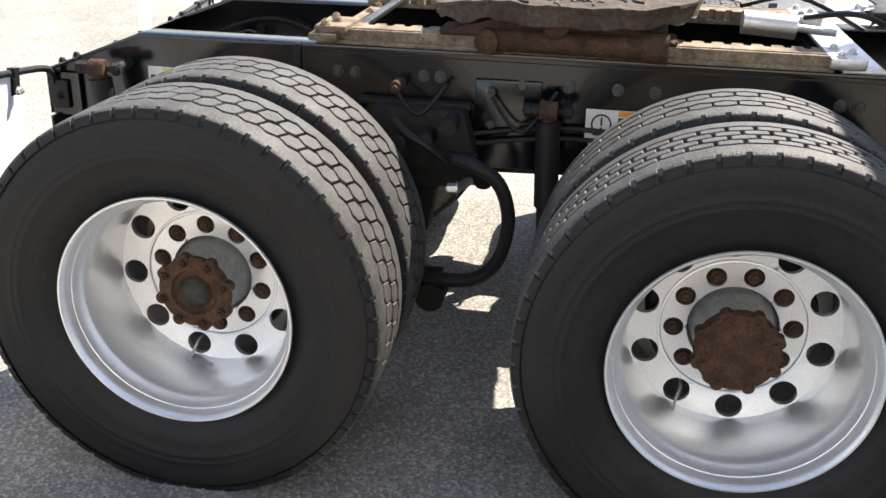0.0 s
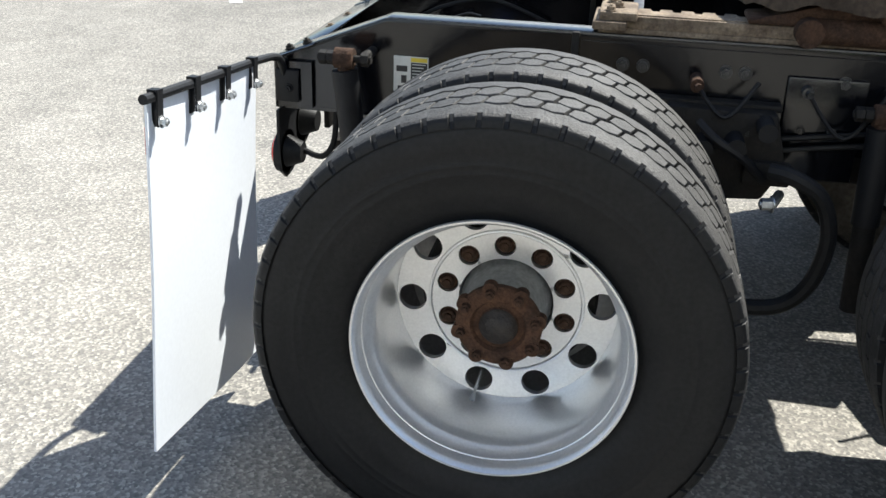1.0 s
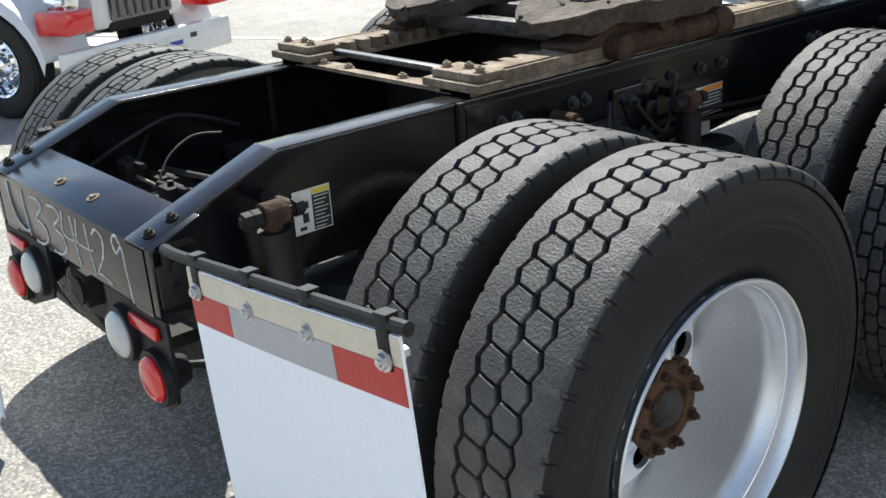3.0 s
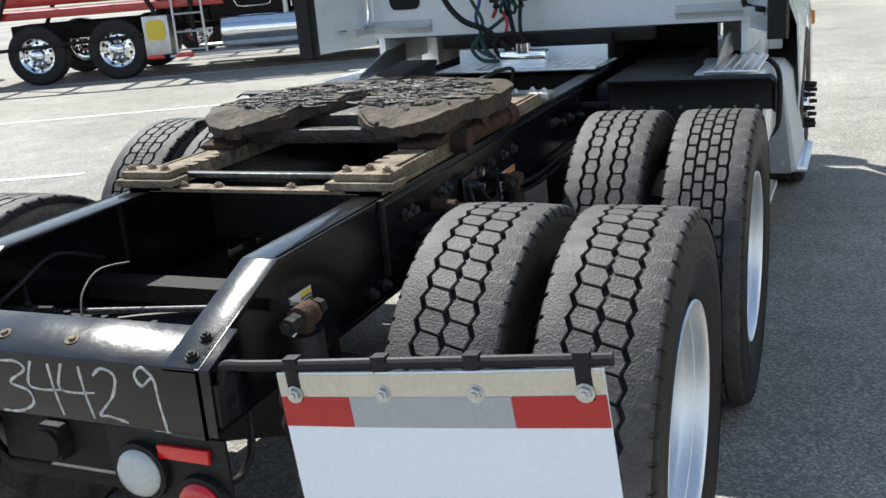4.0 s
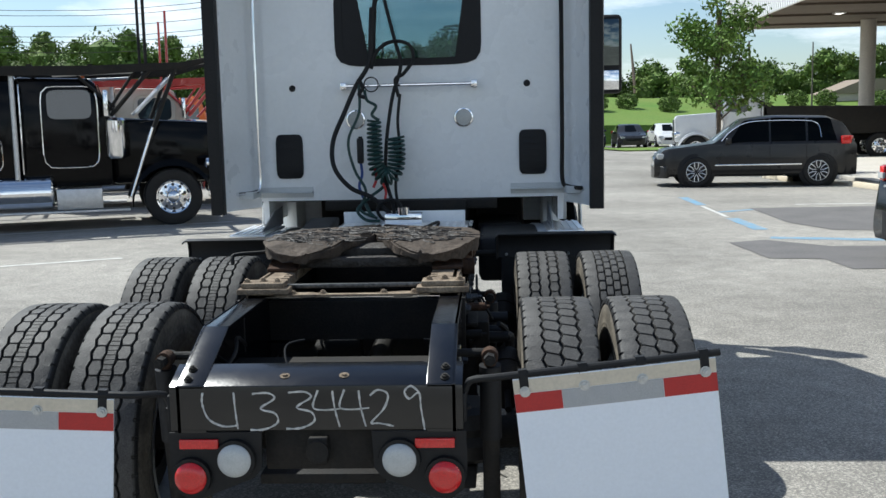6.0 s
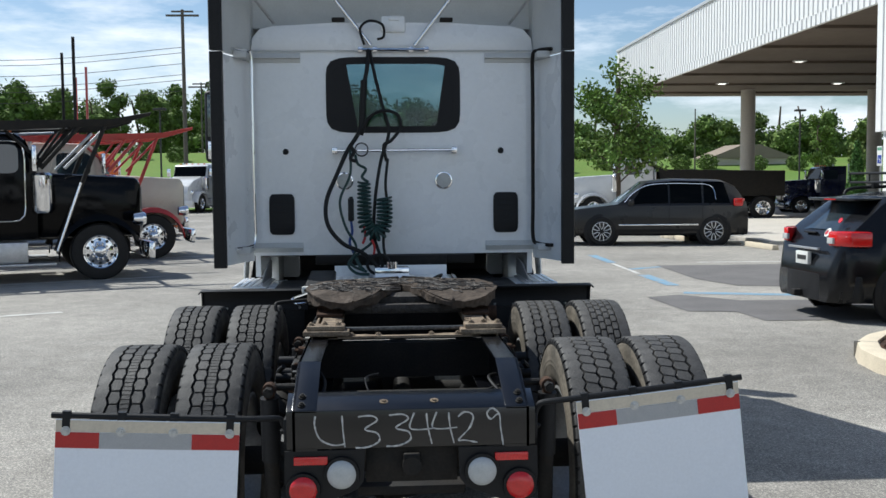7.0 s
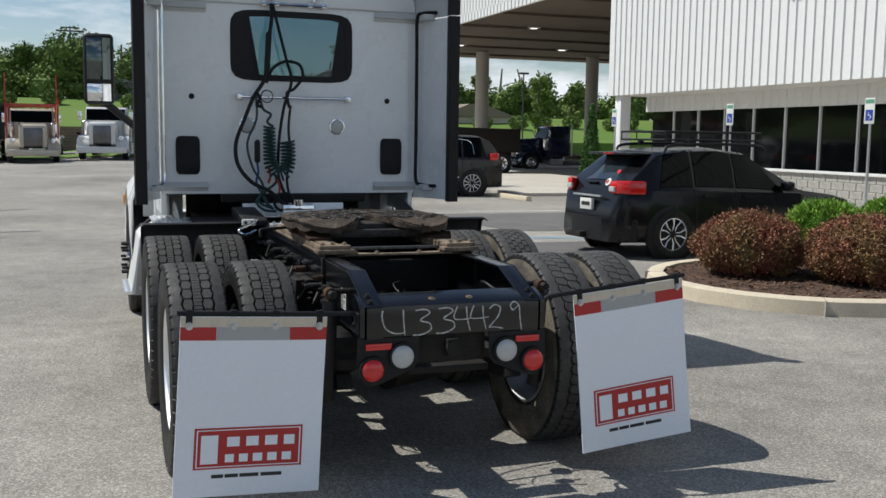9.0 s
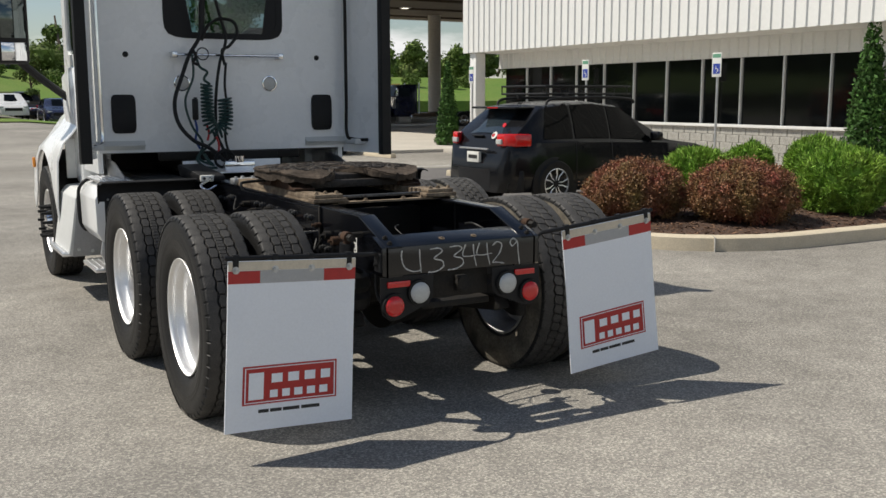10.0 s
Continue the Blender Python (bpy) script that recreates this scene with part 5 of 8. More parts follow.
for q in (-0.608, -0.562):
    part("cap_hole", cyl(B(), (q, 2.9535, 1.035), (q, 2.951, 1.035), 0.011, n=14), "ink", tray_cap)
for y in (2.72, 3.25):
    part("crossmember", prism(B(), [(y, 0.78), (y + 0.09, 0.78), (y + 0.09, 0.79), (y + 0.012, 0.79), (y + 0.012, 0.96), (y + 0.09, 0.96), (y + 0.09, 0.97), (y, 0.97)], "x", -0.42, 0.42), "dirtyblack", truck)
part("hose_hook", tube(B(), [(-0.52, 3.0, 1.05), (-0.60, 2.9, 1.02), (-0.68, 2.8, 1.0), (-0.64, 2.78, 0.97), (-0.55, 2.86, 0.99)], 0.009, 8), "chrome", truck)

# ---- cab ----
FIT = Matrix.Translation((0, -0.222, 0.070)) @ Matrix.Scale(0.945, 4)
CAB_Y, CAB_W = 4.31, 1.10
cab = part("cab_back_wall", plate_hole(B(), -CAB_W, CAB_W, 1.17, 2.76, 0.0, 2.42, 0.515, 0.285, CAB_Y, CAB_Y + 0.04), "white", truck, "white back wall of the cab")
# window
bm = B()
plate_hole(bm, -0.50, 0.50, 2.15, 2.69, 0.0, 2.42, 0.47, 0.243, CAB_Y - 0.006, CAB_Y + 0.02)
for v in bm.verts:   # round the outer edge of the seal
    if abs(v.co.x) > 0.473 or abs(v.co.z - 2.42) > 0.2455:
        q = math.atan2(v.co.z - 2.42, v.co.x)
        ex, ez = superellipse(q, 0.525, 0.295)
        v.co.x, v.co.z = ex, 2.42 + ez
win = part("rear_window", bm, "black", truck, "rear cab window with a broad black border")
pane = part("pane", prism(B(), rounded(0, 2.42, 0.48, 0.25), "y", CAB_Y + 0.004, CAB_Y + 0.009), "glass", win, "tinted window pane")
pane.visible_shadow = False
for s in (1, -1):   # broad dark border at both ends of the pane
    part("dark_border", prism(B(), [(s * (0.367 if s < 0 else 0.41), 2.675), (s * 0.49, 2.675), (s * 0.49, 2.165), (s * (0.28 if s < 0 else 0.335), 2.165)], "y", CAB_Y - 0.001, CAB_Y + 0.003), "black", win)
    part("seat_back", prism(B(), rounded(s * 0.52, 1.85, 0.25, 0.42, 4, 24), "y", 4.75, 4.9, 0.03), "dark", truck)
# roof cap
bm = B()
cap = [(-1.10, 2.762), (1.10, 2.762), (1.09, 2.86), (1.03, 2.93), (0.93, 2.955), (0.5, 2.975), (0, 2.98), (-0.5, 2.975), (-0.93, 2.955), (-1.03, 2.93), (-1.09, 2.86)]
prism(bm, cap, "y", CAB_Y - 0.01, CAB_Y + 0.03, 0.012)
part("cab_roof_back", bm, "white", truck, "white back of the cab roof cap")
bm = sheet(B(), [[(px, y, z - 0.004) for px, z in cap[1:] + cap[:1]] for y in (CAB_Y + 0.032, 5.0, 5.80)], 0.02)
part("cab_roof", bm, "white", truck, "white cab roof cap")
part("roof_seam", box(B(), (-1.09, CAB_Y - 0.014, 2.752), (1.09, CAB_Y - 0.004, 2.760)), "inside", truck)
for s in (1, -1):
    side = part("cab_side", plate_hole(B(), CAB_Y + 0.04, 5.8, 1.0, 2.76, 5.2, 2.33, 0.42, 0.32, s * CAB_W, s * (CAB_W - 0.04), axis="x"), "white", truck, "white cab side with door")
    p = part("side_pane", prism(B(), rounded(5.2, 2.33, 0.425, 0.325), "x", s * (CAB_W - 0.025), s * (CAB_W - 0.019)), "glass", side)
    p.visible_shadow = False
part("cab_floor", box(B(), (-1.06, 4.35, 1.16), (1.06, 5.8, 1.20)), "dark", truck)
part("cab_front", plate_hole(B(), -1.02, 1.02, 1.2, 2.935, 0.0, 2.395, 0.94, 0.515, 5.76, 5.8), "dark", truck, "dark inside of the cab front")
p = part("windshield", prism(B(), rounded(0, 2.395, 0.945, 0.52), "y", 5.775, 5.782), "glass", truck, "windshield")
p.visible_shadow = False
part("dashboard", box(B(), (-1.05, 5.35, 1.5), (1.05, 5.76, 1.92), 0.05), "dark", truck)

# fittings on the back wall
for s in (1, -1):
    bm = prism(B(), rounded(s * 0.882, 1.493, 0.098, 0.16, 9), "y", CAB_Y - 0.016, CAB_Y + 0.0, 0.006)
    v = part("cab_vent", bm, "black", truck, "black rounded vent cover")
    for k in range(6):
        part("vent_rib", box(B(), (s * 0.882 - 0.075, CAB_Y - 0.019, 1.38 + k * 0.042), (s * 0.882 + 0.075, CAB_Y - 0.015, 1.39 + k * 0.042)), "black", v)
    part("grommet", lathe(B(), [(-0.016, 0.0), (-0.016, 0.014), (-0.008, 0.022), (0.0, 0.024)], 20), "rubber", truck, "black round grommet", pose(s * 0.845, CAB_Y, 1.982, 0, 0, 90))
    bm = lathe(B(), [(0.0, 0.072), (-0.012, 0.068), (-0.014, 0.058), (-0.006, 0.055)], 32)
    lamp = part("work_lamp", bm, "chrome", truck, "round work lamp in a chrome ring", pose(s * 0.39, CAB_Y, 1.75, 0, 0, 90))
    bm = lathe(B(), [(-0.008, 0.0), (-0.008, 0.03), (-0.004, 0.055)], 24)
    for k in range(5):
        box(bm, (-0.011, -0.05, -0.034 + k * 0.016), (-0.006, 0.05, -0.030 + k * 0.016))
    part("lamp_lens", bm, "whitelens", lamp)
    # ledges with brackets, top and bottom
    for z in (1.225, 2.70):
        bm = B()
        x0, x1 = sorted((s * 0.72, s * 1.13))
        box(bm, (x0, CAB_Y - 0.05, z), (x1, CAB_Y, z + 0.012), 0.003), box(bm, (x0, CAB_Y - 0.012, z - 0.03), (x1, CAB_Y, z + 0.045), 0.003)
        box(bm, (min(s * 1.10, s * 1.2), CAB_Y - 0.26, z - 0.02), (max(s * 1.10, s * 1.2), CAB_Y, z + 0.03), 0.006)
        part("extender_ledge", bm, "inside", truck, "white bracket ledge that holds the side extender")
    # standing rod beside the wall
    xr = s * 1.085
    mt = "chrome" if s < 0 else "dirtyblack"
    part("support_rod", tube(B(), [(s * 1.20, 4.02, 2.74), (s * 1.12, 4.16, 2.745), (xr, 4.2, 2.70), (xr, 4.2, 2.4), (xr, 4.2, 1.6), (xr, 4.2, 1.30), (s * 1.12, 4.14, 1.25), (s * 1.20, 4.0, 1.245)], 0.015, 10), mt, truck, "upright rod between the ledges")
    # side extenders
    rows = [[(s * px, py, z) for px, py in ((1.105, 4.33), (1.15, 4.22), (1.205, 4.06), (1.245, 3.92), (1.255, 3.85))] for z in (1.13, 1.2, 2.0, 2.69)]
    part("side_extender", sheet(B(), rows, 0.03, flip=s > 0), "white", truck, "white side extender of the cab")
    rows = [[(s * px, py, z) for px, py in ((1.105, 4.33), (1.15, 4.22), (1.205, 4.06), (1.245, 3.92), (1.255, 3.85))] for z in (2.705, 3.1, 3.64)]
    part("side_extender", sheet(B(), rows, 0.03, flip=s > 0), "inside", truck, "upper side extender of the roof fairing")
    for z0, z1 in ((1.12, 2.69), (2.705, 3.65)):
        bm = prism(B(), [(s * 1.245, 3.86), (s * 1.325, 3.86), (s * 1.335, 3.80), (s * 1.325, 3.765), (s * 1.243, 3.765), (s * 1.236, 3.80)], "z", z0, z1)
        part("rubber_edge", bm, "rubber", truck, "black rubber edge of the side extender")

# roof fairing, open to the rear
rows = []
for y, z in ((3.86, 3.66), (4.3, 3.64), (4.8, 3.52), (5.3, 3.30), (5.7, 3.0)):
    rows.append([(px * (1.24 if y < 5 else 1.15), y, z - 0.10 * abs(px) ** 6) for px in np.linspace(-1, 1, 15)])
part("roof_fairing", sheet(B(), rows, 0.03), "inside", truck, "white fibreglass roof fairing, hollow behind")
for s in (1, -1):
    rows = [[(s * (1.12 if y > 4.33 else 1.10), y, z) for y in (4.33, 4.8, 5.3, 5.7)] for z in (2.76, 3.0)]
    rows.append([(s * 1.13, y, z - 0.1) for y, z in ((4.33, 3.62), (4.8, 3.5), (5.3, 3.28), (5.7, 3.0))])
    part("fairing_side", sheet(B(), rows, 0.02, flip=s < 0), "inside", truck, "side of the roof fairing")
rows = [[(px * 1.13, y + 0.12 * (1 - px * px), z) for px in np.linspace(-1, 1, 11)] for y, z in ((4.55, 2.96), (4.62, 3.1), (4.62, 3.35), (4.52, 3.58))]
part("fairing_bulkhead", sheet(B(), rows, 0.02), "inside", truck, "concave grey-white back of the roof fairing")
for s in (1, -1):
    part("fairing_strut", cyl(B(), (s * 0.17, 4.27, 2.80), (s * 0.80, 4.22, 3.60), 0.016, n=12), "chrome", truck, "diagonal steel strut of the roof fairing")
    part("fairing_strut", cyl(B(), (s * 0.92, 4.35, 2.98), (s * 1.10, 4.10, 3.20), 0.012, n=10), "aludull", truck, "short strut of the roof fairing")
    part("strut_foot", box(B(), (s * 0.42 - 0.05, 4.27, 2.985), (s * 0.42 + 0.05, 4.33, 3.015), 0.006), "dirtyblack", truck)
bm = cyl(B(), (-0.27, 4.24, 2.765), (0.28, 4.24, 2.765), 0.013, n=10)
for q in (-0.25, -0.14, 0.14, 0.26):
    box(bm, (q - 0.018, 4.23, 2.745), (q + 0.018, 4.31, 2.785), 0.004)
part("hose_rail", bm, "chrome", truck, "chrome rail above the rear window")
bm = cyl(B(), (-0.46, 4.22, 1.985), (0.47, 4.22, 1.985), 0.012, n=10)
for q in (-0.46, 0.47):
    box(bm, (q - 0.022, 4.21, 1.96), (q + 0.022, 4.31, 2.01), 0.006)
part("grab_bar", bm, "chrome", truck, "chrome bar across the back wall")
bm = box(B(), (-0.09, 4.27, 2.90), (0.10, 4.32, 3.03), 0.02)
part("roof_bracket", box(bm, (-0.03, 4.26, 2.99), (0.05, 4.275, 3.015), 0.004), "white", truck, "white lamp housing over the window")

# hoses and cables hanging on the back wall
hoses = (
    ("rubber", 0.0165, [(-0.19, 4.24, 2.76), (-0.20, 4.18, 2.62), (-0.24, 4.16, 2.40), (-0.26, 4.15, 2.15), (-0.36, 4.14, 1.98), (-0.44, 4.10, 1.80), (-0.52, 4.05, 1.60), (-0.51, 4.0, 1.42), (-0.40, 3.98, 1.28), (-0.26, 4.0, 1.21), (-0.16, 4.0, 1.12), (-0.08, 4.0, 1.04)]),
    ("rubber", 0.013, [(-0.18, 4.24, 2.76), (-0.14, 4.18, 2.55), (-0.08, 4.16, 2.30), (-0.04, 4.15, 2.12), (-0.10, 4.15, 1.92), (-0.14, 4.14, 1.70), (-0.16, 4.12, 1.50), (-0.16, 4.10, 1.32), (-0.12, 4.05, 1.18), (-0.09, 4.0, 1.05)]),
    ("rubber", 0.013, [(-0.25, 4.15, 2.10), (-0.20, 4.13, 2.22), (-0.10, 4.12, 2.28), (0.02, 4.12, 2.26), (0.05, 4.12, 2.16), (-0.02, 4.13, 2.06), (-0.08, 4.14, 2.02), (-0.06, 4.14, 1.9)]),
    ("greenhose", 0.010, [(-0.34, 4.14, 2.0), (-0.34, 4.12, 1.80), (-0.42, 4.10, 1.60), (-0.38, 4.08, 1.40), (-0.30, 4.05, 1.25), (-0.34, 4.03, 1.12), (-0.22, 4.0, 1.06)]),
    ("rubber", 0.026, [(-0.225, 4.16, 2.52), (-0.235, 4.16, 2.35), (-0.245, 4.16, 2.16)]),
    ("greenhose", 0.011, [(-0.30, 4.14, 1.95), (-0.28, 4.12, 1.88), (-0.22, 4.12, 1.84), (-0.25, 4.12, 1.78), (-0.20, 4.12, 1.74)]),
    ("bluehose", 0.010, [(-0.34, 4.12, 1.45), (-0.33, 4.1, 1.36), (-0.35, 4.08, 1.28), (-0.32, 4.06, 1.20)]),
    ("red", 0.010, [(-0.24, 4.12, 1.40), (-0.23, 4.1, 1.33), (-0.25, 4.08, 1.27)]),
    ("greenhose", 0.011, [(-0.20, 4.12, 1.36), (-0.18, 4.1, 1.28), (-0.28, 4.06, 1.2), (-0.36, 4.02, 1.12), (-0.30, 4.0, 1.05), (-0.2, 4.0, 1.04)]),
)
for k, r, pts in hoses:
    part("hose", tube(B(), pts, r, 10), k, truck, "hanging black hose" if k == "rubber" else "hanging cable")
axis = [Vector(p) for p in smooth_path([(-0.235, 4.11, 1.74), (-0.235, 4.10, 1.56), (-0.225, 4.09, 1.42), (-0.17, 4.08, 1.345), (-0.105, 4.08, 1.37), (-0.08, 4.09, 1.47), (-0.085, 4.10, 1.62)], 8)]
run = [0.0]
for p, q in zip(axis, axis[1:]):
    run.append(run[-1] + (q - p).length)
pts = []
for k in range(420):               # one coiled hose that hangs in a U
    d = run[-1] * k / 419
    c = Vector([float(np.interp(d, run, [p[i] for p in axis])) for i in range(3)])
    e = Vector([float(np.interp(min(d + 0.01, run[-1]), run, [p[i] for p in axis])) for i in range(3)]) - Vector([float(np.interp(max(d - 0.01, 0), run, [p[i] for p in axis])) for i in range(3)])
    nrm = Vector((e.z, 0, -e.x)).normalized()
    q = 2 * math.pi * 25 * k / 419
    rr = 0.043 + 0.012 * min(1.0, d / run[-1] * 1.6)
    pts.append(tuple(c + nrm * rr * math.cos(q) + Vector((0, 1, 0)) * rr * 0.8 * math.sin(q)))
part("coiled_hose", tube(B(), pts, 0.0095, 7, 1), "greenhose", truck, "dark green coiled air hose hanging in a loop")
for k, r, pts in (("rubber", 0.012, [(-0.13 + 0.085 * math.cos(q), 3.99 + 0.02 * math.sin(2 * q), 1.115 + 0.075 * math.sin(q)) for q in np.linspace(0.4, 6.6, 12)]),
                  ("rubber", 0.014, [(-0.34, 4.13, 2.03), (-0.31, 4.12, 1.97), (-0.335, 4.12, 1.92), (-0.29, 4.12, 1.90)]),
                  ("rubber", 0.011, [(-0.05, 4.14, 1.92), (-0.07, 4.13, 1.72), (-0.055, 4.12, 1.50), (-0.09, 4.10, 1.33), (-0.085, 4.06, 1.2), (-0.05, 4.02, 1.10)]),
                  ("greenhose", 0.014, [(-0.30, 4.03, 1.16), (-0.27, 4.0, 1.10), (-0.24, 3.99, 1.07)]),
                  ("red", 0.009, [(-0.18, 4.06, 1.30), (-0.16, 4.06, 1.24), (-0.17, 4.04, 1.17)])):
    part("hose", tube(B(), pts, r, 9), k, truck, "hanging black hose" if k == "rubber" else "hanging cable")
bm = box(B(), (-0.36, 4.08, 1.44), (-0.315, 4.13, 1.62), 0.012)
part("glad_hand", cyl(bm, (-0.335, 4.10, 1.60), (-0.335, 4.10, 1.63), 0.014, n=10), "black", truck, "black hose coupling")
part("cable_tie", tube(B(), [(-0.25 + 0.05 * math.cos(q), 4.13, 1.99 + 0.05 * math.sin(q)) for q in np.linspace(0, 6.2, 12)], 0.005, 6, 2), "black", truck)
part("hose_holder", cyl(box(B(), (-0.16, 3.9, 1.02), (0.1, 3.99, 1.10), 0.01), (-0.03, 3.93, 1.09), (-0.03, 3.93, 1.14), 0.045, n=20), "chrome", truck, "chrome hose holder on the deck")
part("roof_cable", tube(B(), [(-0.22, 4.24, 2.80), (-0.25, 4.23, 2.92), (-0.18, 4.22, 2.98), (-0.08, 4.22, 2.95), (-0.07, 4.22, 2.86), (-0.12, 4.22, 2.84)], 0.010, 8), "rubber", truck)

# underside of the cab and the tanks
part("gearbox", box(B(), (-0.40, 4.25, 0.6), (0.40, 5.8, 1.14), 0.05), "dirtyblack", truck)
# added dark plate: stops light coming through the gap under the cab
part("under_cab_blind", box(B(), (-0.82, 5.20, 0.62), (0.82, 5.28, 1.22), 0.01), "dirtyblack", truck, "dark plate added to stop light below the cab floor")
part("cab_mount", box(box(B(), (-0.62, 4.2, 1.10), (0.62, 4.3, 1.17), 0.01), (-0.2, 4.16, 1.02), (0.4, 4.24, 1.17), 0.01), "dirtyblack", truck)
for s in (1, -1):
    bm = prism(B(), [(s * px, z) for px, z in ((0.86, 0.50), (1.19, 0.50), (1.235, 0.58), (1.24, 0.84), (1.20, 0.92), (1.12, 0.955), (0.86, 0.965))], "y", 3.79, 4.46, 0.012)
    fair = part("chassis_fairing", bm, "white", truck, "white rounded chassis fairing behind the step")
    bm = box(B(), (min(s * 0.95, s * 1.20), 3.72, 0.968), (max(s * 0.95, s * 1.20), 4.36, 0.985), 0.004)
    part("fairing_step", bm, "alu", fair, "ribbed aluminium step on the fairing")
    for k in range(5):
        xx = s * (0.985 + 0.045 * k)
        part("step_rib", box(B(), (xx - 0.009, 3.735, 0.985), (xx + 0.009, 4.345, 0.993)), "alu", fair)
    part("fairing_bracket", prism(B(), [(3.82, 0.985), (4.50, 0.985), (4.50, 1.12), (4.20, 1.10), (3.86, 1.01)], "x", s * 0.99, s * 1.0, 0.002), "aludull", fair, "slanted silver bracket with bolts")
    part("inner_fender", box(B(), (min(s * 0.84, s * 1.20), 5.34, 0.90), (max(s * 0.84, s * 1.20), 5.38, 1.26), 0.01), "white", truck, "white inner fender seen under the cab")
    part("fairing_seal", tube(B(), [(s * 1.20, 4.475, 0.52), (s * 1.245, 4.475, 0.60), (s * 1.25, 4.475, 0.84), (s * 1.205, 4.475, 0.93), (s * 1.12, 4.475, 0.965)], 0.014, 8), "black", fair, "black rubber edge of the fairing")
    bm = prism(B(), [(s * px, z) for px, z in ((0.92, 0.30), (1.33, 0.30), (1.35, 0.32), (1.30, 0.60), (1.275, 0.79), (1.22, 0.85), (0.92, 0.87))], "y", 4.50, 5.30, 0.012)
    stf = part("step_fairing", bm, "inside", truck, "grey-white panel round the cab steps")
    for y0, y1, z, xo in ((4.52, 5.28, 0.30, 1.40), (3.86, 4.42, 0.25, 1.25)):
        part("cab_step", box(B(), (min(s * 0.98, s * xo), y0, z), (max(s * 0.98, s * xo), y1, z + 0.03), 0.006), "alu", stf, "ribbed aluminium cab step")
        for k in range(5):
            xx = s * (xo - 0.03 - 0.045 * k)
            part("step_rib", box(B(), (xx - 0.008, y0 + 0.02, z + 0.03), (xx + 0.008, y1 - 0.02, z + 0.036)), "alu", stf)
    part("step_hanger", prism(B(), [(s * px, z) for px, z in ((1.02, 0.28), (1.16, 0.28), (1.20, 0.40), (1.18, 0.52), (1.05, 0.52))], "y", 3.86, 3.90, 0.004), "aludull", stf)
    part("step_hanger", prism(B(), [(s * px, z) for px, z in ((1.00, 0.30), (1.32, 0.30), (1.26, 0.80), (1.18, 0.84), (1.12, 0.60))], "y", 4.485, 4.50, 0.002), "plategrey", stf, "grey end plate of the step panel")
    for px, pz in ((1.06, 0.34), (1.16, 0.34), (1.27, 0.36), (1.16, 0.78)):
        part("bolt", hexbolt(B(), (s * px, 4.485, pz), (0, -1, 0), 0.011, 0.008), "zinc", stf)
    # door mirror on its arms
    bm = box(B(), (min(s * 1.42, s * 1.69), 5.58, 1.93), (max(s * 1.42, s * 1.69), 5.72, 2.58), 0.04, 3)
    mir = part("door_mirror", bm, "black", truck, "tall black door mirror")
    part("mirror_glass", box(B(), (min(s * 1.45, s * 1.66), 5.572, 2.16), (max(s * 1.45, s * 1.66), 5.578, 2.54), 0.002), "mirror", mir)
    part("convex_mirror", box(B(), (min(s * 1.45, s * 1.66), 5.572, 1.96), (max(s * 1.45, s * 1.66), 5.578, 2.12), 0.002), "chrome", mir)
    part("mirror_arm", tube(B(), [(s * 1.09, 5.7, 1.62), (s * 1.3, 5.68, 1.78), (s * 1.5, 5.66, 1.95)], 0.035, 10), "black", mir)
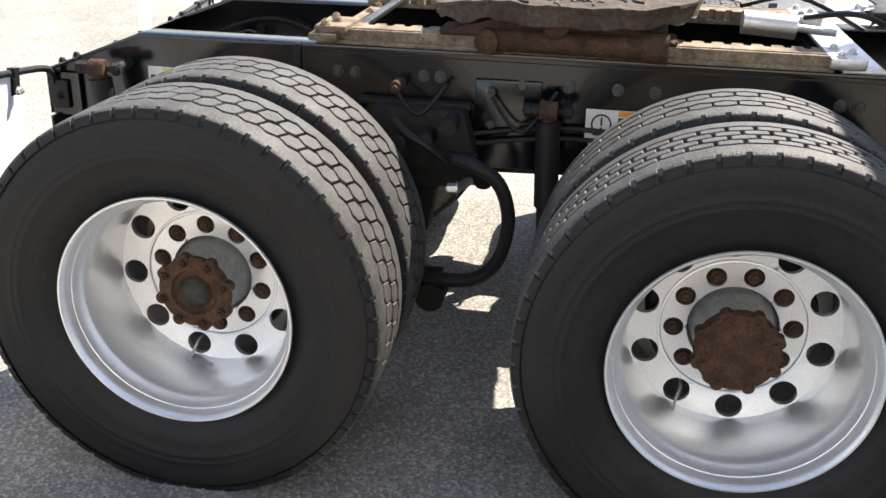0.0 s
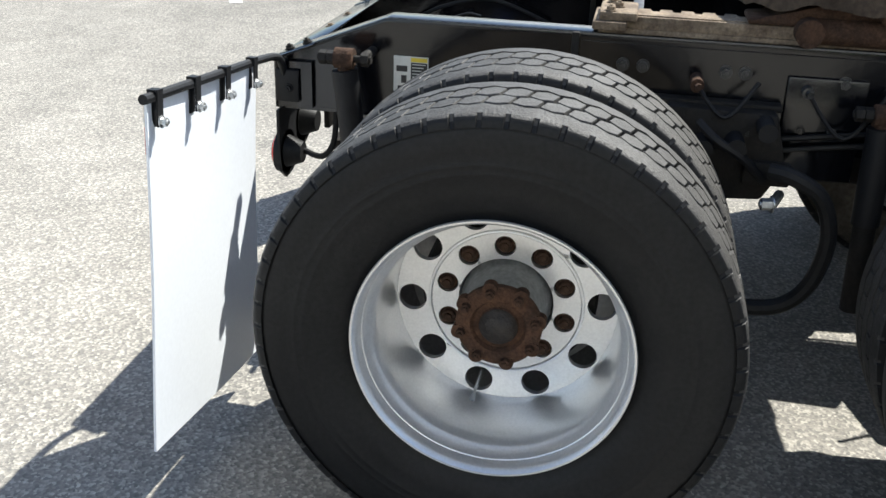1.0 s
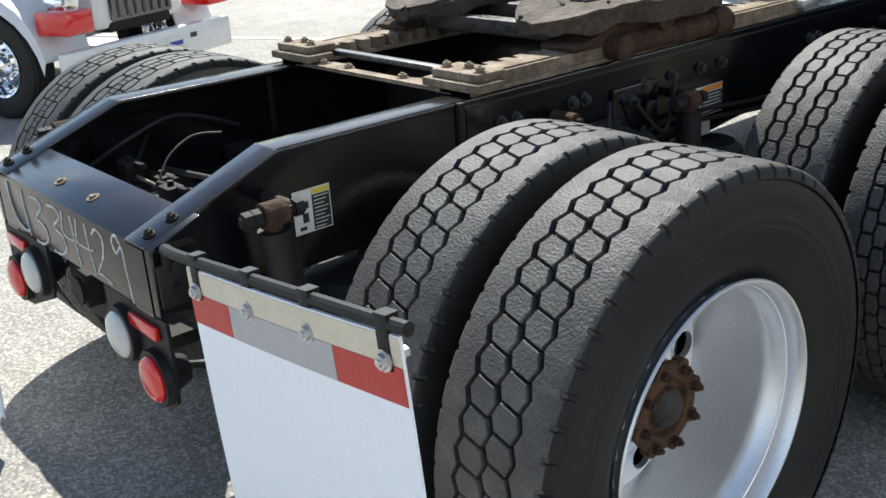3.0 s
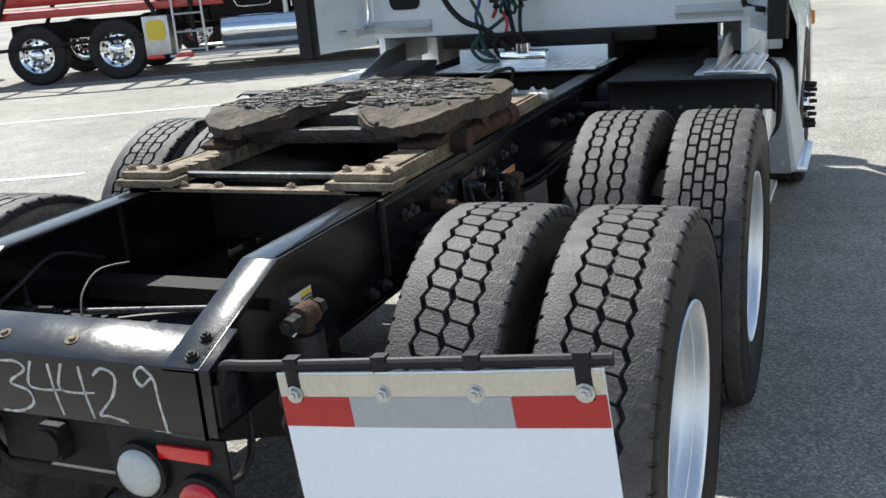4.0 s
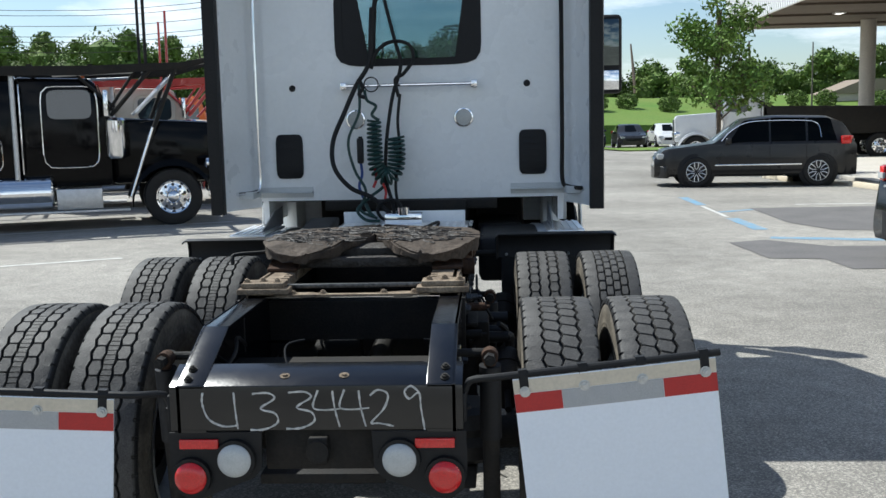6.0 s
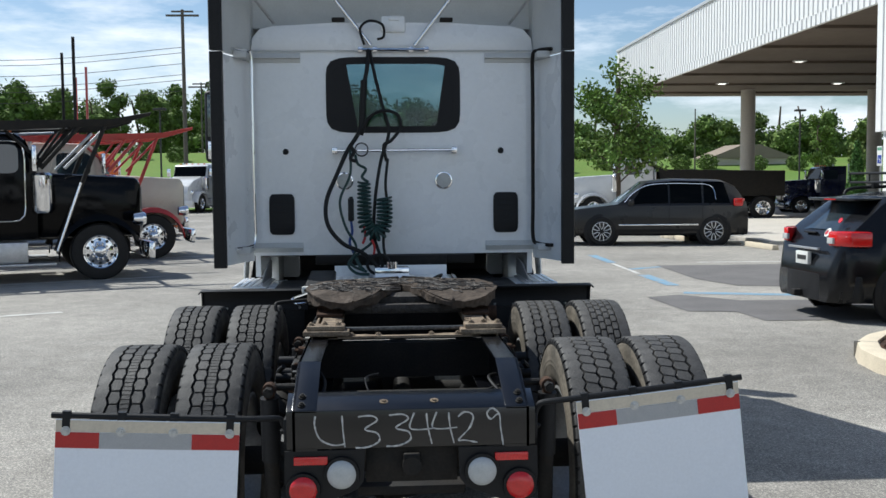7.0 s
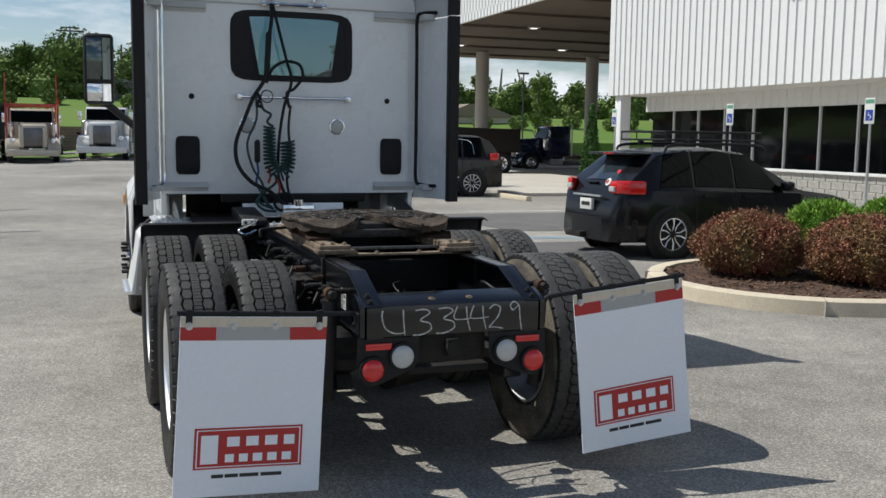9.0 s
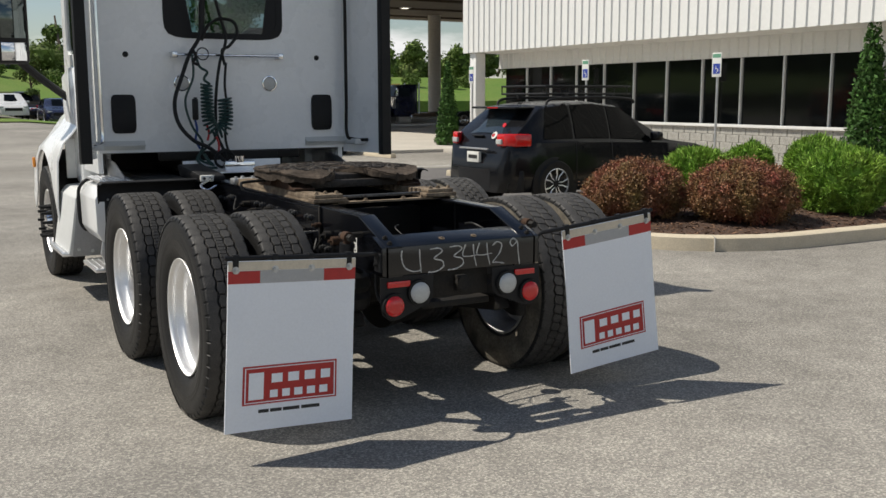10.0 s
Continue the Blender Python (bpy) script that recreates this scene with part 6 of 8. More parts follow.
# hood and front fenders
bm = B()
rows = []
for y, w, z in ((5.7, 1.0, 1.95), (6.0, 0.94, 1.87), (6.4, 0.84, 1.74), (6.75, 0.72, 1.60), (6.9, 0.64, 1.4), (6.93, 0.62, 0.8)):
    rows.append([(px * w, y, z - 0.16 * abs(px) ** 4) for px in np.linspace(-1, 1, 13)])
part("hood", sheet(bm, rows, 0.02), "white", truck, "white sloping hood")
FRONT_Y, FRONT_X = 5.95, 1.30
for s in (1, -1):
    # fender that swells out of the hood and is cut by a round arch
    rows = []
    for k in range(17):
        y = FRONT_Y - 0.78 + 1.56 * k / 16
        d = abs(y - FRONT_Y)
        arch = HUB_Z + 0.03 + (math.sqrt(0.61 ** 2 - d * d) if d < 0.60 else 0.12 - (d - 0.60) * 0.8)
        top = 1.62 - 0.16 * max(0, y - FRONT_Y) - 0.05 * max(0, FRONT_Y - y)
        sh = top - 0.22
        rows.append([(s * px, y, z) for px, z in ((0.86, top), (1.02, top - 0.06), (1.16, sh - 0.04), (1.25, sh - 0.14), (1.305, max(arch + 0.05, sh - 0.30)), (1.325, (arch * 0.7 + max(arch, sh - 0.36) * 0.3)), (1.315, arch))])
    part("front_fender", sheet(B(), rows, 0.012, flip=s > 0), "white", truck, "white swelling front fender over the wheel")
    part("arch_liner", sheet(B(), [[(s * px, FRONT_Y + 0.60 * math.cos(q), HUB_Z + 0.03 + 0.60 * math.sin(q)) for px in (0.85, 1.28)] for q in [math.pi * k / 14 for k in range(15)]], 0.006), "black", truck)
    part("marker_lamp", box(B(), (min(s * 1.31, s * 1.335), FRONT_Y + 0.64, 0.93), (max(s * 1.31, s * 1.335), FRONT_Y + 0.70, 1.03), 0.006), "orange", truck, "amber side marker lamp")
    bm = prism(B(), [(5.0, 0.86), (5.32, 0.86), (5.40, 1.0), (5.6, 1.25), (5.9, 1.5), (5.9, 1.84), (5.4, 1.9), (5.0, 1.9)], "x", s * 0.98, s * 1.12, 0.03)
    part("hood_side", bm, "white", truck)
    fwheel = place("wheel", W["rimfront"], truck, "aluminium front wheel", pose(s * FRONT_X, FRONT_Y, 0.448, 0, 0, 0 if s > 0 else 180))
    place("tyre", W["tyre"], fwheel, "black truck tyre"), place("tread", W["t_d"], fwheel)
    hubm = lathe(B(), [(-0.10, 0.10), (0.0, 0.10), (0.03, 0.085), (0.05, 0.0)], 32)
    part("hub", hubm, "chrome", fwheel)
    for k in range(10):
        q = 2 * math.pi * k / 10
        part("lug_nut_cover", cyl(cyl(B(), (-0.10, 0.145 * math.cos(q), 0.145 * math.sin(q)), (-0.04, 0.145 * math.cos(q), 0.145 * math.sin(q)), 0.02, n=12), (-0.04, 0.145 * math.cos(q), 0.145 * math.sin(q)), (0.085, 0.145 * math.cos(q), 0.145 * math.sin(q)), 0.022, 0.012, n=12), "black", fwheel, "black spiked nut cover")
part("front_bumper", box(B(), (-1.18, 6.75, 0.4), (1.18, 7.0, 0.85), 0.06), "white", truck, "white front bumper")

FIT = Matrix()


# ---- shrub island ----
M.update({
    "kerb": mat("pale concrete kerb", (0.60, 0.52, 0.39), 0.85, col2=(0.50, 0.43, 0.32), scale=6, amount=0.8, fine=0.15, fscale=80, bump=0.25, bscale=90),
    "mulch": mat("brown bark mulch", (0.10, 0.055, 0.035), 0.95, col2=(0.045, 0.028, 0.02), scale=22, amount=0.9, fine=0.5, fscale=90, bump=1.0, bscale=60),
    "chips": mat("bark chips", (0.17, 0.095, 0.06), 0.9, col2=(0.07, 0.045, 0.03), scale=8, amount=0.9, fine=0.4, fscale=50, island=0.5, spec=0.2),
    "redleaf": mat("red and green barberry leaves", (0.235, 0.058, 0.045), 0.65, col2=(0.19, 0.14, 0.048), scale=4, amount=1.0, fine=0.35, fscale=18, island=0.55, spec=0.35),
    "greenleaf": mat("bright green cypress leaves", (0.27, 0.41, 0.06), 0.65, col2=(0.12, 0.25, 0.03), scale=4, amount=1.0, fine=0.3, fscale=30, island=0.5, spec=0.3),
    "darkleaf": mat("dark green arborvitae leaves", (0.06, 0.14, 0.025), 0.75, col2=(0.03, 0.08, 0.015), scale=4, amount=1.0, fine=0.3, fscale=30, island=0.5, spec=0.3),
    "treeleaf": mat("green tree leaves", (0.10, 0.20, 0.03), 0.7, col2=(0.12, 0.17, 0.03), scale=1.2, amount=1.0, fine=0.3, fscale=8, island=0.45, spec=0.3),
    "woodleaf": mat("far woodland leaves", (0.095, 0.160, 0.034), 0.8, col2=(0.15, 0.195, 0.055), scale=0.12, amount=1.0, fine=0.25, fscale=2, island=0.45, spec=0.2),
    "bark": mat("grey-brown bark", (0.12, 0.09, 0.065), 0.9, scale=10, fine=0.3, fscale=40, bump=0.6, bscale=40, stretch=(1, 1, 0.2)),
    "ribwhite": mat("white ribbed metal cladding", (0.76, 0.76, 0.74), 0.45, col2=(0.7, 0.7, 0.68), scale=0.6, fine=0.03, fscale=12),
    "coping": mat("grey metal coping", (0.42, 0.44, 0.45), 0.45, scale=1, fine=0.05),
    "soffit": mat("brown canopy soffit", (0.13, 0.10, 0.075), 0.8, col2=(0.095, 0.073, 0.055), scale=0.4, amount=0.8, fine=0.12, fscale=4),
    "concrete": mat("pale concrete", (0.50, 0.46, 0.40), 0.85, col2=(0.42, 0.39, 0.34), scale=0.7, amount=0.8, fine=0.1, fscale=14, bump=0.15),
    "stone": mat("grey stone blocks", (0.38, 0.37, 0.34), 0.9, col2=(0.26, 0.25, 0.23), scale=6, amount=0.8, fine=0.25, fscale=30, bump=0.5, bscale=30),
    "wallblock": mat("brown retaining wall blocks", (0.22, 0.155, 0.105), 0.9, col2=(0.15, 0.11, 0.075), scale=2, amount=0.9, fine=0.25, fscale=9, bump=0.5, bscale=14),
    "darkglass": mat("dark reflective glazing", (0.006, 0.007, 0.007), 0.06, scale=1, fine=0.05, rvar=0.03, spec=0.3),
    "carglass": mat("dark car glass", (0.0015, 0.002, 0.002), 0.03, scale=1, fine=0.05, rvar=0.01, spec=0.09),
    # blue-grey base puts some of the sky's reflection into the glass colour
    "skyglass": mat("car glass with sky reflection in its colour", (0.022, 0.032, 0.040), 0.02, scale=1, fine=0.02, rvar=0.01, spec=1.0),
    "charcoal": mat("charcoal car paint", (0.020, 0.019, 0.019), 0.3, 0.2, scale=3, fine=0.05, coat=0.2, spec=0.4),
    "greypaint": mat("dark grey car paint", (0.006, 0.0065, 0.008), 0.22, 0.0, scale=3, fine=0.05, rvar=0.03, coat=0.15, spec=0.25),
    "blackpaint": mat("black truck paint", (0.003, 0.003, 0.0035), 0.10, scale=3, fine=0.05, coat=0.0, spec=0.14),
    "bluepaint": mat("dark blue truck paint", (0.010, 0.015, 0.05), 0.25, scale=3, fine=0.05, coat=0.7),
    "creampaint": mat("cream truck paint", (0.56, 0.50, 0.40), 0.3, scale=3, fine=0.04, coat=0.5),
    "redpaint": mat("red paint", (0.42, 0.022, 0.015), 0.35, scale=3, fine=0.06, coat=0.5),
    "orangepaint": mat("orange paint", (0.75, 0.16, 0.02), 0.35, scale=3, fine=0.06, coat=0.5),
    "whitepaint": mat("white vehicle paint", (0.72, 0.72, 0.71), 0.3, scale=3, fine=0.04, coat=0.5),
    "grille": mat("dark chrome grille", (0.22, 0.22, 0.23), 0.3, 0.9, col2=(0.06, 0.06, 0.06), scale=14, amount=0.9, fine=0.3, fscale=40, stretch=(1, 6, 0.3)),
    "sky_blue": mat("blue sign", (0.02, 0.05, 0.32), 0.5, scale=8, fine=0.04),
    "poleblack": mat("dark pole", (0.05, 0.047, 0.043), 0.7, scale=6, fine=0.15),
    "polewood": mat("weathered wood pole", (0.14, 0.12, 0.10), 0.9, scale=6, fine=0.2),
})
lamp_glow = bpy.data.materials.new("canopy lamp glow")
lamp_glow.use_nodes = True
lamp_glow.node_tree.nodes["Principled BSDF"].inputs["Emission Color"].default_value = (1, 0.93, 0.8, 1)
lamp_glow.node_tree.nodes["Principled BSDF"].inputs["Emission Strength"].default_value = 1.8
M["glow"] = lamp_glow


def leaf_mesh(name, blobs, count, size, material, seed, shell=0.55, flat=0.0):
    """Many small leaves scattered through ellipsoids (centre, radii)."""
    rng = np.random.default_rng(seed)
    vol = np.array([r[0] * r[1] * r[2] for _, r in blobs]) ** 0.67
    pick = rng.choice(len(blobs), count, p=vol / vol.sum())
    c, r = np.array([b[0] for b in blobs], float)[pick], np.array([b[1] for b in blobs], float)[pick]
    d = rng.normal(size=(count, 3))
    d /= np.linalg.norm(d, axis=1)[:, None]
    rad = (shell + (1 - shell) * rng.random(count) ** 0.6)[:, None] * (1 + 0.10 * np.sin(d[:, :1] * 7 + pick[:, None]) * np.cos(d[:, 1:2] * 9))
    p = c + d * rad * r
    n = d * 0.8 + rng.normal(size=(count, 3)) * 0.7
    n /= np.linalg.norm(n, axis=1)[:, None]
    a = np.cross(n, rng.normal(size=(count, 3)))
    a /= np.linalg.norm(a, axis=1)[:, None]
    b = np.cross(n, a)
    s = size * rng.uniform(0.6, 1.4, count)[:, None]
    quad = np.stack([p - a * s, p - b * s * 0.5, p + a * s, p + b * s * 0.5], 1).reshape(-1, 3)
    me = bpy.data.meshes.new(name)
    me.from_pydata(quad.tolist(), [], np.arange(count * 4).reshape(-1, 4).tolist())
    me.materials.append(M[material])
    return me


def island_outline(inset):
    pts = []
    for k in range(13):      # rounded end towards the truck, then straight edges to the far side
        q = math.pi / 2 + math.pi * k / 12
        pts.append((6.0 + (1.77 - inset) * math.cos(q), 4.80 + (1.77 - inset) * math.sin(q)))
    return [(13.0, 6.57 - inset)] + pts + [(8.0, 3.01 + inset), (13.0, 2.86 + inset)]


def build_island():
    bm = B()
    o, i = island_outline(0.0), island_outline(0.20)
    n = len(o)
    lo, hi, hi2, inn = ([bm.verts.new((x, y, z)) for x, y in ring] for ring, z in ((o, 0.0), (island_outline(0.02), 0.135), (island_outline(0.05), 0.15), (i, 0.15)))
    inb = [bm.verts.new((x, y, 0.08)) for x, y in i]
    for a, b in ((lo, hi), (hi, hi2), (hi2, inn), (inn, inb)):
        for k in range(n - 1):
            bm.faces.new((a[k], a[k + 1], b[k + 1], b[k]))
    kerb = part("kerb", bm, "kerb")
    tagged(kerb, "pale tan concrete kerb round the planted island", "kerb", kind="structure")
    for x, y, q in ((5.06, 3.39, 2.556), (7.4, 3.13, 0.0), (9.6, 3.07, 0.0), (4.53, 5.57, 1.084)):
        part("kerb_joint", box(B(), (-0.004, -0.115, 0.0), (0.004, 0.115, 0.1515), m=Matrix.Translation((x, y, 0)) @ Matrix.Rotation(q, 4, "Z")), "stone", kerb)
    bm = B()
    c = bm.verts.new((8.0, 4.7, 0.22))
    ring = [bm.verts.new((x, y, 0.12)) for x, y in island_outline(0.19)]
    for k in range(n - 1):
        bm.faces.new((ring[k], ring[k + 1], c))
    bed = part("mulch_bed", bm, "mulch")
    tagged(bed, "brown bark mulch bed inside the kerb", "mulch", kind="structure")
    rng = random.Random(8)
    verts, faces = [], []
    while len(faces) < 4200:
        x, y = rng.uniform(4.5, 9.5), rng.uniform(3.25, 6.35)
        if x < 6.0 and math.hypot(x - 6.0, y - 4.80) > 1.55:
            continue
        q, ln_, wd = rng.uniform(0, 6.28), rng.uniform(0.012, 0.040), rng.uniform(0.005, 0.012)
        z = 0.125 + 0.095 * max(0.0, 1 - math.hypot((x - 8) / 3.7, (y - 4.7) / 1.6)) + rng.uniform(0, 0.012)
        a, b, n0 = Vector((math.cos(q), math.sin(q), rng.uniform(-0.4, 0.4))) * ln_, Vector((-math.sin(q), math.cos(q), rng.uniform(-0.5, 0.5))) * wd, len(verts)
        c = Vector((x, y, z))
        verts += [c - a - b, c + a - b, c + a + b, c - a + b]
        faces.append((n0, n0 + 1, n0 + 2, n0 + 3))
    me = bpy.data.meshes.new("mulch_chips")
    me.from_pydata([tuple(v) for v in verts], [], faces)
    me.materials.append(M["chips"])
    tagged(new("mulch_chips", me), "loose brown bark chips on the bed", "mulch", kind="stuff")


def tufts(name, w, h, clumps, per, size, slim, material, seed, spray=0.0):
    """Foliage as many small tufts of leaves over an uneven dome. slim: width of a leaf by its length; spray: how far the leaves point up and out."""
    rng = np.random.default_rng(seed)
    k = np.arange(clumps) + 0.5
    z = 1 - 1.75 * k / clumps                     # from the crown to below the widest part
    q = k * 2.39996 + rng.normal(0, 0.25, clumps)
    r = np.sqrt(np.maximum(0, 1 - z * z))
    d = np.stack([r * np.cos(q), r * np.sin(q), z], 1)
    lump = np.array([noise.noise(Vector(v) * 2.3 + Vector((seed, 0, 0))) * 0.16 + noise.noise(Vector(v) * 6.0) * 0.07 for v in d])
    rad = (1 + lump + rng.normal(0, 0.025, clumps))[:, None]
    c = d * rad * np.array([w * 0.5, w * 0.5, h * 0.53]) + np.array([0, 0, h * 0.47])
    c[:, 2] = np.maximum(c[:, 2], 0.02)
    c, d = np.repeat(c, per, 0), np.repeat(d, per, 0)
    m = clumps * per
    p = c + rng.normal(size=(m, 3)) * 0.026 * w - d * rng.random((m, 1)) * 0.05 * w
    a = rng.normal(size=(m, 3)) + d * spray * 1.6 + np.array([0, 0, spray])
    a /= np.linalg.norm(a, axis=1)[:, None]
    n = d + rng.normal(size=(m, 3)) * 0.8
    b = np.cross(n, a)
    b /= np.linalg.norm(b, axis=1)[:, None] + 1e-9
    sz = size * rng.uniform(0.6, 1.4, m)[:, None]
    quad = np.stack([p - a * sz, p - b * sz * slim, p + a * sz, p + b * sz * slim], 1).reshape(-1, 3)
    me = bpy.data.meshes.new(name)
    me.from_pydata(quad.tolist(), [], np.arange(m * 4).reshape(-1, 4).tolist())
    me.materials.append(M[material])
    return me


def shrub(name, x, y, w, h, leaf, label, seed, count=30000, size=0.0145):
    ob = thing(name, label, "shrub", pose(x, y, 0.13), group="shrubs on the island")
    if name == "barberry_bush":
        me = tufts("foliage", w, h, 1700, 34, size * 0.86, 0.62, leaf, seed, 0.3)
    else:
        me = tufts("foliage", w, h, 520, 60, size * 2.6, 0.16, leaf, seed, 1.1)
    place("foliage", me, ob)
    for k in range(5):
        q = 2 * math.pi * k / 5 + 0.3
        part("stem", tube(B(), [(0.03 * math.cos(q), 0.03 * math.sin(q), -0.02), (0.12 * w * math.cos(q), 0.12 * w * math.sin(q), h * 0.3), (0.3 * w * math.cos(q), 0.3 * w * math.sin(q), h * 0.62)], 0.009, 6, 3), "bark", ob)
    bm = B()
    bmesh.ops.create_icosphere(bm, subdivisions=3, radius=1.0, matrix=Matrix.Translation((0, 0, h * 0.46)) @ Matrix.Diagonal((w * 0.435, w * 0.435, h * 0.455, 1)))
    part("inner_foliage", bm, leaf, ob)
    return ob


def arborvitae(x, y, w, h, seed):
    ob = thing("arborvitae", "narrow dark green arborvitae beside the building", "shrub", pose(x, y, 0.05), group="arborvitae")
    blobs = [((0, 0, h * (0.08 + 0.09 * k)), (w * 0.5 * (1 - 0.085 * k) ** 0.8, w * 0.5 * (1 - 0.085 * k) ** 0.8, h * 0.10)) for k in range(11)]
    place("foliage", leaf_mesh("foliage", blobs, 7000, 0.045, "darkleaf", seed), ob)
    part("trunk", cyl(B(), (0, 0, -0.05), (0, 0, h * 0.85), 0.05, 0.01, n=8), "bark", ob)


def tree(x, y, h, seed, leaf="treeleaf", label="young street tree with open green crown", count=5200, size=0.075, w=None):
    ob = thing("tree", label, "tree", pose(x, y, rise(x, y)), group="trees")
    rng = random.Random(seed)
    w = w or h * 0.5
    bm = tube(B(), [(0, 0, -0.1), (0.03, 0.02, h * 0.3), (-0.04, 0.05, h * 0.6), (0.02, 0, h * 0.93)], h * 0.014, 8, 4)
    blobs = []
    for k in range(16):
        q, z = rng.uniform(0, 6.28), h * rng.uniform(0.34, 0.94)
        reach = w * 0.5 * (1.15 - abs(z / h - 0.5) * 1.3) * rng.uniform(0.5, 1.0)
        tip = (reach * math.cos(q), reach * math.sin(q), z + h * 0.05)
        tube(bm, [(0, 0, z - h * 0.12), (tip[0] * 0.5, tip[1] * 0.5, z - h * 0.02), tip], h * 0.005, 6, 3)
        s = w * rng.uniform(0.13, 0.24)
        blobs.append((tip, (s, s, s * 0.8)))
        blobs.append(((tip[0] * 0.55, tip[1] * 0.55, z), (s * 0.8, s * 0.8, s * 0.7)))
    part("trunk", bm, "bark", ob)
    place("crown", leaf_mesh("crown", blobs, count, size, leaf, seed, shell=0.2), ob)
    return ob


build_island()
shrub("barberry_bush", 5.50, 5.18, 1.16, 0.70, "redleaf", "rounded barberry bush with red and green leaves", 11)
shrub("barberry_bush", 6.32, 4.22, 1.24, 0.72, "redleaf", "rounded barberry bush, mostly red leaves", 12)
shrub("cypress_shrub", 7.00, 5.65, 0.98, 0.80, "greenleaf", "bright green cypress shrub on the island", 13)
shrub("cypress_shrub", 8.15, 5.85, 0.70, 0.82, "greenleaf", "bright green cypress shrub on the island", 14)
shrub("cypress_shrub", 7.98, 4.15, 1.12, 0.85, "greenleaf", "bright green cypress shrub with feathery tips", 15)
shrub("cypress_shrub", 8.65, 5.1, 0.90, 0.92, "greenleaf", "bright green cypress shrub on the island", 16)


# ---- vehicles ----
def interp(t, table):
    return float(np.interp(t, [a for a, _ in table], [b for _, b in table]))


CAR_SHAPES = {
    # tables over the length, tail 0 to nose 1: belt line, roof line, half width (share of the whole)
    "suv": dict(belt=[(0, 0.56), (0.03, 0.60), (0.5, 0.60), (0.68, 0.60), (0.95, 0.53), (1, 0.40)], roof=[(0, 0.56), (0.03, 0.74), (0.07, 0.90), (0.14, 0.98), (0.4, 1.0), (0.55, 0.96), (0.70, 0.62), (0.95, 0.54), (1, 0.40)], wide=[(0, 0.84), (0.05, 0.95), (0.3, 1), (0.75, 1), (0.93, 0.93), (1, 0.74)], low=0.15, side=(0.08, 0.64), rear=(0.025, 0.085), front=(0.56, 0.69), wheels=(0.19, 0.79)),
    "hatch": dict(belt=[(0, 0.36), (0.012, 0.40), (0.014, 0.56), (0.045, 0.615), (0.3, 0.615), (0.68, 0.585), (0.86, 0.545), (0.95, 0.48), (1, 0.38)], roof=[(0, 0.36), (0.012, 0.40), (0.014, 0.56), (0.05, 0.69), (0.145, 0.925), (0.16, 0.955), (0.25, 0.985), (0.38, 1.0), (0.50, 0.96), (0.60, 0.80), (0.71, 0.605), (0.86, 0.555), (0.95, 0.49), (1, 0.38)], wide=[(0, 0.70), (0.012, 0.79), (0.03, 0.865), (0.06, 0.925), (0.12, 0.975), (0.3, 1), (0.75, 1), (0.93, 0.93), (1, 0.72)], low=0.15, side=(0.13, 0.63), rear=(0.05, 0.145), front=(0.53, 0.70), wheels=(0.195, 0.79)),
    "sedan": dict(belt=[(0, 0.58), (0.03, 0.64), (0.2, 0.66), (0.66, 0.62), (0.95, 0.52), (1, 0.38)], roof=[(0, 0.58), (0.16, 0.67), (0.3, 0.95), (0.42, 1.0), (0.54, 0.96), (0.72, 0.64), (0.95, 0.53), (1, 0.38)], wide=[(0, 0.84), (0.05, 0.95), (0.3, 1), (0.75, 1), (0.93, 0.93), (1, 0.74)], low=0.15, side=(0.24, 0.66), rear=(0.17, 0.29), front=(0.55, 0.71), wheels=(0.19, 0.8)),
}
SECT = 11


def car_point(sh, L, Wd, H, t, u, out=0.0):
    """Skin of the car at t along its length and u (0 sill to SECT-1 roof centre) of its section."""
    w = Wd / 2 * interp(t, sh["wide"])
    zb, belt, roof = H * sh["low"], H * interp(t, sh["belt"]), H * interp(t, sh["roof"])
    roof = max(roof, belt + 0.012)
    g = min(1.0, (roof - belt) / (0.3 * H))
    nodes = [(w * 0.90, zb), (w * 0.975, zb + 0.06), (w, zb + 0.35 * (belt - zb)), (w * 0.995, zb + 0.7 * (belt - zb)), (w * 0.965, belt - 0.012), (w * 0.945, belt + 0.004),
             (w * (0.945 - 0.09 * g), belt + 0.5 * (roof - belt)), (w * (0.945 - 0.19 * g), belt + 0.90 * (roof - belt)), (w * (0.90 - 0.24 * g), belt + 0.965 * (roof - belt)), (w * 0.40, roof - 0.004), (0, roof)]
    i = min(int(u), SECT - 2)
    f = u - i
    y, z = (nodes[i][k] * (1 - f) + nodes[i + 1][k] * f for k in (0, 1))
    x = (t - 0.5) * L
    if out:
        dy, dz = nodes[i + 1][0] - nodes[i][0], nodes[i + 1][1] - nodes[i][1]
        ln_ = math.hypot(dy, dz) or 1
        return Vector((x, y + out * dz / ln_, z - out * dy / ln_))
    return Vector((x, y, z))


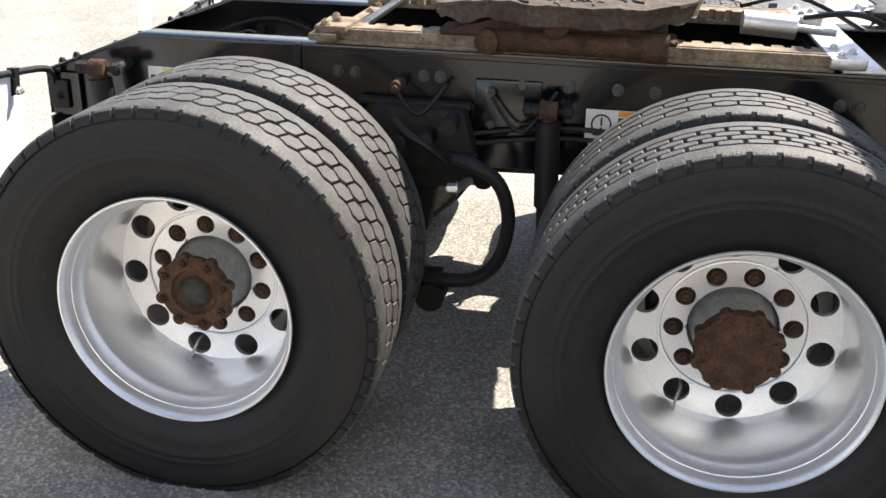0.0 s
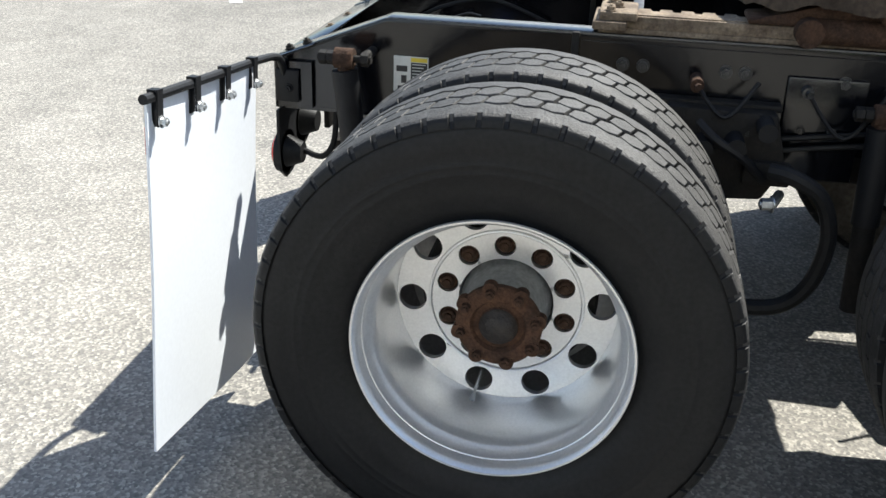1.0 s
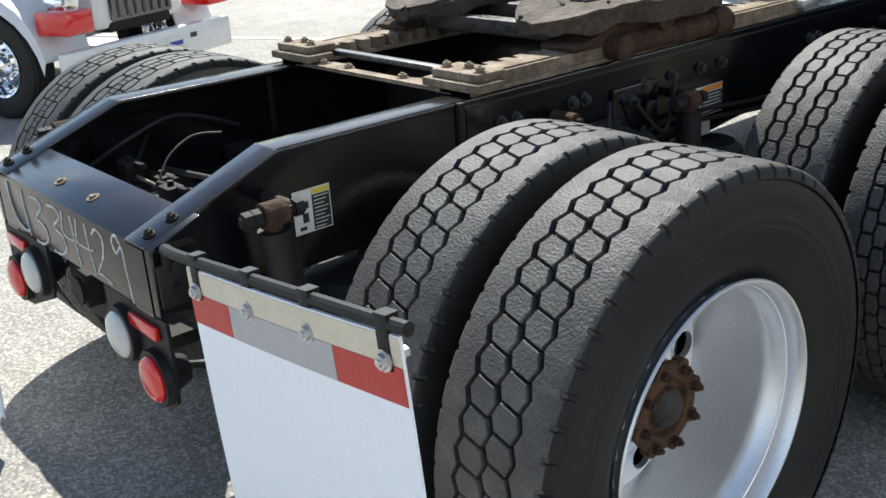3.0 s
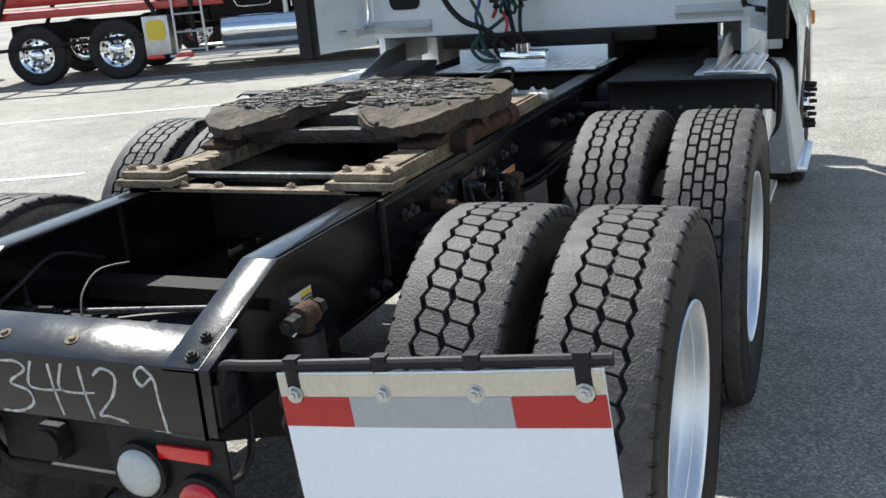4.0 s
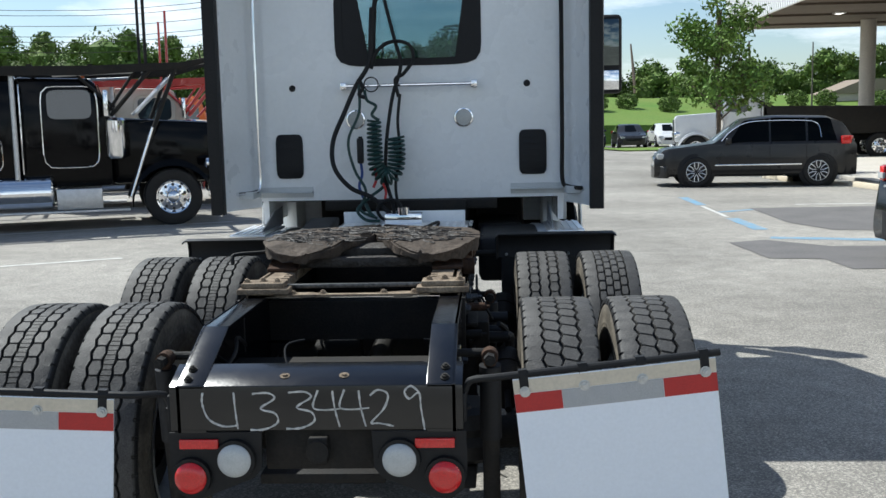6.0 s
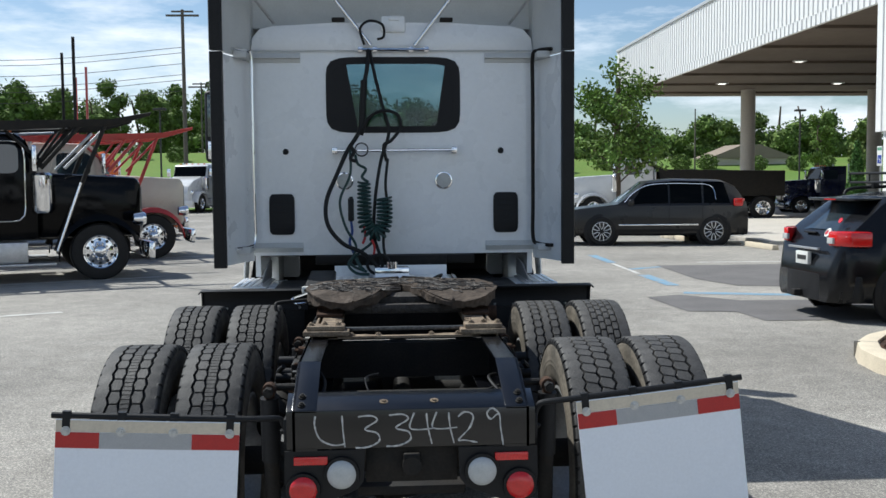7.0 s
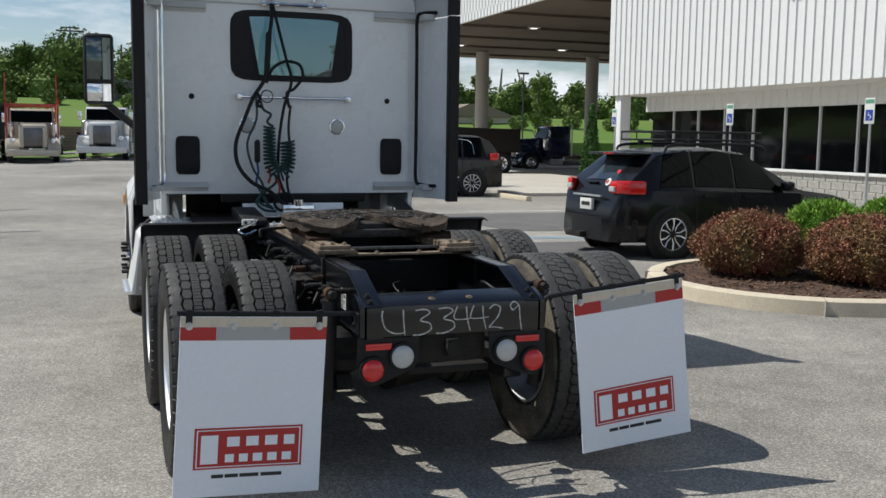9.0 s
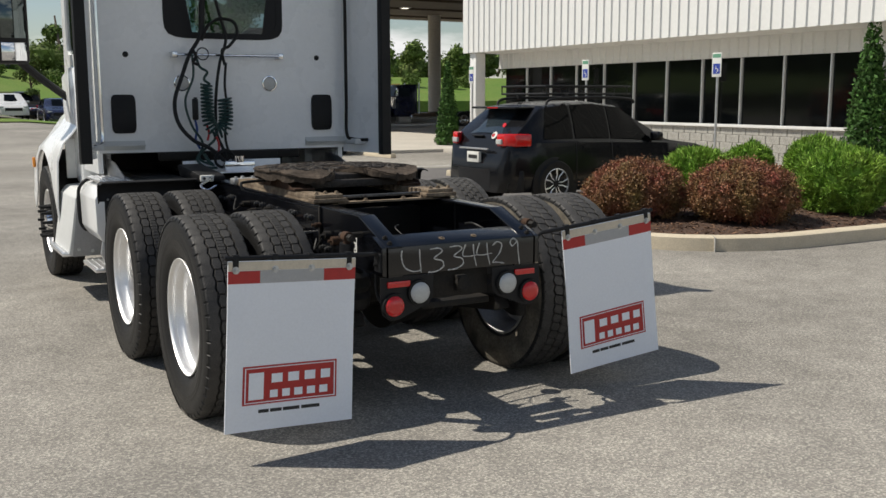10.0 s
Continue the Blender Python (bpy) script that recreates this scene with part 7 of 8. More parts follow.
def car_wheel_meshes(r=0.34, spokes=5, key="car"):
    tyre = make_mesh("tyre", lathe(B(), [(-0.10, r * 0.66), (-0.115, r * 0.8), (-0.11, r * 0.94), (-0.085, r), (0.085, r), (0.11, r * 0.94), (0.115, r * 0.8), (0.10, r * 0.66)], 40, True), "rubber")
    bm = lathe(B(), [(0.10, r * 0.67), (0.104, r * 0.64), (0.06, r * 0.60), (-0.06, r * 0.6)], 40)
    lathe(bm, [(0.075, 0.0), (0.075, r * 0.12), (0.06, r * 0.16)], 20)
    for k in range(spokes):
        q = 2 * math.pi * k / spokes
        at = lambda f, g, x: (x, r * f * math.cos(q + g), r * f * math.sin(q + g))
        for sgn in (-1, 1):            # forked spoke: two thin ribs that part towards the rim
            cyl(bm, at(0.12, 0.55 * sgn, 0.072), at(0.36, 0.20 * sgn, 0.082), 0.010, n=6)
            cyl(bm, at(0.36, 0.20 * sgn, 0.082), at(0.63, 0.30 * sgn, 0.090), 0.010, 0.014, n=6)
    rim = make_mesh("rim", bm, "alu")
    disc = make_mesh("brake_disc", lathe(B(), [(0.045, 0.0), (0.05, r * 0.3), (0.05, r * 0.6)], 24), "ink")
    return tyre, rim, disc


CARW = {5: car_wheel_meshes(0.345, 5), 6: car_wheel_meshes(0.375, 6)}


def car(name, label, x, y, yaw, L, Wd, H, shape, paint, spokes=5, near=False, group=""):
    sh = CAR_SHAPES[shape]
    z = rise(x, y)
    ob = thing(name, label, "car", pose(x, y, z, 0, 0, yaw), group)
    nt = 44 if near else 26
    bm = B()
    rows = []
    for i in range(nt + 1):
        t = i / nt
        half = [car_point(sh, L, Wd, H, t, u) for u in range(SECT)]
        rows.append([bm.verts.new((p.x, -p.y, p.z)) for p in half[:-1]] + [bm.verts.new(half[-1])] + [bm.verts.new(p) for p in half[:-1][::-1]])
    for a, b in zip(rows, rows[1:]):
        for k in range(len(a) - 1):
            bm.faces.new((a[k], a[k + 1], b[k + 1], b[k]))
        bm.faces.new((a[-1], a[0], b[0], b[-1]))
    bm.faces.new(rows[0]), bm.faces.new(rows[-1][::-1])
    body = part("body", bm, paint, ob, angle=40)

    def panel(nm, t0, t1, u0, u1, material, sides=(1, -1), mirror=False, inset=0.0, out=0.007, parent=body, label="", taper0=0.0, taper1=0.0):
        for s in sides:
            bm = B()
            n1, n2 = 8, max(2, int((u1 - u0) * 2))
            grid = []
            for j in range(n2 + 1):
                u = u0 + (u1 - u0) * j / n2
                f = j / n2
                a, b = t0 + taper0 * f, t1 - taper1 * f
                row = []
                for i in range(n1 + 1):
                    p = car_point(sh, L, Wd, H, a + (b - a) * i / n1, u, out)
                    row.append((p.x, p.y * s, p.z))
                grid.append(row)
            sheet(bm, grid, 0.004, flip=s > 0)
            part(nm, bm, material, parent, label)

    s0, s1 = sh["side"]
    cuts = [s0 + 0.02, s0 + (s1 - s0) * 0.30, s0 + (s1 - s0) * 0.62, s1]
    panel("side_window", cuts[0], cuts[1] - 0.008, 5.15, 7.0, "carglass", taper0=0.03)
    panel("side_window", cuts[1] + 0.004, cuts[2] - 0.006, 5.15, 7.0, "carglass")
    panel("side_window", cuts[2] + 0.004, cuts[3], 5.15, 7.0, "carglass", taper1=0.075)
    r0, r1 = sh["rear"]
    f0, f1 = sh["front"]
    for nm, a, b in (("rear_window", r0, r1), ("windshield", f0, f1)):
        bm = B()
        grid = []
        for i in range(7):
            t = a + (b - a) * i / 6
            row = []
            for k in range(13):
                v = (k / 6 - 1) * 0.90
                p = car_point(sh, L, Wd, H, t, 10)
                q = car_point(sh, L, Wd, H, t, 8)
                row.append((p.x, v * q.y, p.z - 0.055 * v * v + 0.009 + 0.0))
            grid.append(row)
        sheet(bm, grid, 0.004)
        part(nm, bm, "skyglass" if near else "carglass", body)
    # cladding, bumpers and lamps
    panel("sill_cladding", 0.02, 0.98, 0.05, 1.5, "black", out=0.008)
    for nm, x0, z0, z1 in (("rear_bumper", -L / 2 - 0.03, H * 0.16, H * 0.36), ("front_bumper", L / 2 - 0.10, H * 0.13, H * 0.30)):
        d = 1 if x0 < 0 else -1      # rounded towards its corners
        arc = [(x0 + (0 if d > 0 else 0.14) + d * 0.30 * abs(f) ** 3.2, f * Wd * 0.475) for f in np.linspace(-1, 1, 15)]
        bm = prism(B(), arc + [(x0 + (0.4 if d > 0 else -0.26), Wd * 0.45), (x0 + (0.4 if d > 0 else -0.26), -Wd * 0.45)], "z", z0, z1, 0.025)
        part(nm, bm, "black" if nm == "rear_bumper" and near else paint, ob)
    for s in (1, -1):
        wl = Wd / 2
        lampb = prism(B(), [(-L / 2 + 0.045, s * wl * 0.56), (-L / 2 + 0.07, s * wl * 0.74), (-L / 2 + 0.17, s * wl * 0.90), (-L / 2 + 0.40, s * (wl - 0.008)), (-L / 2 + 0.40, s * wl * 0.9), (-L / 2 + 0.14, s * wl * 0.60)], "z", H * 0.58, H * 0.695, 0.022)
        lampb = part("tail_lamp", lampb, "redlens", ob, "red wrap-round tail lamp")
        part("reverse_lens", box(B(), (-L / 2 + 0.035, min(s * wl * 0.56, s * wl * 0.70), H * 0.60), (-L / 2 + 0.07, max(s * wl * 0.56, s * wl * 0.70), H * 0.645), 0.004), "whitelens", lampb)
        part("headlamp", box(B(), (L / 2 - 0.42, s * Wd * 0.36 - 0.13, H * 0.40), (L / 2 - 0.06, s * Wd * 0.36 + 0.13, H * 0.48), 0.035, 3), "whitelens", ob)
        part("door_mirror", box(B(), (L * 0.12, s * Wd * 0.53 - 0.10, H * 0.60), (L * 0.12 + 0.13, s * Wd * 0.53 + 0.10, H * 0.69), 0.04, 3), paint, ob)
        for t in sh["wheels"]:
            w = Wd / 2 * interp(t, sh["wide"])
            r = 0.345 if spokes == 5 else 0.375
            xx = (t - 0.5) * L
            well = lathe(B(), [(0.012, 0.0), (0.012, r * 1.13), (0.0, r * 1.22), (-0.06, r * 1.22)], 36)
            part("wheel_arch", well, "black", ob, "", pose(xx, s * (w - 0.015), r, 0, 0, 90 * s))
            tyre = place("wheel", CARW[spokes][0], ob, "", pose(xx, s * (w - 0.085), r, 0, 0, 90 * s))
            place("rim", CARW[spokes][1], tyre), place("brake_disc", CARW[spokes][2], tyre)
    part("grille", box(B(), (L / 2 - 0.06, -Wd * 0.26, H * 0.28), (L / 2 + 0.01, Wd * 0.26, H * 0.42), 0.02), "chrome" if shape == "suv" else "black", ob)
    part("number_plate", box(B(), (-L / 2 - 0.02, -0.15, H * 0.42), (-L / 2 + 0.03, 0.15, H * 0.52), 0.004), "sticker", ob)
    if near:
        part("print_bar", box(B(), (-L / 2 - 0.0225, -0.11, H * 0.455), (-L / 2 - 0.0195, 0.11, H * 0.49)), "ink", ob)
        for a, b in ((cuts[2] - 0.001, cuts[2]), (cuts[1] - 0.001, cuts[1])):
            panel("door_gap", a, b + 0.002, 1.6, 5.0, "black", out=0.003)
        for t in (cuts[1] + 0.03, cuts[2] + 0.03):
            panel("door_handle", t, t + 0.045, 3.55, 3.75, paint, out=0.02)
    return ob


SUB_X, SUB_Y, SUB_YAW = 7.36, 8.58, 4
subaru = car("hatchback_car", "dark grey compact crossover with a black roof basket, parked", SUB_X, SUB_Y, SUB_YAW, 4.45, 1.78, 1.56, "hatch", "greypaint", 5, True)
# roof rails and basket
for s in (1, -1):
    part("roof_rail", tube(B(), [(-1.35, s * 0.60, 1.50), (-1.2, s * 0.60, 1.58), (-0.3, s * 0.60, 1.60), (0.3, s * 0.60, 1.58), (0.42, s * 0.60, 1.52)], 0.022, 8), "black", subaru)
basket = thing("roof_basket", "black steel roof basket on the parked crossover", "roof rack", pose(SUB_X, SUB_Y, 0, 0, 0, SUB_YAW))
for z, r in ((1.655, 0.015), (1.77, 0.015)):
    loop = [(-1.3, -0.55, z), (0.2, -0.55, z), (0.45, -0.48, z), (0.45, 0.48, z), (0.2, 0.55, z), (-1.3, 0.55, z), (-1.3, -0.55, z)]
    part("basket_rail", tube(B(), loop, r, 8, 1), "black", basket)
for k in range(7):
    xx = -1.3 + k * 0.27
    part("basket_bar", tube(B(), [(xx, -0.55, 1.77), (xx, -0.55, 1.655), (xx, 0.55, 1.655), (xx, 0.55, 1.77)], 0.011, 6, 1), "black", basket)
for xx in (-0.95, 0.0):
    for s in (1, -1):
        part("basket_foot", box(B(), (xx - 0.035, s * 0.55 - 0.035, 1.575), (xx + 0.035, s * 0.55 + 0.035, 1.655), 0.006), "black", basket)
part("rear_spoiler", box(B(), (-1.88, -0.56, 1.435), (-1.50, 0.56, 1.47), 0.015), "greypaint", subaru)
part("brake_lamp", box(B(), (-1.886, -0.13, 1.445), (-1.878, 0.13, 1.457)), "redlens", subaru)
for s in (1, -1):
    part("bumper_corner", box(B(), (-2.165, s * 0.60 - 0.09, 0.34), (-2.02, s * 0.60 + 0.09, 0.47), 0.02), "dirtyblack", subaru)
    part("rear_reflector", box(B(), (-2.172, s * 0.60 - 0.06, 0.36), (-2.155, s * 0.60 + 0.06, 0.41), 0.004), "redlens", subaru)
part("tailgate_strip", box(B(), (-2.24, -0.36, 0.845), (-2.19, 0.36, 0.87), 0.004), "aludull", subaru)
part("rear_wiper", box(B(), (-2.08, -0.02, 1.03), (-2.04, 0.26, 1.05), 0.005), "black", subaru)
part("tow_hitch", box(B(), (-2.36, -0.05, 0.26), (-2.1, 0.05, 0.34), 0.01), "dirtyblack", subaru)
for yy, zz, k in ((-0.42, 1.20, "redlens"), (-0.30, 1.05, "sticker"), (-0.28, 1.05, "redlens")):
    part("round_sticker", cyl(B(), (-2.09 + (zz - 1.0) * 0.62, yy, zz), (-2.10 + (zz - 1.0) * 0.62, yy, zz + 0.006), 0.06 if k == "sticker" else 0.035, n=18), k, subaru)
suv = car("suv_car", "dark charcoal three-row SUV with chrome window trim, parked", 7.12, 22.66, 174, 4.82, 1.95, 1.74, "suv", "charcoal", 6, True)
part("chrome_strip", box(B(), (-1.1, 0.965, 0.52), (0.95, 0.985, 0.555), 0.005), "chrome", suv)
part("chrome_strip", tube(B(), [(-1.55, 0.92, 1.18), (-1.45, 0.80, 1.53), (-0.9, 0.78, 1.60), (0.1, 0.79, 1.58), (0.55, 0.86, 1.38), (0.80, 0.92, 1.12)], 0.012, 6), "chrome", suv)
ROW = ((4.1, "sedan", "whitepaint", "white"), (6.8, "sedan", "bluepaint", "dark blue"), (9.3, "sedan", "charcoal", "grey"), (11.7, "sedan", "whitepaint", "white"), (1.4, "hatch", "charcoal", "grey"), (-1.2, "suv", "greypaint", "dark grey"), (-4.0, "suv", "whitepaint", "white"), (-19.0, "sedan", "whitepaint", "white"), (-22.0, "suv", "greypaint", "dark"), (14.4, "suv", "charcoal", "dark"))
for k, (x, shp, pt, word) in enumerate(ROW):
    car("parked_car", word + " car parked in the row along the grass", x, 60.5 + 0.5 * (k % 2), -90, 4.6, 1.82, 1.48 if shp != "suv" else 1.75, shp, pt, 5, group="cars in the far row")
car("parked_car", "dark car parked behind the front row", 5.7, 66.5, -90, 4.6, 1.85, 1.75, "suv", "charcoal", 5, group="cars in the far row")


TRUCKW = {
    "tyre": make_mesh("tyre", lathe(B(), [(-0.12, 0.30), (-0.14, 0.40), (-0.13, 0.48), (-0.10, 0.51), (0.10, 0.51), (0.13, 0.48), (0.14, 0.40), (0.12, 0.30)], 40, True), "rubber"),
}
bm = lathe(B(), [(0.13, 0.30), (0.12, 0.28), (0.05, 0.26), (0.02, 0.25), (0.03, 0.17), (0.05, 0.12), (0.12, 0.10), (0.15, 0.05), (0.15, 0.0)], 40)
for k in range(10):
    q = 2 * math.pi * k / 10
    cyl(bm, (0.03, 0.145 * math.cos(q), 0.145 * math.sin(q)), (0.085, 0.145 * math.cos(q), 0.145 * math.sin(q)), 0.022, 0.018, n=8)
TRUCKW["rim"] = make_mesh("rim", bm, "chrome")
TRUCKW["hole"] = make_mesh("hand_hole", cyl(B(), (0.026, 0.215, 0), (0.031, 0.215, 0), 0.028, n=12), "ink")


def truck_wheel(parent, x, y, s):
    w = place("wheel", TRUCKW["tyre"], parent, "", pose(x, y, 0.51, 0, 0, 90 * s))
    rim = place("rim", TRUCKW["rim"], w, "chrome wheel")
    for k in range(10):
        place("hand_hole", TRUCKW["hole"], w, "", pose(0, 0, 0, 18 + 36 * k, 0, 0))


def conventional(name, label, x, y, yaw, paint, fender, sleeper=2.0, body=None, group="", aero=False, painted=False):
    """A conventional truck. Its front axle is the origin and it heads along +x."""
    ob = thing(name, label, "truck", pose(x, y, rise(x, y), 0, 0, yaw), group)
    hood = [(0.80, 0.75), (0.82, 1.70), (0.74, 1.84), (-1.0, 1.94), (-1.0, 0.75)]
    if aero:
        hood = [(1.15, 0.5), (1.15, 1.05), (0.95, 1.45), (0.3, 1.75), (-0.8, 1.98), (-0.8, 0.6)]
    part("hood", prism(B(), hood, "y", -0.62 if not aero else -0.85, 0.62 if not aero else 0.85, 0.07), paint, ob)
    part("cab", prism(B(), [(-1.0, 0.75), (-1.0, 1.95), (-1.22, 2.55), (-1.35, 2.62), (-2.5, 2.64), (-2.5, 0.75)], "y", -0.98, 0.98, 0.05), paint, ob)
    if sleeper:
        part("sleeper", prism(B(), [(-2.52, 0.85), (-2.52, 2.66), (-2.6, 2.72), (-2.5 - sleeper, 2.72), (-2.5 - sleeper, 0.85)], "y", -1.03, 1.03, 0.05), paint, ob)
    ws = [(-1.03, 1.96), (-1.235, 2.52), (-1.25, 2.52), (-1.045, 1.96)]
    part("windshield", prism(B(), [(p + 0.06, q) for p, q in ws], "y", -0.93, 0.93), "carglass", ob)
    for s in (1, -1):
        part("door_window", prism(B(), rounded(-1.66, 2.17, 0.36, 0.25, 6), "y", s * 0.981, s * 0.99), "skyglass", ob)
        part("door_trim", tube(B(), [(p, s * 0.985, q) for p, q in rounded(-1.66, 1.78, 0.46, 0.70, 7, 40) + rounded(-1.66, 1.78, 0.46, 0.70, 7, 40)[:1]], 0.012, 6, 1), "chrome" if paint == "blackpaint" else paint, ob)
        rows = [[(0.71 * math.cos(q), s * yy, 0.47 + 0.71 * math.sin(q)) for yy in (0.62, 0.9, 1.12, 1.19, 1.21)] for q in [radians(8 + 172 * k / 12) for k in range(13)]]
        for r in rows:
            r[4] = (r[4][0], r[4][1] + s * 0.02, r[4][2] - 0.11)
        part("front_fender", sheet(B(), rows, 0.02, flip=s > 0), fender, ob)
        truck_wheel(ob, 0.0, s * 1.03, s)
        truck_wheel(ob, -5.5, s * 1.08, s), truck_wheel(ob, -6.9, s * 1.08, s)
        part("headlamp", lathe(B(), [(0.14, 0.0), (0.12, 0.10), (0.06, 0.13), (-0.1, 0.10)], 24), "chrome", ob, "", pose(0.72, s * 0.90, 1.08))
        part("door_mirror", box(B(), (-1.1, s * 1.25 - 0.1, 1.95), (-1.02, s * 1.25 + 0.1, 2.4), 0.02), "chrome", ob)
        part("fuel_tank", lathe(B(), [(-0.85, 0.0), (-0.85, 0.27), (-0.82, 0.30), (0.82, 0.30), (0.85, 0.27), (0.85, 0.0)], 32), "chrome", ob, "", pose(-2.85, s * 0.92, 0.66))
        part("tool_box", box(B(), (-1.95, min(s * 0.75, s * 1.2), 0.36), (-1.2, max(s * 0.75, s * 1.2), 0.72), 0.02), "aludull", ob)
        part("step", box(B(), (-4.6, min(s * 0.8, s * 1.24), 0.30), (-0.75, max(s * 0.8, s * 1.24), 0.345), 0.01), "aludull", ob)
        part("air_cleaner", lathe(B(), [(-0.36, 0.0), (-0.36, 0.15), (-0.31, 0.175), (0.30, 0.175), (0.35, 0.13), (0.36, 0.0)], 28), "chrome", ob, "", pose(-0.92, s * 0.98, 1.58, 0, -90, 0))
        part("exhaust_pipe", cyl(B(), (-2.55, s * 1.08, 0.9), (-2.55, s * 1.08, 2.75), 0.045, n=14), "aludull", ob)
    part("grille", box(B(), (0.80 if not aero else 1.13, -0.42, 0.82), (0.86 if not aero else 1.2, 0.42, 1.68 if not aero else 1.30), 0.03), "grille", ob)
    part("bumper", box(B(), (0.84, -1.18, 0.34), (0.96, 1.18, 0.66), 0.04) if not aero else box(B(), (1.05, -1.18, 0.34), (1.3, 1.18, 0.66), 0.06), "chrome" if not (aero or painted) else paint, ob)
    part("chassis", box(B(), (-7.6, -0.43, 0.72), (0.8, 0.43, 1.0), 0.02), "dirtyblack", ob)
    for yy in (-0.7, -0.35, 0.0, 0.35, 0.7):
        part("roof_light", box(B(), (-1.45, yy - 0.05, 2.63), (-1.38, yy + 0.05, 2.685), 0.01), "orangepaint", ob)
    if body == "tall dump":
        part("dump_body", prism(B(), [(-2.8, 1.1), (-2.7, 2.78), (-1.7, 2.86), (-1.7, 3.06), (-2.8, 3.10), (-7.8, 2.7), (-7.8, 1.1)], "y", -1.15, 1.15, 0.03), "dirtyblack", ob)
    if body == "dump":
        part("dump_body", prism(B(), [(-2.8, 1.0), (-2.72, 2.04), (-2.0, 2.52), (-2.06, 2.60), (-2.95, 2.10), (-7.8, 2.04), (-7.8, 1.0)], "y", -1.15, 1.15, 0.03), "dirtyblack", ob)
    return ob


def hauler_rack(ob, colour, length, mast):
    """Upper deck of a car hauler over cab and bed, with braces."""
    for s in (1, -1):
        part("deck_rail", prism(B(), [(0.95, 3.02), (0.93, 2.95), (0.3, 2.76), (-1.4, 2.66), (-length, 2.64), (-length, 2.80), (-1.4, 2.82), (0.25, 2.88)], "y", s * 1.12, s * 1.2, 0.01), colour, ob)
        for a, b in (((-0.75, 0.55), (0.15, 2.8)), ((-0.95, 2.0), (-0.25, 2.8)), ((-4.15, 0.4), (-4.15, 2.8)), ((-4.7, 0.9), (-5.6, 2.8)), ((-7.6, 0.9), (-6.6, 2.8))):
            part("brace", cyl(B(), (a[0], s * 1.16, a[1]), (b[0], s * 1.16, b[1]), 0.040, n=10), colour if a[0] < -4 else "dirtyblack" if colour != "redpaint" else colour, ob)
        for a, b in (((-1.05, 2.0), (-0.55, 2.72)), ((-0.55, 2.72), (-1.9, 2.66)), ((-1.5, 2.66), (-0.85, 2.05)), ((0.15, 2.72), (-0.55, 2.0))):
            part("brace", cyl(B(), (a[0], s * 1.05, a[1]), (b[0], s * 1.05, b[1]), 0.028, n=8), "aludull" if colour != "redpaint" and a[0] > -0.6 else colour, ob)
        part("hydraulic_rod", cyl(B(), (-0.72, s * 1.20, 0.55), (-0.30, s * 1.20, 1.75), 0.026, n=12), "chrome", ob)
        bm = B()
        part("mast", cyl(bm, (-0.05 - mast, s * 1.16, 2.85), (-0.05 - mast, s * 1.16, 4.3), 0.028, n=8), colour, ob)
    for k in range(9):
        xx = -0.3 - k * (length - 0.6) / 8
        part("deck_crossbar", box(B(), (xx - 0.04, -1.15, 2.80), (xx + 0.04, 1.15, 2.85)), colour, ob)


black = conventional("car_hauler_truck", "black long-nose car hauler truck with chrome tank and upper deck", -5.57, 15.56, 22, "blackpaint", "blackpaint", 2.3, group="car haulers")
hauler_rack(black, "dirtyblack", 8.4, 0.3)
s = -1
part("sleeper_hatch", tube(B(), [(p, s * 1.04, q) for p, q in rounded(-3.1, 1.35, 0.33, 0.30, 6, 24) + rounded(-3.1, 1.35, 0.33, 0.30, 6, 24)[:1]], 0.012, 6, 1), "chrome", black)
part("sleeper_vent", box(B(), (-3.05, -1.05, 2.05), (-2.9, -1.03, 2.32), 0.01), "chrome", black)
part("grab_handle", tube(B(), [(-2.45, -1.03, 1.05), (-2.45, -1.06, 1.1), (-2.45, -1.06, 2.4), (-2.45, -1.02, 2.45)], 0.014, 8, 2), "chrome", black)
bm = B()
for xx in (-4.45, -3.95):
    tube(bm, [(xx, -1.25, 0.36), (xx, -1.25, 3.0)], 0.022, 8, 1)
for k in range(9):
    tube(bm, [(-4.45, -1.25, 0.42 + k * 0.3), (-3.95, -1.25, 0.42 + k * 0.3)], 0.017, 8, 1)
part("ladder", bm, "aludull", black, "aluminium ladder")
part("marker_box", box(B(), (-5.0, -1.25, 0.36), (-4.55, -0.9, 1.02), 0.02), "aludull", black)
part("yellow_panel", prism(B(), rounded(-4.78, 0.78, 0.17, 0.17, 4, 24), "y", -1.258, -1.252), "yellow", black, "round yellow panel")
for x0, x1 in ((-5.0, -4.7), (-4.5, -4.2)):
    part("red_marker", box(B(), (x0, -1.256, 0.30), (x1, -1.20, 0.37), 0.005), "redlens", black)
part("side_bar", cyl(B(), (-7.8, -1.24, 0.62), (-5.0, -1.24, 0.72), 0.03, n=8), "dirtyblack", black)
part("red_deck", box(box(B(), (-8.2, -1.1, 1.12), (-3.6, 1.1, 1.26), 0.02), (-8.2, 0.6, 1.3), (-4.0, 0.9, 1.5), 0.02), "redpaint", black)
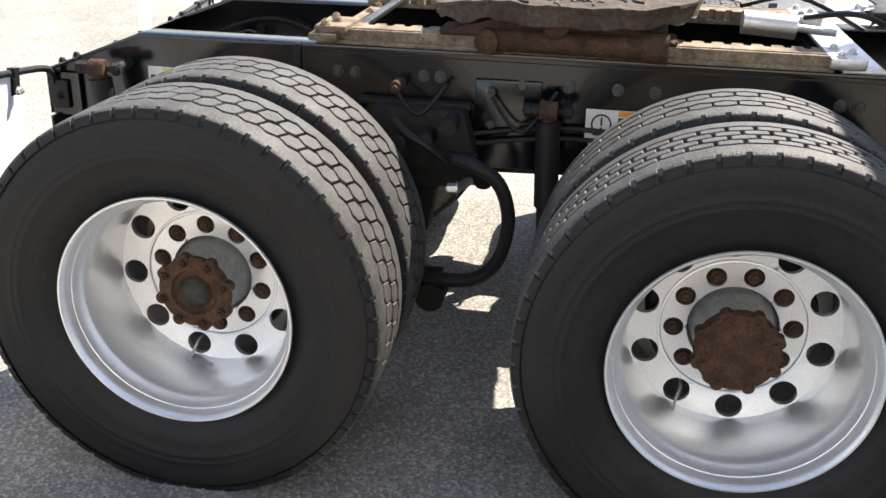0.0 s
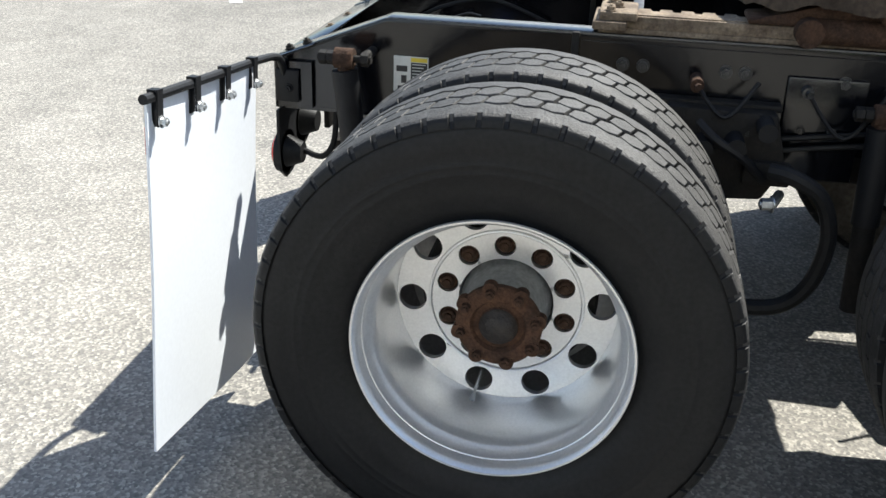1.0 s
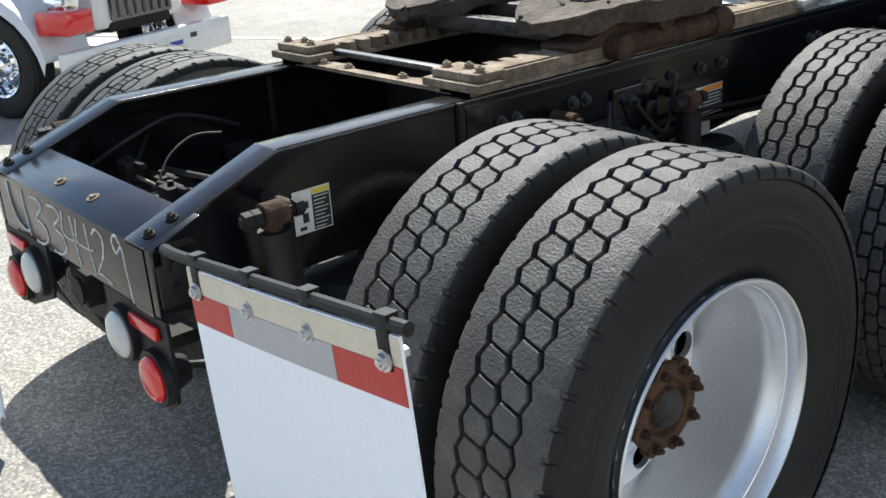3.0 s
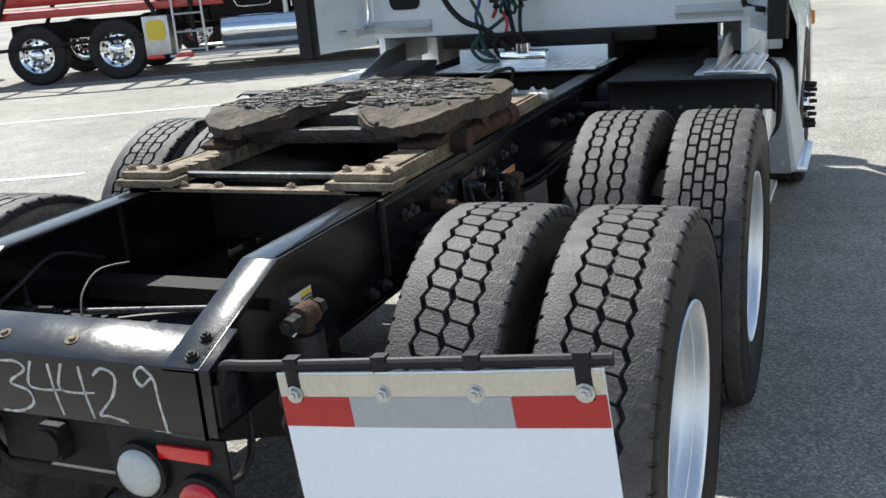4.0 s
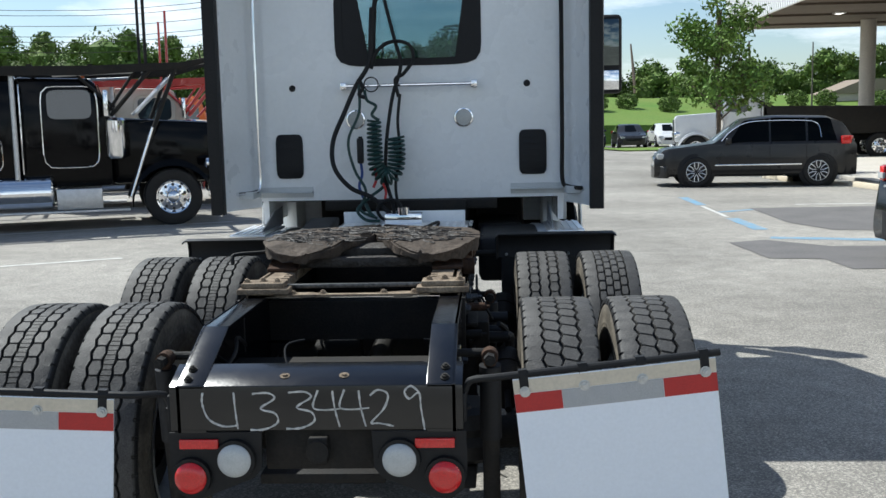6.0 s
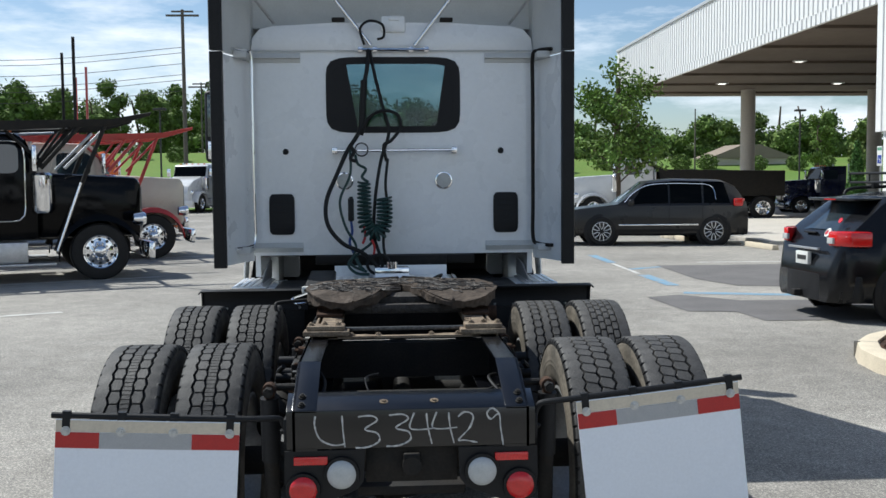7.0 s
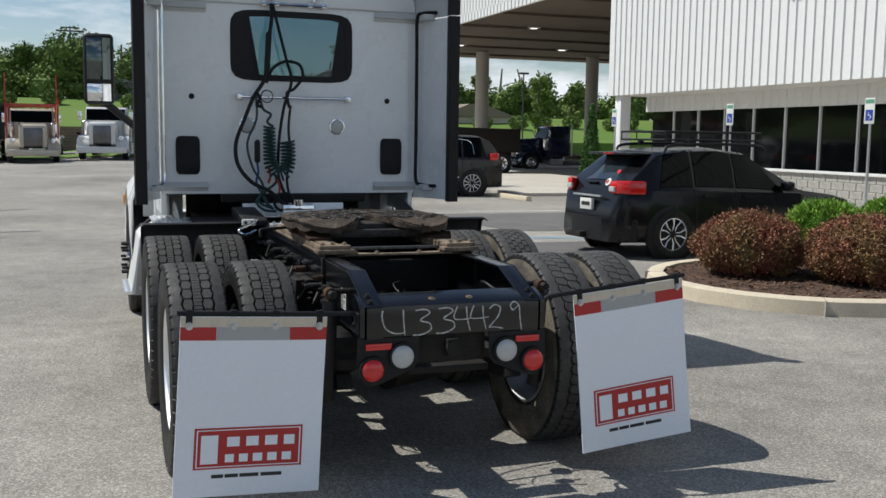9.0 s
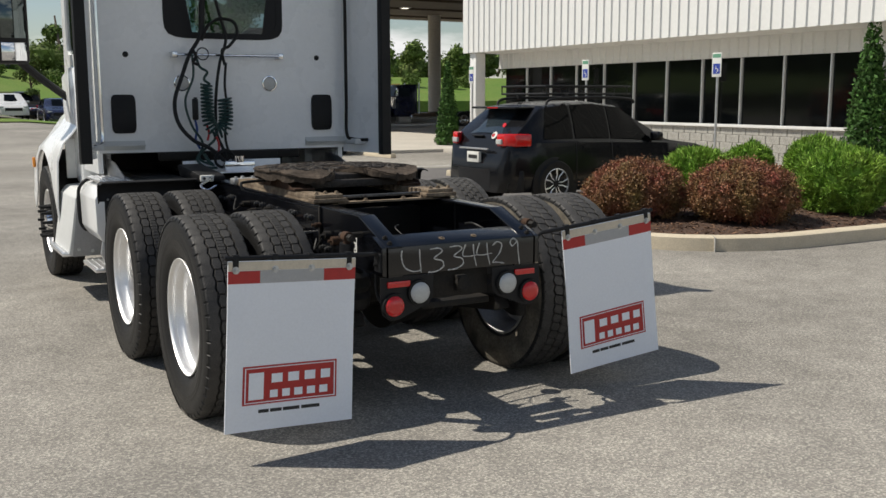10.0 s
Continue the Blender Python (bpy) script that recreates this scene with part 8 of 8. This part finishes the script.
# the hauler's trailer behind it
u = Vector((math.cos(radians(22)), math.sin(radians(22)), 0))
trl = thing("car_hauler_trailer", "dark car hauler trailer with red and white reflective tape", "trailer", pose(-5.65 - 8.6 * u.x, 15.5 - 8.6 * u.y, 0, 0, 0, 22), "car haulers")
part("trailer_frame", prism(B(), [(0, 0.55), (0, 0.95), (-12, 0.95), (-12, 0.5)], "y", -1.2, 1.2, 0.02), "dirtyblack", trl)
for k in range(6):
    part("reflective_tape", box(B(), (-1.8 - 1.8 * k, -1.208, 0.56), (-1.4 - 1.8 * k, -1.203, 0.62)), "red", trl)
    part("reflective_tape", box(B(), (-1.4 - 1.8 * k, -1.208, 0.56), (-1.05 - 1.8 * k, -1.203, 0.62)), "sticker", trl)
    part("post", box(B(), (-0.6 - 2.2 * k, -1.2, 0.95), (-0.48 - 2.2 * k, -1.08, 3.4), 0.01), "dirtyblack", trl)
    part("post", box(B(), (-0.6 - 2.2 * k, 1.08, 0.95), (-0.48 - 2.2 * k, 1.2, 3.4), 0.01), "dirtyblack", trl)
part("upper_deck", prism(B(), [(0, 3.0), (0, 3.12), (-12, 3.3), (-12, 3.18)], "y", -1.2, 1.2, 0.01), "redpaint", trl)
for xx in (-8.6, -9.9):
    for s in (1, -1):
        truck_wheel(trl, xx, s * 1.08, s)
cream = conventional("car_hauler_truck", "cream long-nose truck with red fenders and red upper deck", -5.75, 20.5, 22, "creampaint", "redpaint", 1.8, group="car haulers")
hauler_rack(cream, "redpaint", 8.4, 1.3)
conventional("box_truck", "orange truck standing behind the car haulers", -7.35, 28.0, 22, "orangepaint", "orangepaint", 0, group="car haulers")
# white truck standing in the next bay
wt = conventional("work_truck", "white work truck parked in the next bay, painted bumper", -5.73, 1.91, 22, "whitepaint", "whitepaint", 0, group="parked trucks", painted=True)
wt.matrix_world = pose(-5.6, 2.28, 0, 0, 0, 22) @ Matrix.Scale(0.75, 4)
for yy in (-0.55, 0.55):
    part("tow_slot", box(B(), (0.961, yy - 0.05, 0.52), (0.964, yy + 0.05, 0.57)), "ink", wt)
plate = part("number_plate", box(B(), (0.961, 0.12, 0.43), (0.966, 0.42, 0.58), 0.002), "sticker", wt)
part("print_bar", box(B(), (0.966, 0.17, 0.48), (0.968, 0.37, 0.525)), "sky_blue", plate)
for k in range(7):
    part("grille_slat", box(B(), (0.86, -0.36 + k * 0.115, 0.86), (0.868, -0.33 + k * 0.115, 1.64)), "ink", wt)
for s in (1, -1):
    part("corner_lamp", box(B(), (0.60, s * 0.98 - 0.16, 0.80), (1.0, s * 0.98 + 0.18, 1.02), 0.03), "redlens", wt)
for nm, lab, x, y, yaw, p, f, sl, bd, aero in (
        ("dump_truck", "white dump truck parked in the far row, front on", -7.3, 47.5, -95, "whitepaint", "whitepaint", 0, "tall dump", False),
        ("car_hauler_truck", "cream car hauler with red rack parked in the far row", -4.1, 47.5, -86, "creampaint", "creampaint", 0, None, False),
        ("day_cab_truck", "white day cab truck parked in the far row, front on", -0.85, 48.0, -97, "whitepaint", "whitepaint", 0, None, False),
        ("sleeper_truck", "white sleeper truck parked at the far edge", -10.9, 51.0, -104, "whitepaint", "whitepaint", 1.6, None, True),
        ("dump_truck", "white truck with a dark dump body under the canopy", 8.9, 38.3, 172, "whitepaint", "whitepaint", 0, "dump", False),
        ("day_cab_truck", "dark blue day cab truck under the canopy", 19.5, 42.3, 176, "bluepaint", "bluepaint", 0, None, False)):
    t_ = conventional(nm, lab, x, y, yaw, p, f, sl, bd, "parked trucks", aero, True)
    if p == "bluepaint":
        t_.matrix_world = t_.matrix_world @ Matrix.Scale(0.86, 4)
    if nm == "car_hauler_truck":
        hauler_rack(t_, "redpaint", 7.0, 1.0)


# ---- building with canopy ----
def ribbed(name, x, y0, y1, z0, z1, label, pitch=0.30):
    wall = part(name, box(B(), (x, y0, z0), (x + 0.12, y1, z1)), "ribwhite")
    tagged(wall, label, "wall", kind="structure")
    n = int((y1 - y0) / pitch)
    me = make_mesh("rib", prism(B(), [(0.0, -0.045), (-0.035, -0.022), (-0.035, 0.022), (0.0, 0.045)], "z", z0 + 0.01, z1 - 0.01), "ribwhite")
    for k in range(n):
        place("rib", me, wall, "", Matrix.Translation((x, y0 + (k + 0.5) * pitch, 0)))
    return wall


WX, PX, CY = 14.7, 13.4, 22.78
ribbed("wall_front", PX, -3.5, CY, 2.957, 6.62, "white ribbed metal front wall that overhangs the windows")
for nm, a, b, c, lab in (("coping", (PX - 0.06, -3.5, 6.62), (PX + 0.3, CY + 0.02, 6.78), "coping", "grey metal coping on the front wall"), ("wall_roof", (PX + 0.12, -3.5, 6.4), (36, CY, 6.55), "coping", "flat roof of the building"), ("wall_soffit", (PX + 0.12, -3.5, 2.957), (WX, CY, 3.03), "ribwhite", "white soffit over the windows"), ("wall_end", (PX + 0.12, CY - 0.15, 2.957), (36, CY, 6.6), "ribwhite", "white end wall of the building")):
    tagged(part(nm, box(B(), a, b, 0.01), c), lab, "wall", kind="structure")
ribbed("wall_window_head", WX - 0.02, -3.5, CY - 0.1, 2.50, 2.97, "ribbed strip above the dark windows")
base = tagged(part("wall_base", box(B(), (WX, -3.5, 0), (WX + 0.3, CY - 0.1, 0.91)), "stone"), "grey stone block base under the windows", "wall", kind="structure")
me = make_mesh("stone_block", box(B(), (-0.03, 0.006, 0.006), (0.05, 0.394, 0.186), 0.012, 1), "stone")
for r in range(5):
    for k in range(64):
        place("stone_block", me, base, "", Matrix.Translation((WX, -3.4 + k * 0.4 + 0.2 * (r % 2), 0.006 + r * 0.181)))
glaz = tagged(new("window_1"), "long row of dark reflective windows in white frames", "window", kind="structure")
n = 20
for k in range(n):
    y0 = CY - 0.38 - (k + 1) * 1.245
    part("pane", box(B(), (WX + 0.04, y0 + 0.03, 0.98), (WX + 0.06, y0 + 1.215, 2.49)), "darkglass", glaz)
    part("window_frame", box(B(), (WX - 0.02, y0 - 0.02, 0.95), (WX + 0.06, y0 + 0.02, 2.50), 0.005), "whitepaint", glaz)
part("window_sill", box(B(), (WX - 0.1, CY - 0.38 - n * 1.245, 0.91), (WX + 0.05, CY - 0.35, 0.98), 0.008), "whitepaint", glaz)
tagged(part("wall_rear_fill", box(B(), (WX + 0.3, -3.5, 0), (36, CY - 0.1, 2.957)), "dark"), "dark interior behind the windows", "wall", kind="structure")
tagged(part("corner_column", box(B(), (PX + 0.1, CY - 0.60, 0), (PX + 0.45, CY - 0.25, 2.957), 0.02), "ribwhite"), "white corner column under the overhang", "column", kind="structure")
wall_lamp = thing("wall_lamp", "small white flood lamp on the ribbed wall", "lamp", pose(PX - 0.04, 14.5, 5.2))
part("housing", prism(B(), [(-0.22, 0.10), (0.0, 0.16), (0.0, -0.06), (-0.22, -0.02)], "y", -0.2, 0.2, 0.02), "whitepaint", wall_lamp)
part("lens", box(B(), (-0.2, -0.16, -0.055), (-0.02, 0.16, -0.03)), "whitelens", wall_lamp)
# canopy
CX0, CX1, CY1, CZ0, CZ1 = PX + 0.05, 46.0, 52.5, 6.45, 8.93
ribbed("canopy_fascia", CX0, -3.5, CY1, 6.8, CZ1, "white ribbed fascia high over the drive-through canopy", 0.34)
fas = ribbed("canopy_fascia_low", CX0, CY + 0.03, CY1, CZ0, 6.8, "white ribbed fascia of the drive-through canopy", 0.34)
tagged(part("canopy_soffit", box(B(), (CX0 + 0.12, CY + 0.02, CZ0 + 0.02), (CX1, CY1, CZ0 + 0.2)), "soffit"), "brown underside of the canopy", "canopy", kind="structure")
tagged(part("canopy_roof", box(B(), (CX0 + 0.12, -3.5, CZ1 - 0.3), (CX1, CY1, CZ1 - 0.1)), "coping"), "flat canopy roof", "canopy", kind="structure")
tagged(part("canopy_coping", box(B(), (CX0 - 0.08, -3.5, CZ1), (CX0 + 0.3, CY1 + 0.05, CZ1 + 0.14), 0.01), "coping"), "grey metal edge on the canopy fascia", "canopy", kind="structure")
tagged(part("canopy_far_edge", box(B(), (CX0, CY1, CZ0), (CX1, CY1 + 0.12, CZ1)), "ribwhite"), "far fascia of the canopy", "canopy", kind="structure")
for k in range(6):
    y = CY + 4 + 4.6 * k
    tagged(part("canopy_beam", box(B(), (CX0 + 0.12, y, CZ0 - 0.18 + 0.1), (CX1, y + 0.25, CZ0 + 0.02)), "soffit"), "brown beam under the canopy", "beam", kind="structure")
for i in range(3):
    for k in range(3):
        lx, ly = 16.9 + 5.9 * i, 27.0 + 9.0 * k
        lamp = thing("canopy_lamp", "small square downlight under the canopy", "lamp", pose(lx, ly, CZ0 + 0.02), "canopy downlights")
        part("frame", box(B(), (-0.26, -0.26, -0.05), (0.26, 0.26, 0.0), 0.01), "whitepaint", lamp)
        part("diffuser", box(B(), (-0.15, -0.15, -0.062), (0.15, 0.15, -0.051)), "glow", lamp)
for x in (19.6, 26.6, 33.8):
    tagged(part("column", cyl(B(), (x, 48.6, 0), (x, 48.6, CZ0), 0.38, n=28), "concrete"), "pale round concrete canopy column", "column", kind="structure")
# concrete apron and walk by the building
tagged(part("pavement", box(B(), (9.9, 21.4, -0.05), (46, 53, 0.10), 0.02), "concrete"), "pale concrete apron under the canopy", "pavement", kind="structure")
tagged(part("pavement", box(B(), (11.9, -3.5, -0.05), (WX, 21.4, 0.13), 0.02), "concrete"), "pale concrete walk along the building", "pavement", kind="structure")
for x, y, q in ((9.27, 20.4, 3), (8.3, 24.3, 5), (8.5, 13.6, 95)):
    ws_ = prism(B(), [(-0.09, 0.0), (-0.07, 0.12), (0.07, 0.12), (0.09, 0.0)], "y", -0.9, 0.9, 0.01)
    tagged(part("wheel_stop", ws_, "kerb", None, "", pose(x, y, 0, 0, 0, q)), "pale concrete wheel stop on the asphalt", "wheel stop", group="wheel stops")


def bay_sign(x, y):
    ob = thing("parking_sign", "blue and white accessible parking sign on a steel post", "sign", pose(x, y, 0.12, 0, 0, -90) @ Matrix.Scale(0.86, 4), "parking signs")
    part("post", cyl(B(), (0, 0, 0), (0, 0, 2.75), 0.032, n=10), "aludull", ob)
    plate = part("plate", box(B(), (-0.15, -0.045, 2.200), (0.15, -0.032, 2.770), 0.004), "sticker", ob)
    part("blue_panel", box(B(), (-0.11, -0.048, 2.270), (0.11, -0.0455, 2.510)), "sky_blue", plate)
    part("green_band", box(B(), (-0.13, -0.048, 2.650), (0.13, -0.0455, 2.740)), mat("green print", (0.12, 0.3, 0.2), 0.5, scale=9), plate)
    bm = tube(B(), [(0.045 * math.sin(q) - 0.005, -0.05, 2.350 - 0.045 * math.cos(q)) for q in [0.0 + k * 0.5 for k in range(9)]], 0.009, 6, 2)
    tube(bm, [(-0.02, -0.05, 2.460), (-0.02, -0.05, 2.390), (0.04, -0.05, 2.385), (0.06, -0.05, 2.330)], 0.009, 6, 1)
    part("wheelchair_symbol", bm, "sticker", plate)


for x, y in ((12.5, 10.95), (12.5, 15.33), (12.5, 20.71)):
    bay_sign(x, y)
arborvitae(13.2, 23.4, 0.85, 2.55, 31)
arborvitae(13.55, 8.1, 1.1, 2.85, 32)
tree(7.3, 27.0, 5.2, 41, w=3.1)
tree(33.4, 70.5, 5.0, 42, count=3500, size=0.10)
tree(6.2, 67.0, 4.2, 43, "woodleaf", "young conifer on the grass", 2500, 0.10, 1.8)

# ---- retaining wall, bank, woods, poles, far shed ----
rw = tagged(part("retaining_wall", box(B(), (-90, 69.3, 0.1), (7, 69.9, rise(0, 70) + 0.05)), "wallblock"), "brown block retaining wall below the grass bank", "wall", kind="structure")
bm = B()
for r in range(9):
    box(bm, (-90, 69.27, 0.26 + 0.2 * r + 0.185), (7, 69.31, 0.26 + 0.2 * r + 0.2))
tagged(part("wall_courses", bm, "stone", rw), kind="stuff")
rng = random.Random(9)
blobs = []
for k in range(260):
    x = rng.uniform(-150, 150)
    y = rng.uniform(92, 112)
    h = rng.uniform(2.2, 4.2) * (1.05 if x < -14 else 0.85 if x < 9 else 0.55)
    base_z = rise(x, y)
    for j in range(3):
        s = rng.uniform(1.6, 3.2) * (1.0 if x < 9 else 0.6)
        blobs.append(((x + rng.uniform(-1.5, 1.5), y, base_z + h * (0.3 + 0.45 * j)), (s, s, s * rng.uniform(0.7, 1.1))))
for k in range(64):                # single tall crowns that stand up out of the belt
    x = -100 + 3.3 * k + rng.uniform(-1.2, 1.2)
    y = 92 + rng.uniform(0, 7)
    h = rng.uniform(5.6, 8.6) * (1.0 if x < -14 else 0.62 if x < 6 else 0.5)
    wide = rng.uniform(1.5, 2.5)
    for j in range(17):
        q, f = rng.uniform(0, 6.28), rng.uniform(0.12, 1.0)
        reach = wide * math.sin(math.pi * min(0.94, 0.18 + 0.8 * f)) * rng.uniform(0.3, 1.0)
        sz = rng.uniform(0.65, 1.25)
        blobs.append(((x + reach * math.cos(q), y + reach * 0.7 * math.sin(q), rise(x, y) + h * f), (sz, sz, sz * 0.8)))
bm = B()
for c, r in blobs:
    bmesh.ops.create_icosphere(bm, subdivisions=1, radius=1.0, matrix=Matrix.Translation(c) @ Matrix.Diagonal((r[0] * 0.66, r[1] * 0.66, r[2] * 0.66, 1)))
core = tagged(part("woods_core", bm, "woodleaf"), "deep shade inside the far trees", "woods", kind="stuff")
me = leaf_mesh("woods", blobs, 340000, 0.20, "woodleaf", 77, shell=0.55)
woods = tagged(new("woods", me), "belt of green trees behind the grass bank", "woods", kind="stuff")
bm = B()
for k in range(70):
    x = rng.uniform(-140, 140)
    z = rise(x, 98)
    cyl(bm, (x, rng.uniform(94, 104), z + 0.5), (x, 98, z + 5.5), 0.2, 0.08, n=6)
tagged(part("woods_trunks", bm, "bark"), "trunks of the far trees", "woods", kind="stuff")
# shrubs along the top of the bank
me = leaf_mesh("foliage", [((0, 0, 0.7), (0.95, 0.95, 0.75))], 900, 0.11, "woodleaf", 5)
for k in range(26):
    x = -34 + k * 3.3 + rng.uniform(-0.6, 0.6)
    y = (84 if x < 9 else 80) + rng.uniform(-1.5, 1.5)
    ob = tagged(new("bank_shrub", me), "dark round shrub on the grass bank", "shrub", group="shrubs on the bank")
    ob.matrix_world = pose(x, y, rise(x, y) - 0.1, 0, 0, k * 40)


def utility_pole(x, y, h, arm=True):
    ob = thing("utility_pole", "tall wooden utility pole with cross arms", "pole", pose(x, y, rise(x, y)), "poles")
    part("pole", cyl(B(), (0, 0, -0.2), (0, 0, h), 0.19 * h / 14, 0.13 * h / 14, n=12), "polewood", ob)
    if arm:
        bm = box(B(), (-1.2, -0.06, h - 0.5), (1.2, 0.06, h - 0.36))
        box(bm, (-0.8, -0.06, h - 0.2), (0.8, 0.06, h - 0.08))
        part("cross_arm", bm, "polewood", ob)


utility_pole(-14.6, 71.5, 12.4), utility_pole(-16.8, 91.0, 6.6), utility_pole(26.2, 78, 5.3, False), utility_pole(-2.9, 92, 6.5)


def lot_lamp(x, y, h):
    ob = thing("lot_lamp", "dark parking lot lamp post with a flat head", "lamp", pose(x, y, rise(x, y)), "lot lamps")
    part("post", cyl(B(), (0, 0, -0.1), (0, 0, h), 0.065, 0.05, n=12), "poleblack", ob)
    part("lamp_head", box(B(), (-0.38, -0.2, h), (0.38, 0.2, h + 0.14), 0.03), "poleblack", ob)


lot_lamp(-13.5, 58.0, 6.0), lot_lamp(30.0, 66.0, 6.5)
for k, z in enumerate((6.2, 7.0, 7.4, 8.2, 9.0, 9.4)):
    bm = tube(B(), [(-60, 74, z + 3), (-30, 73, z + 1.6), (-14.6, 71.5, z + 2.4)], 0.022, 5, 5)
    tagged(part("power_line", bm, "poleblack"), "thin dark power line", "cable", group="power lines")
shed = thing("far_shed", "long tan shed with a low gable roof on the bank", "building", pose(33.2, 85.5, rise(33, 85) - 0.4, 0, 0, 8) @ Matrix.Scale(0.72, 4))
part("wall", box(B(), (-5.6, -2, 0), (5.6, 2, 1.2)), "creampaint", shed)
part("roof", prism(B(), [(-6.0, 1.2), (6.0, 1.2), (1.0, 2.9), (-1.4, 2.9)], "y", -2.4, 2.4), mat("brown shed roof", (0.28, 0.22, 0.16), 0.7, scale=1), shed)
house = thing("grey_building", "plain grey building behind the bank trees", "building", pose(4.0, 97, rise(4, 97)))
part("wall", box(B(), (-7, -3, -0.3), (5, 3, 1.7)), "stone", house)
part("roof", prism(B(), [(-7.4, 1.7), (5.4, 1.7), (5.0, 2.0), (-7.0, 2.0)], "y", -3.3, 3.3), "coping", house)
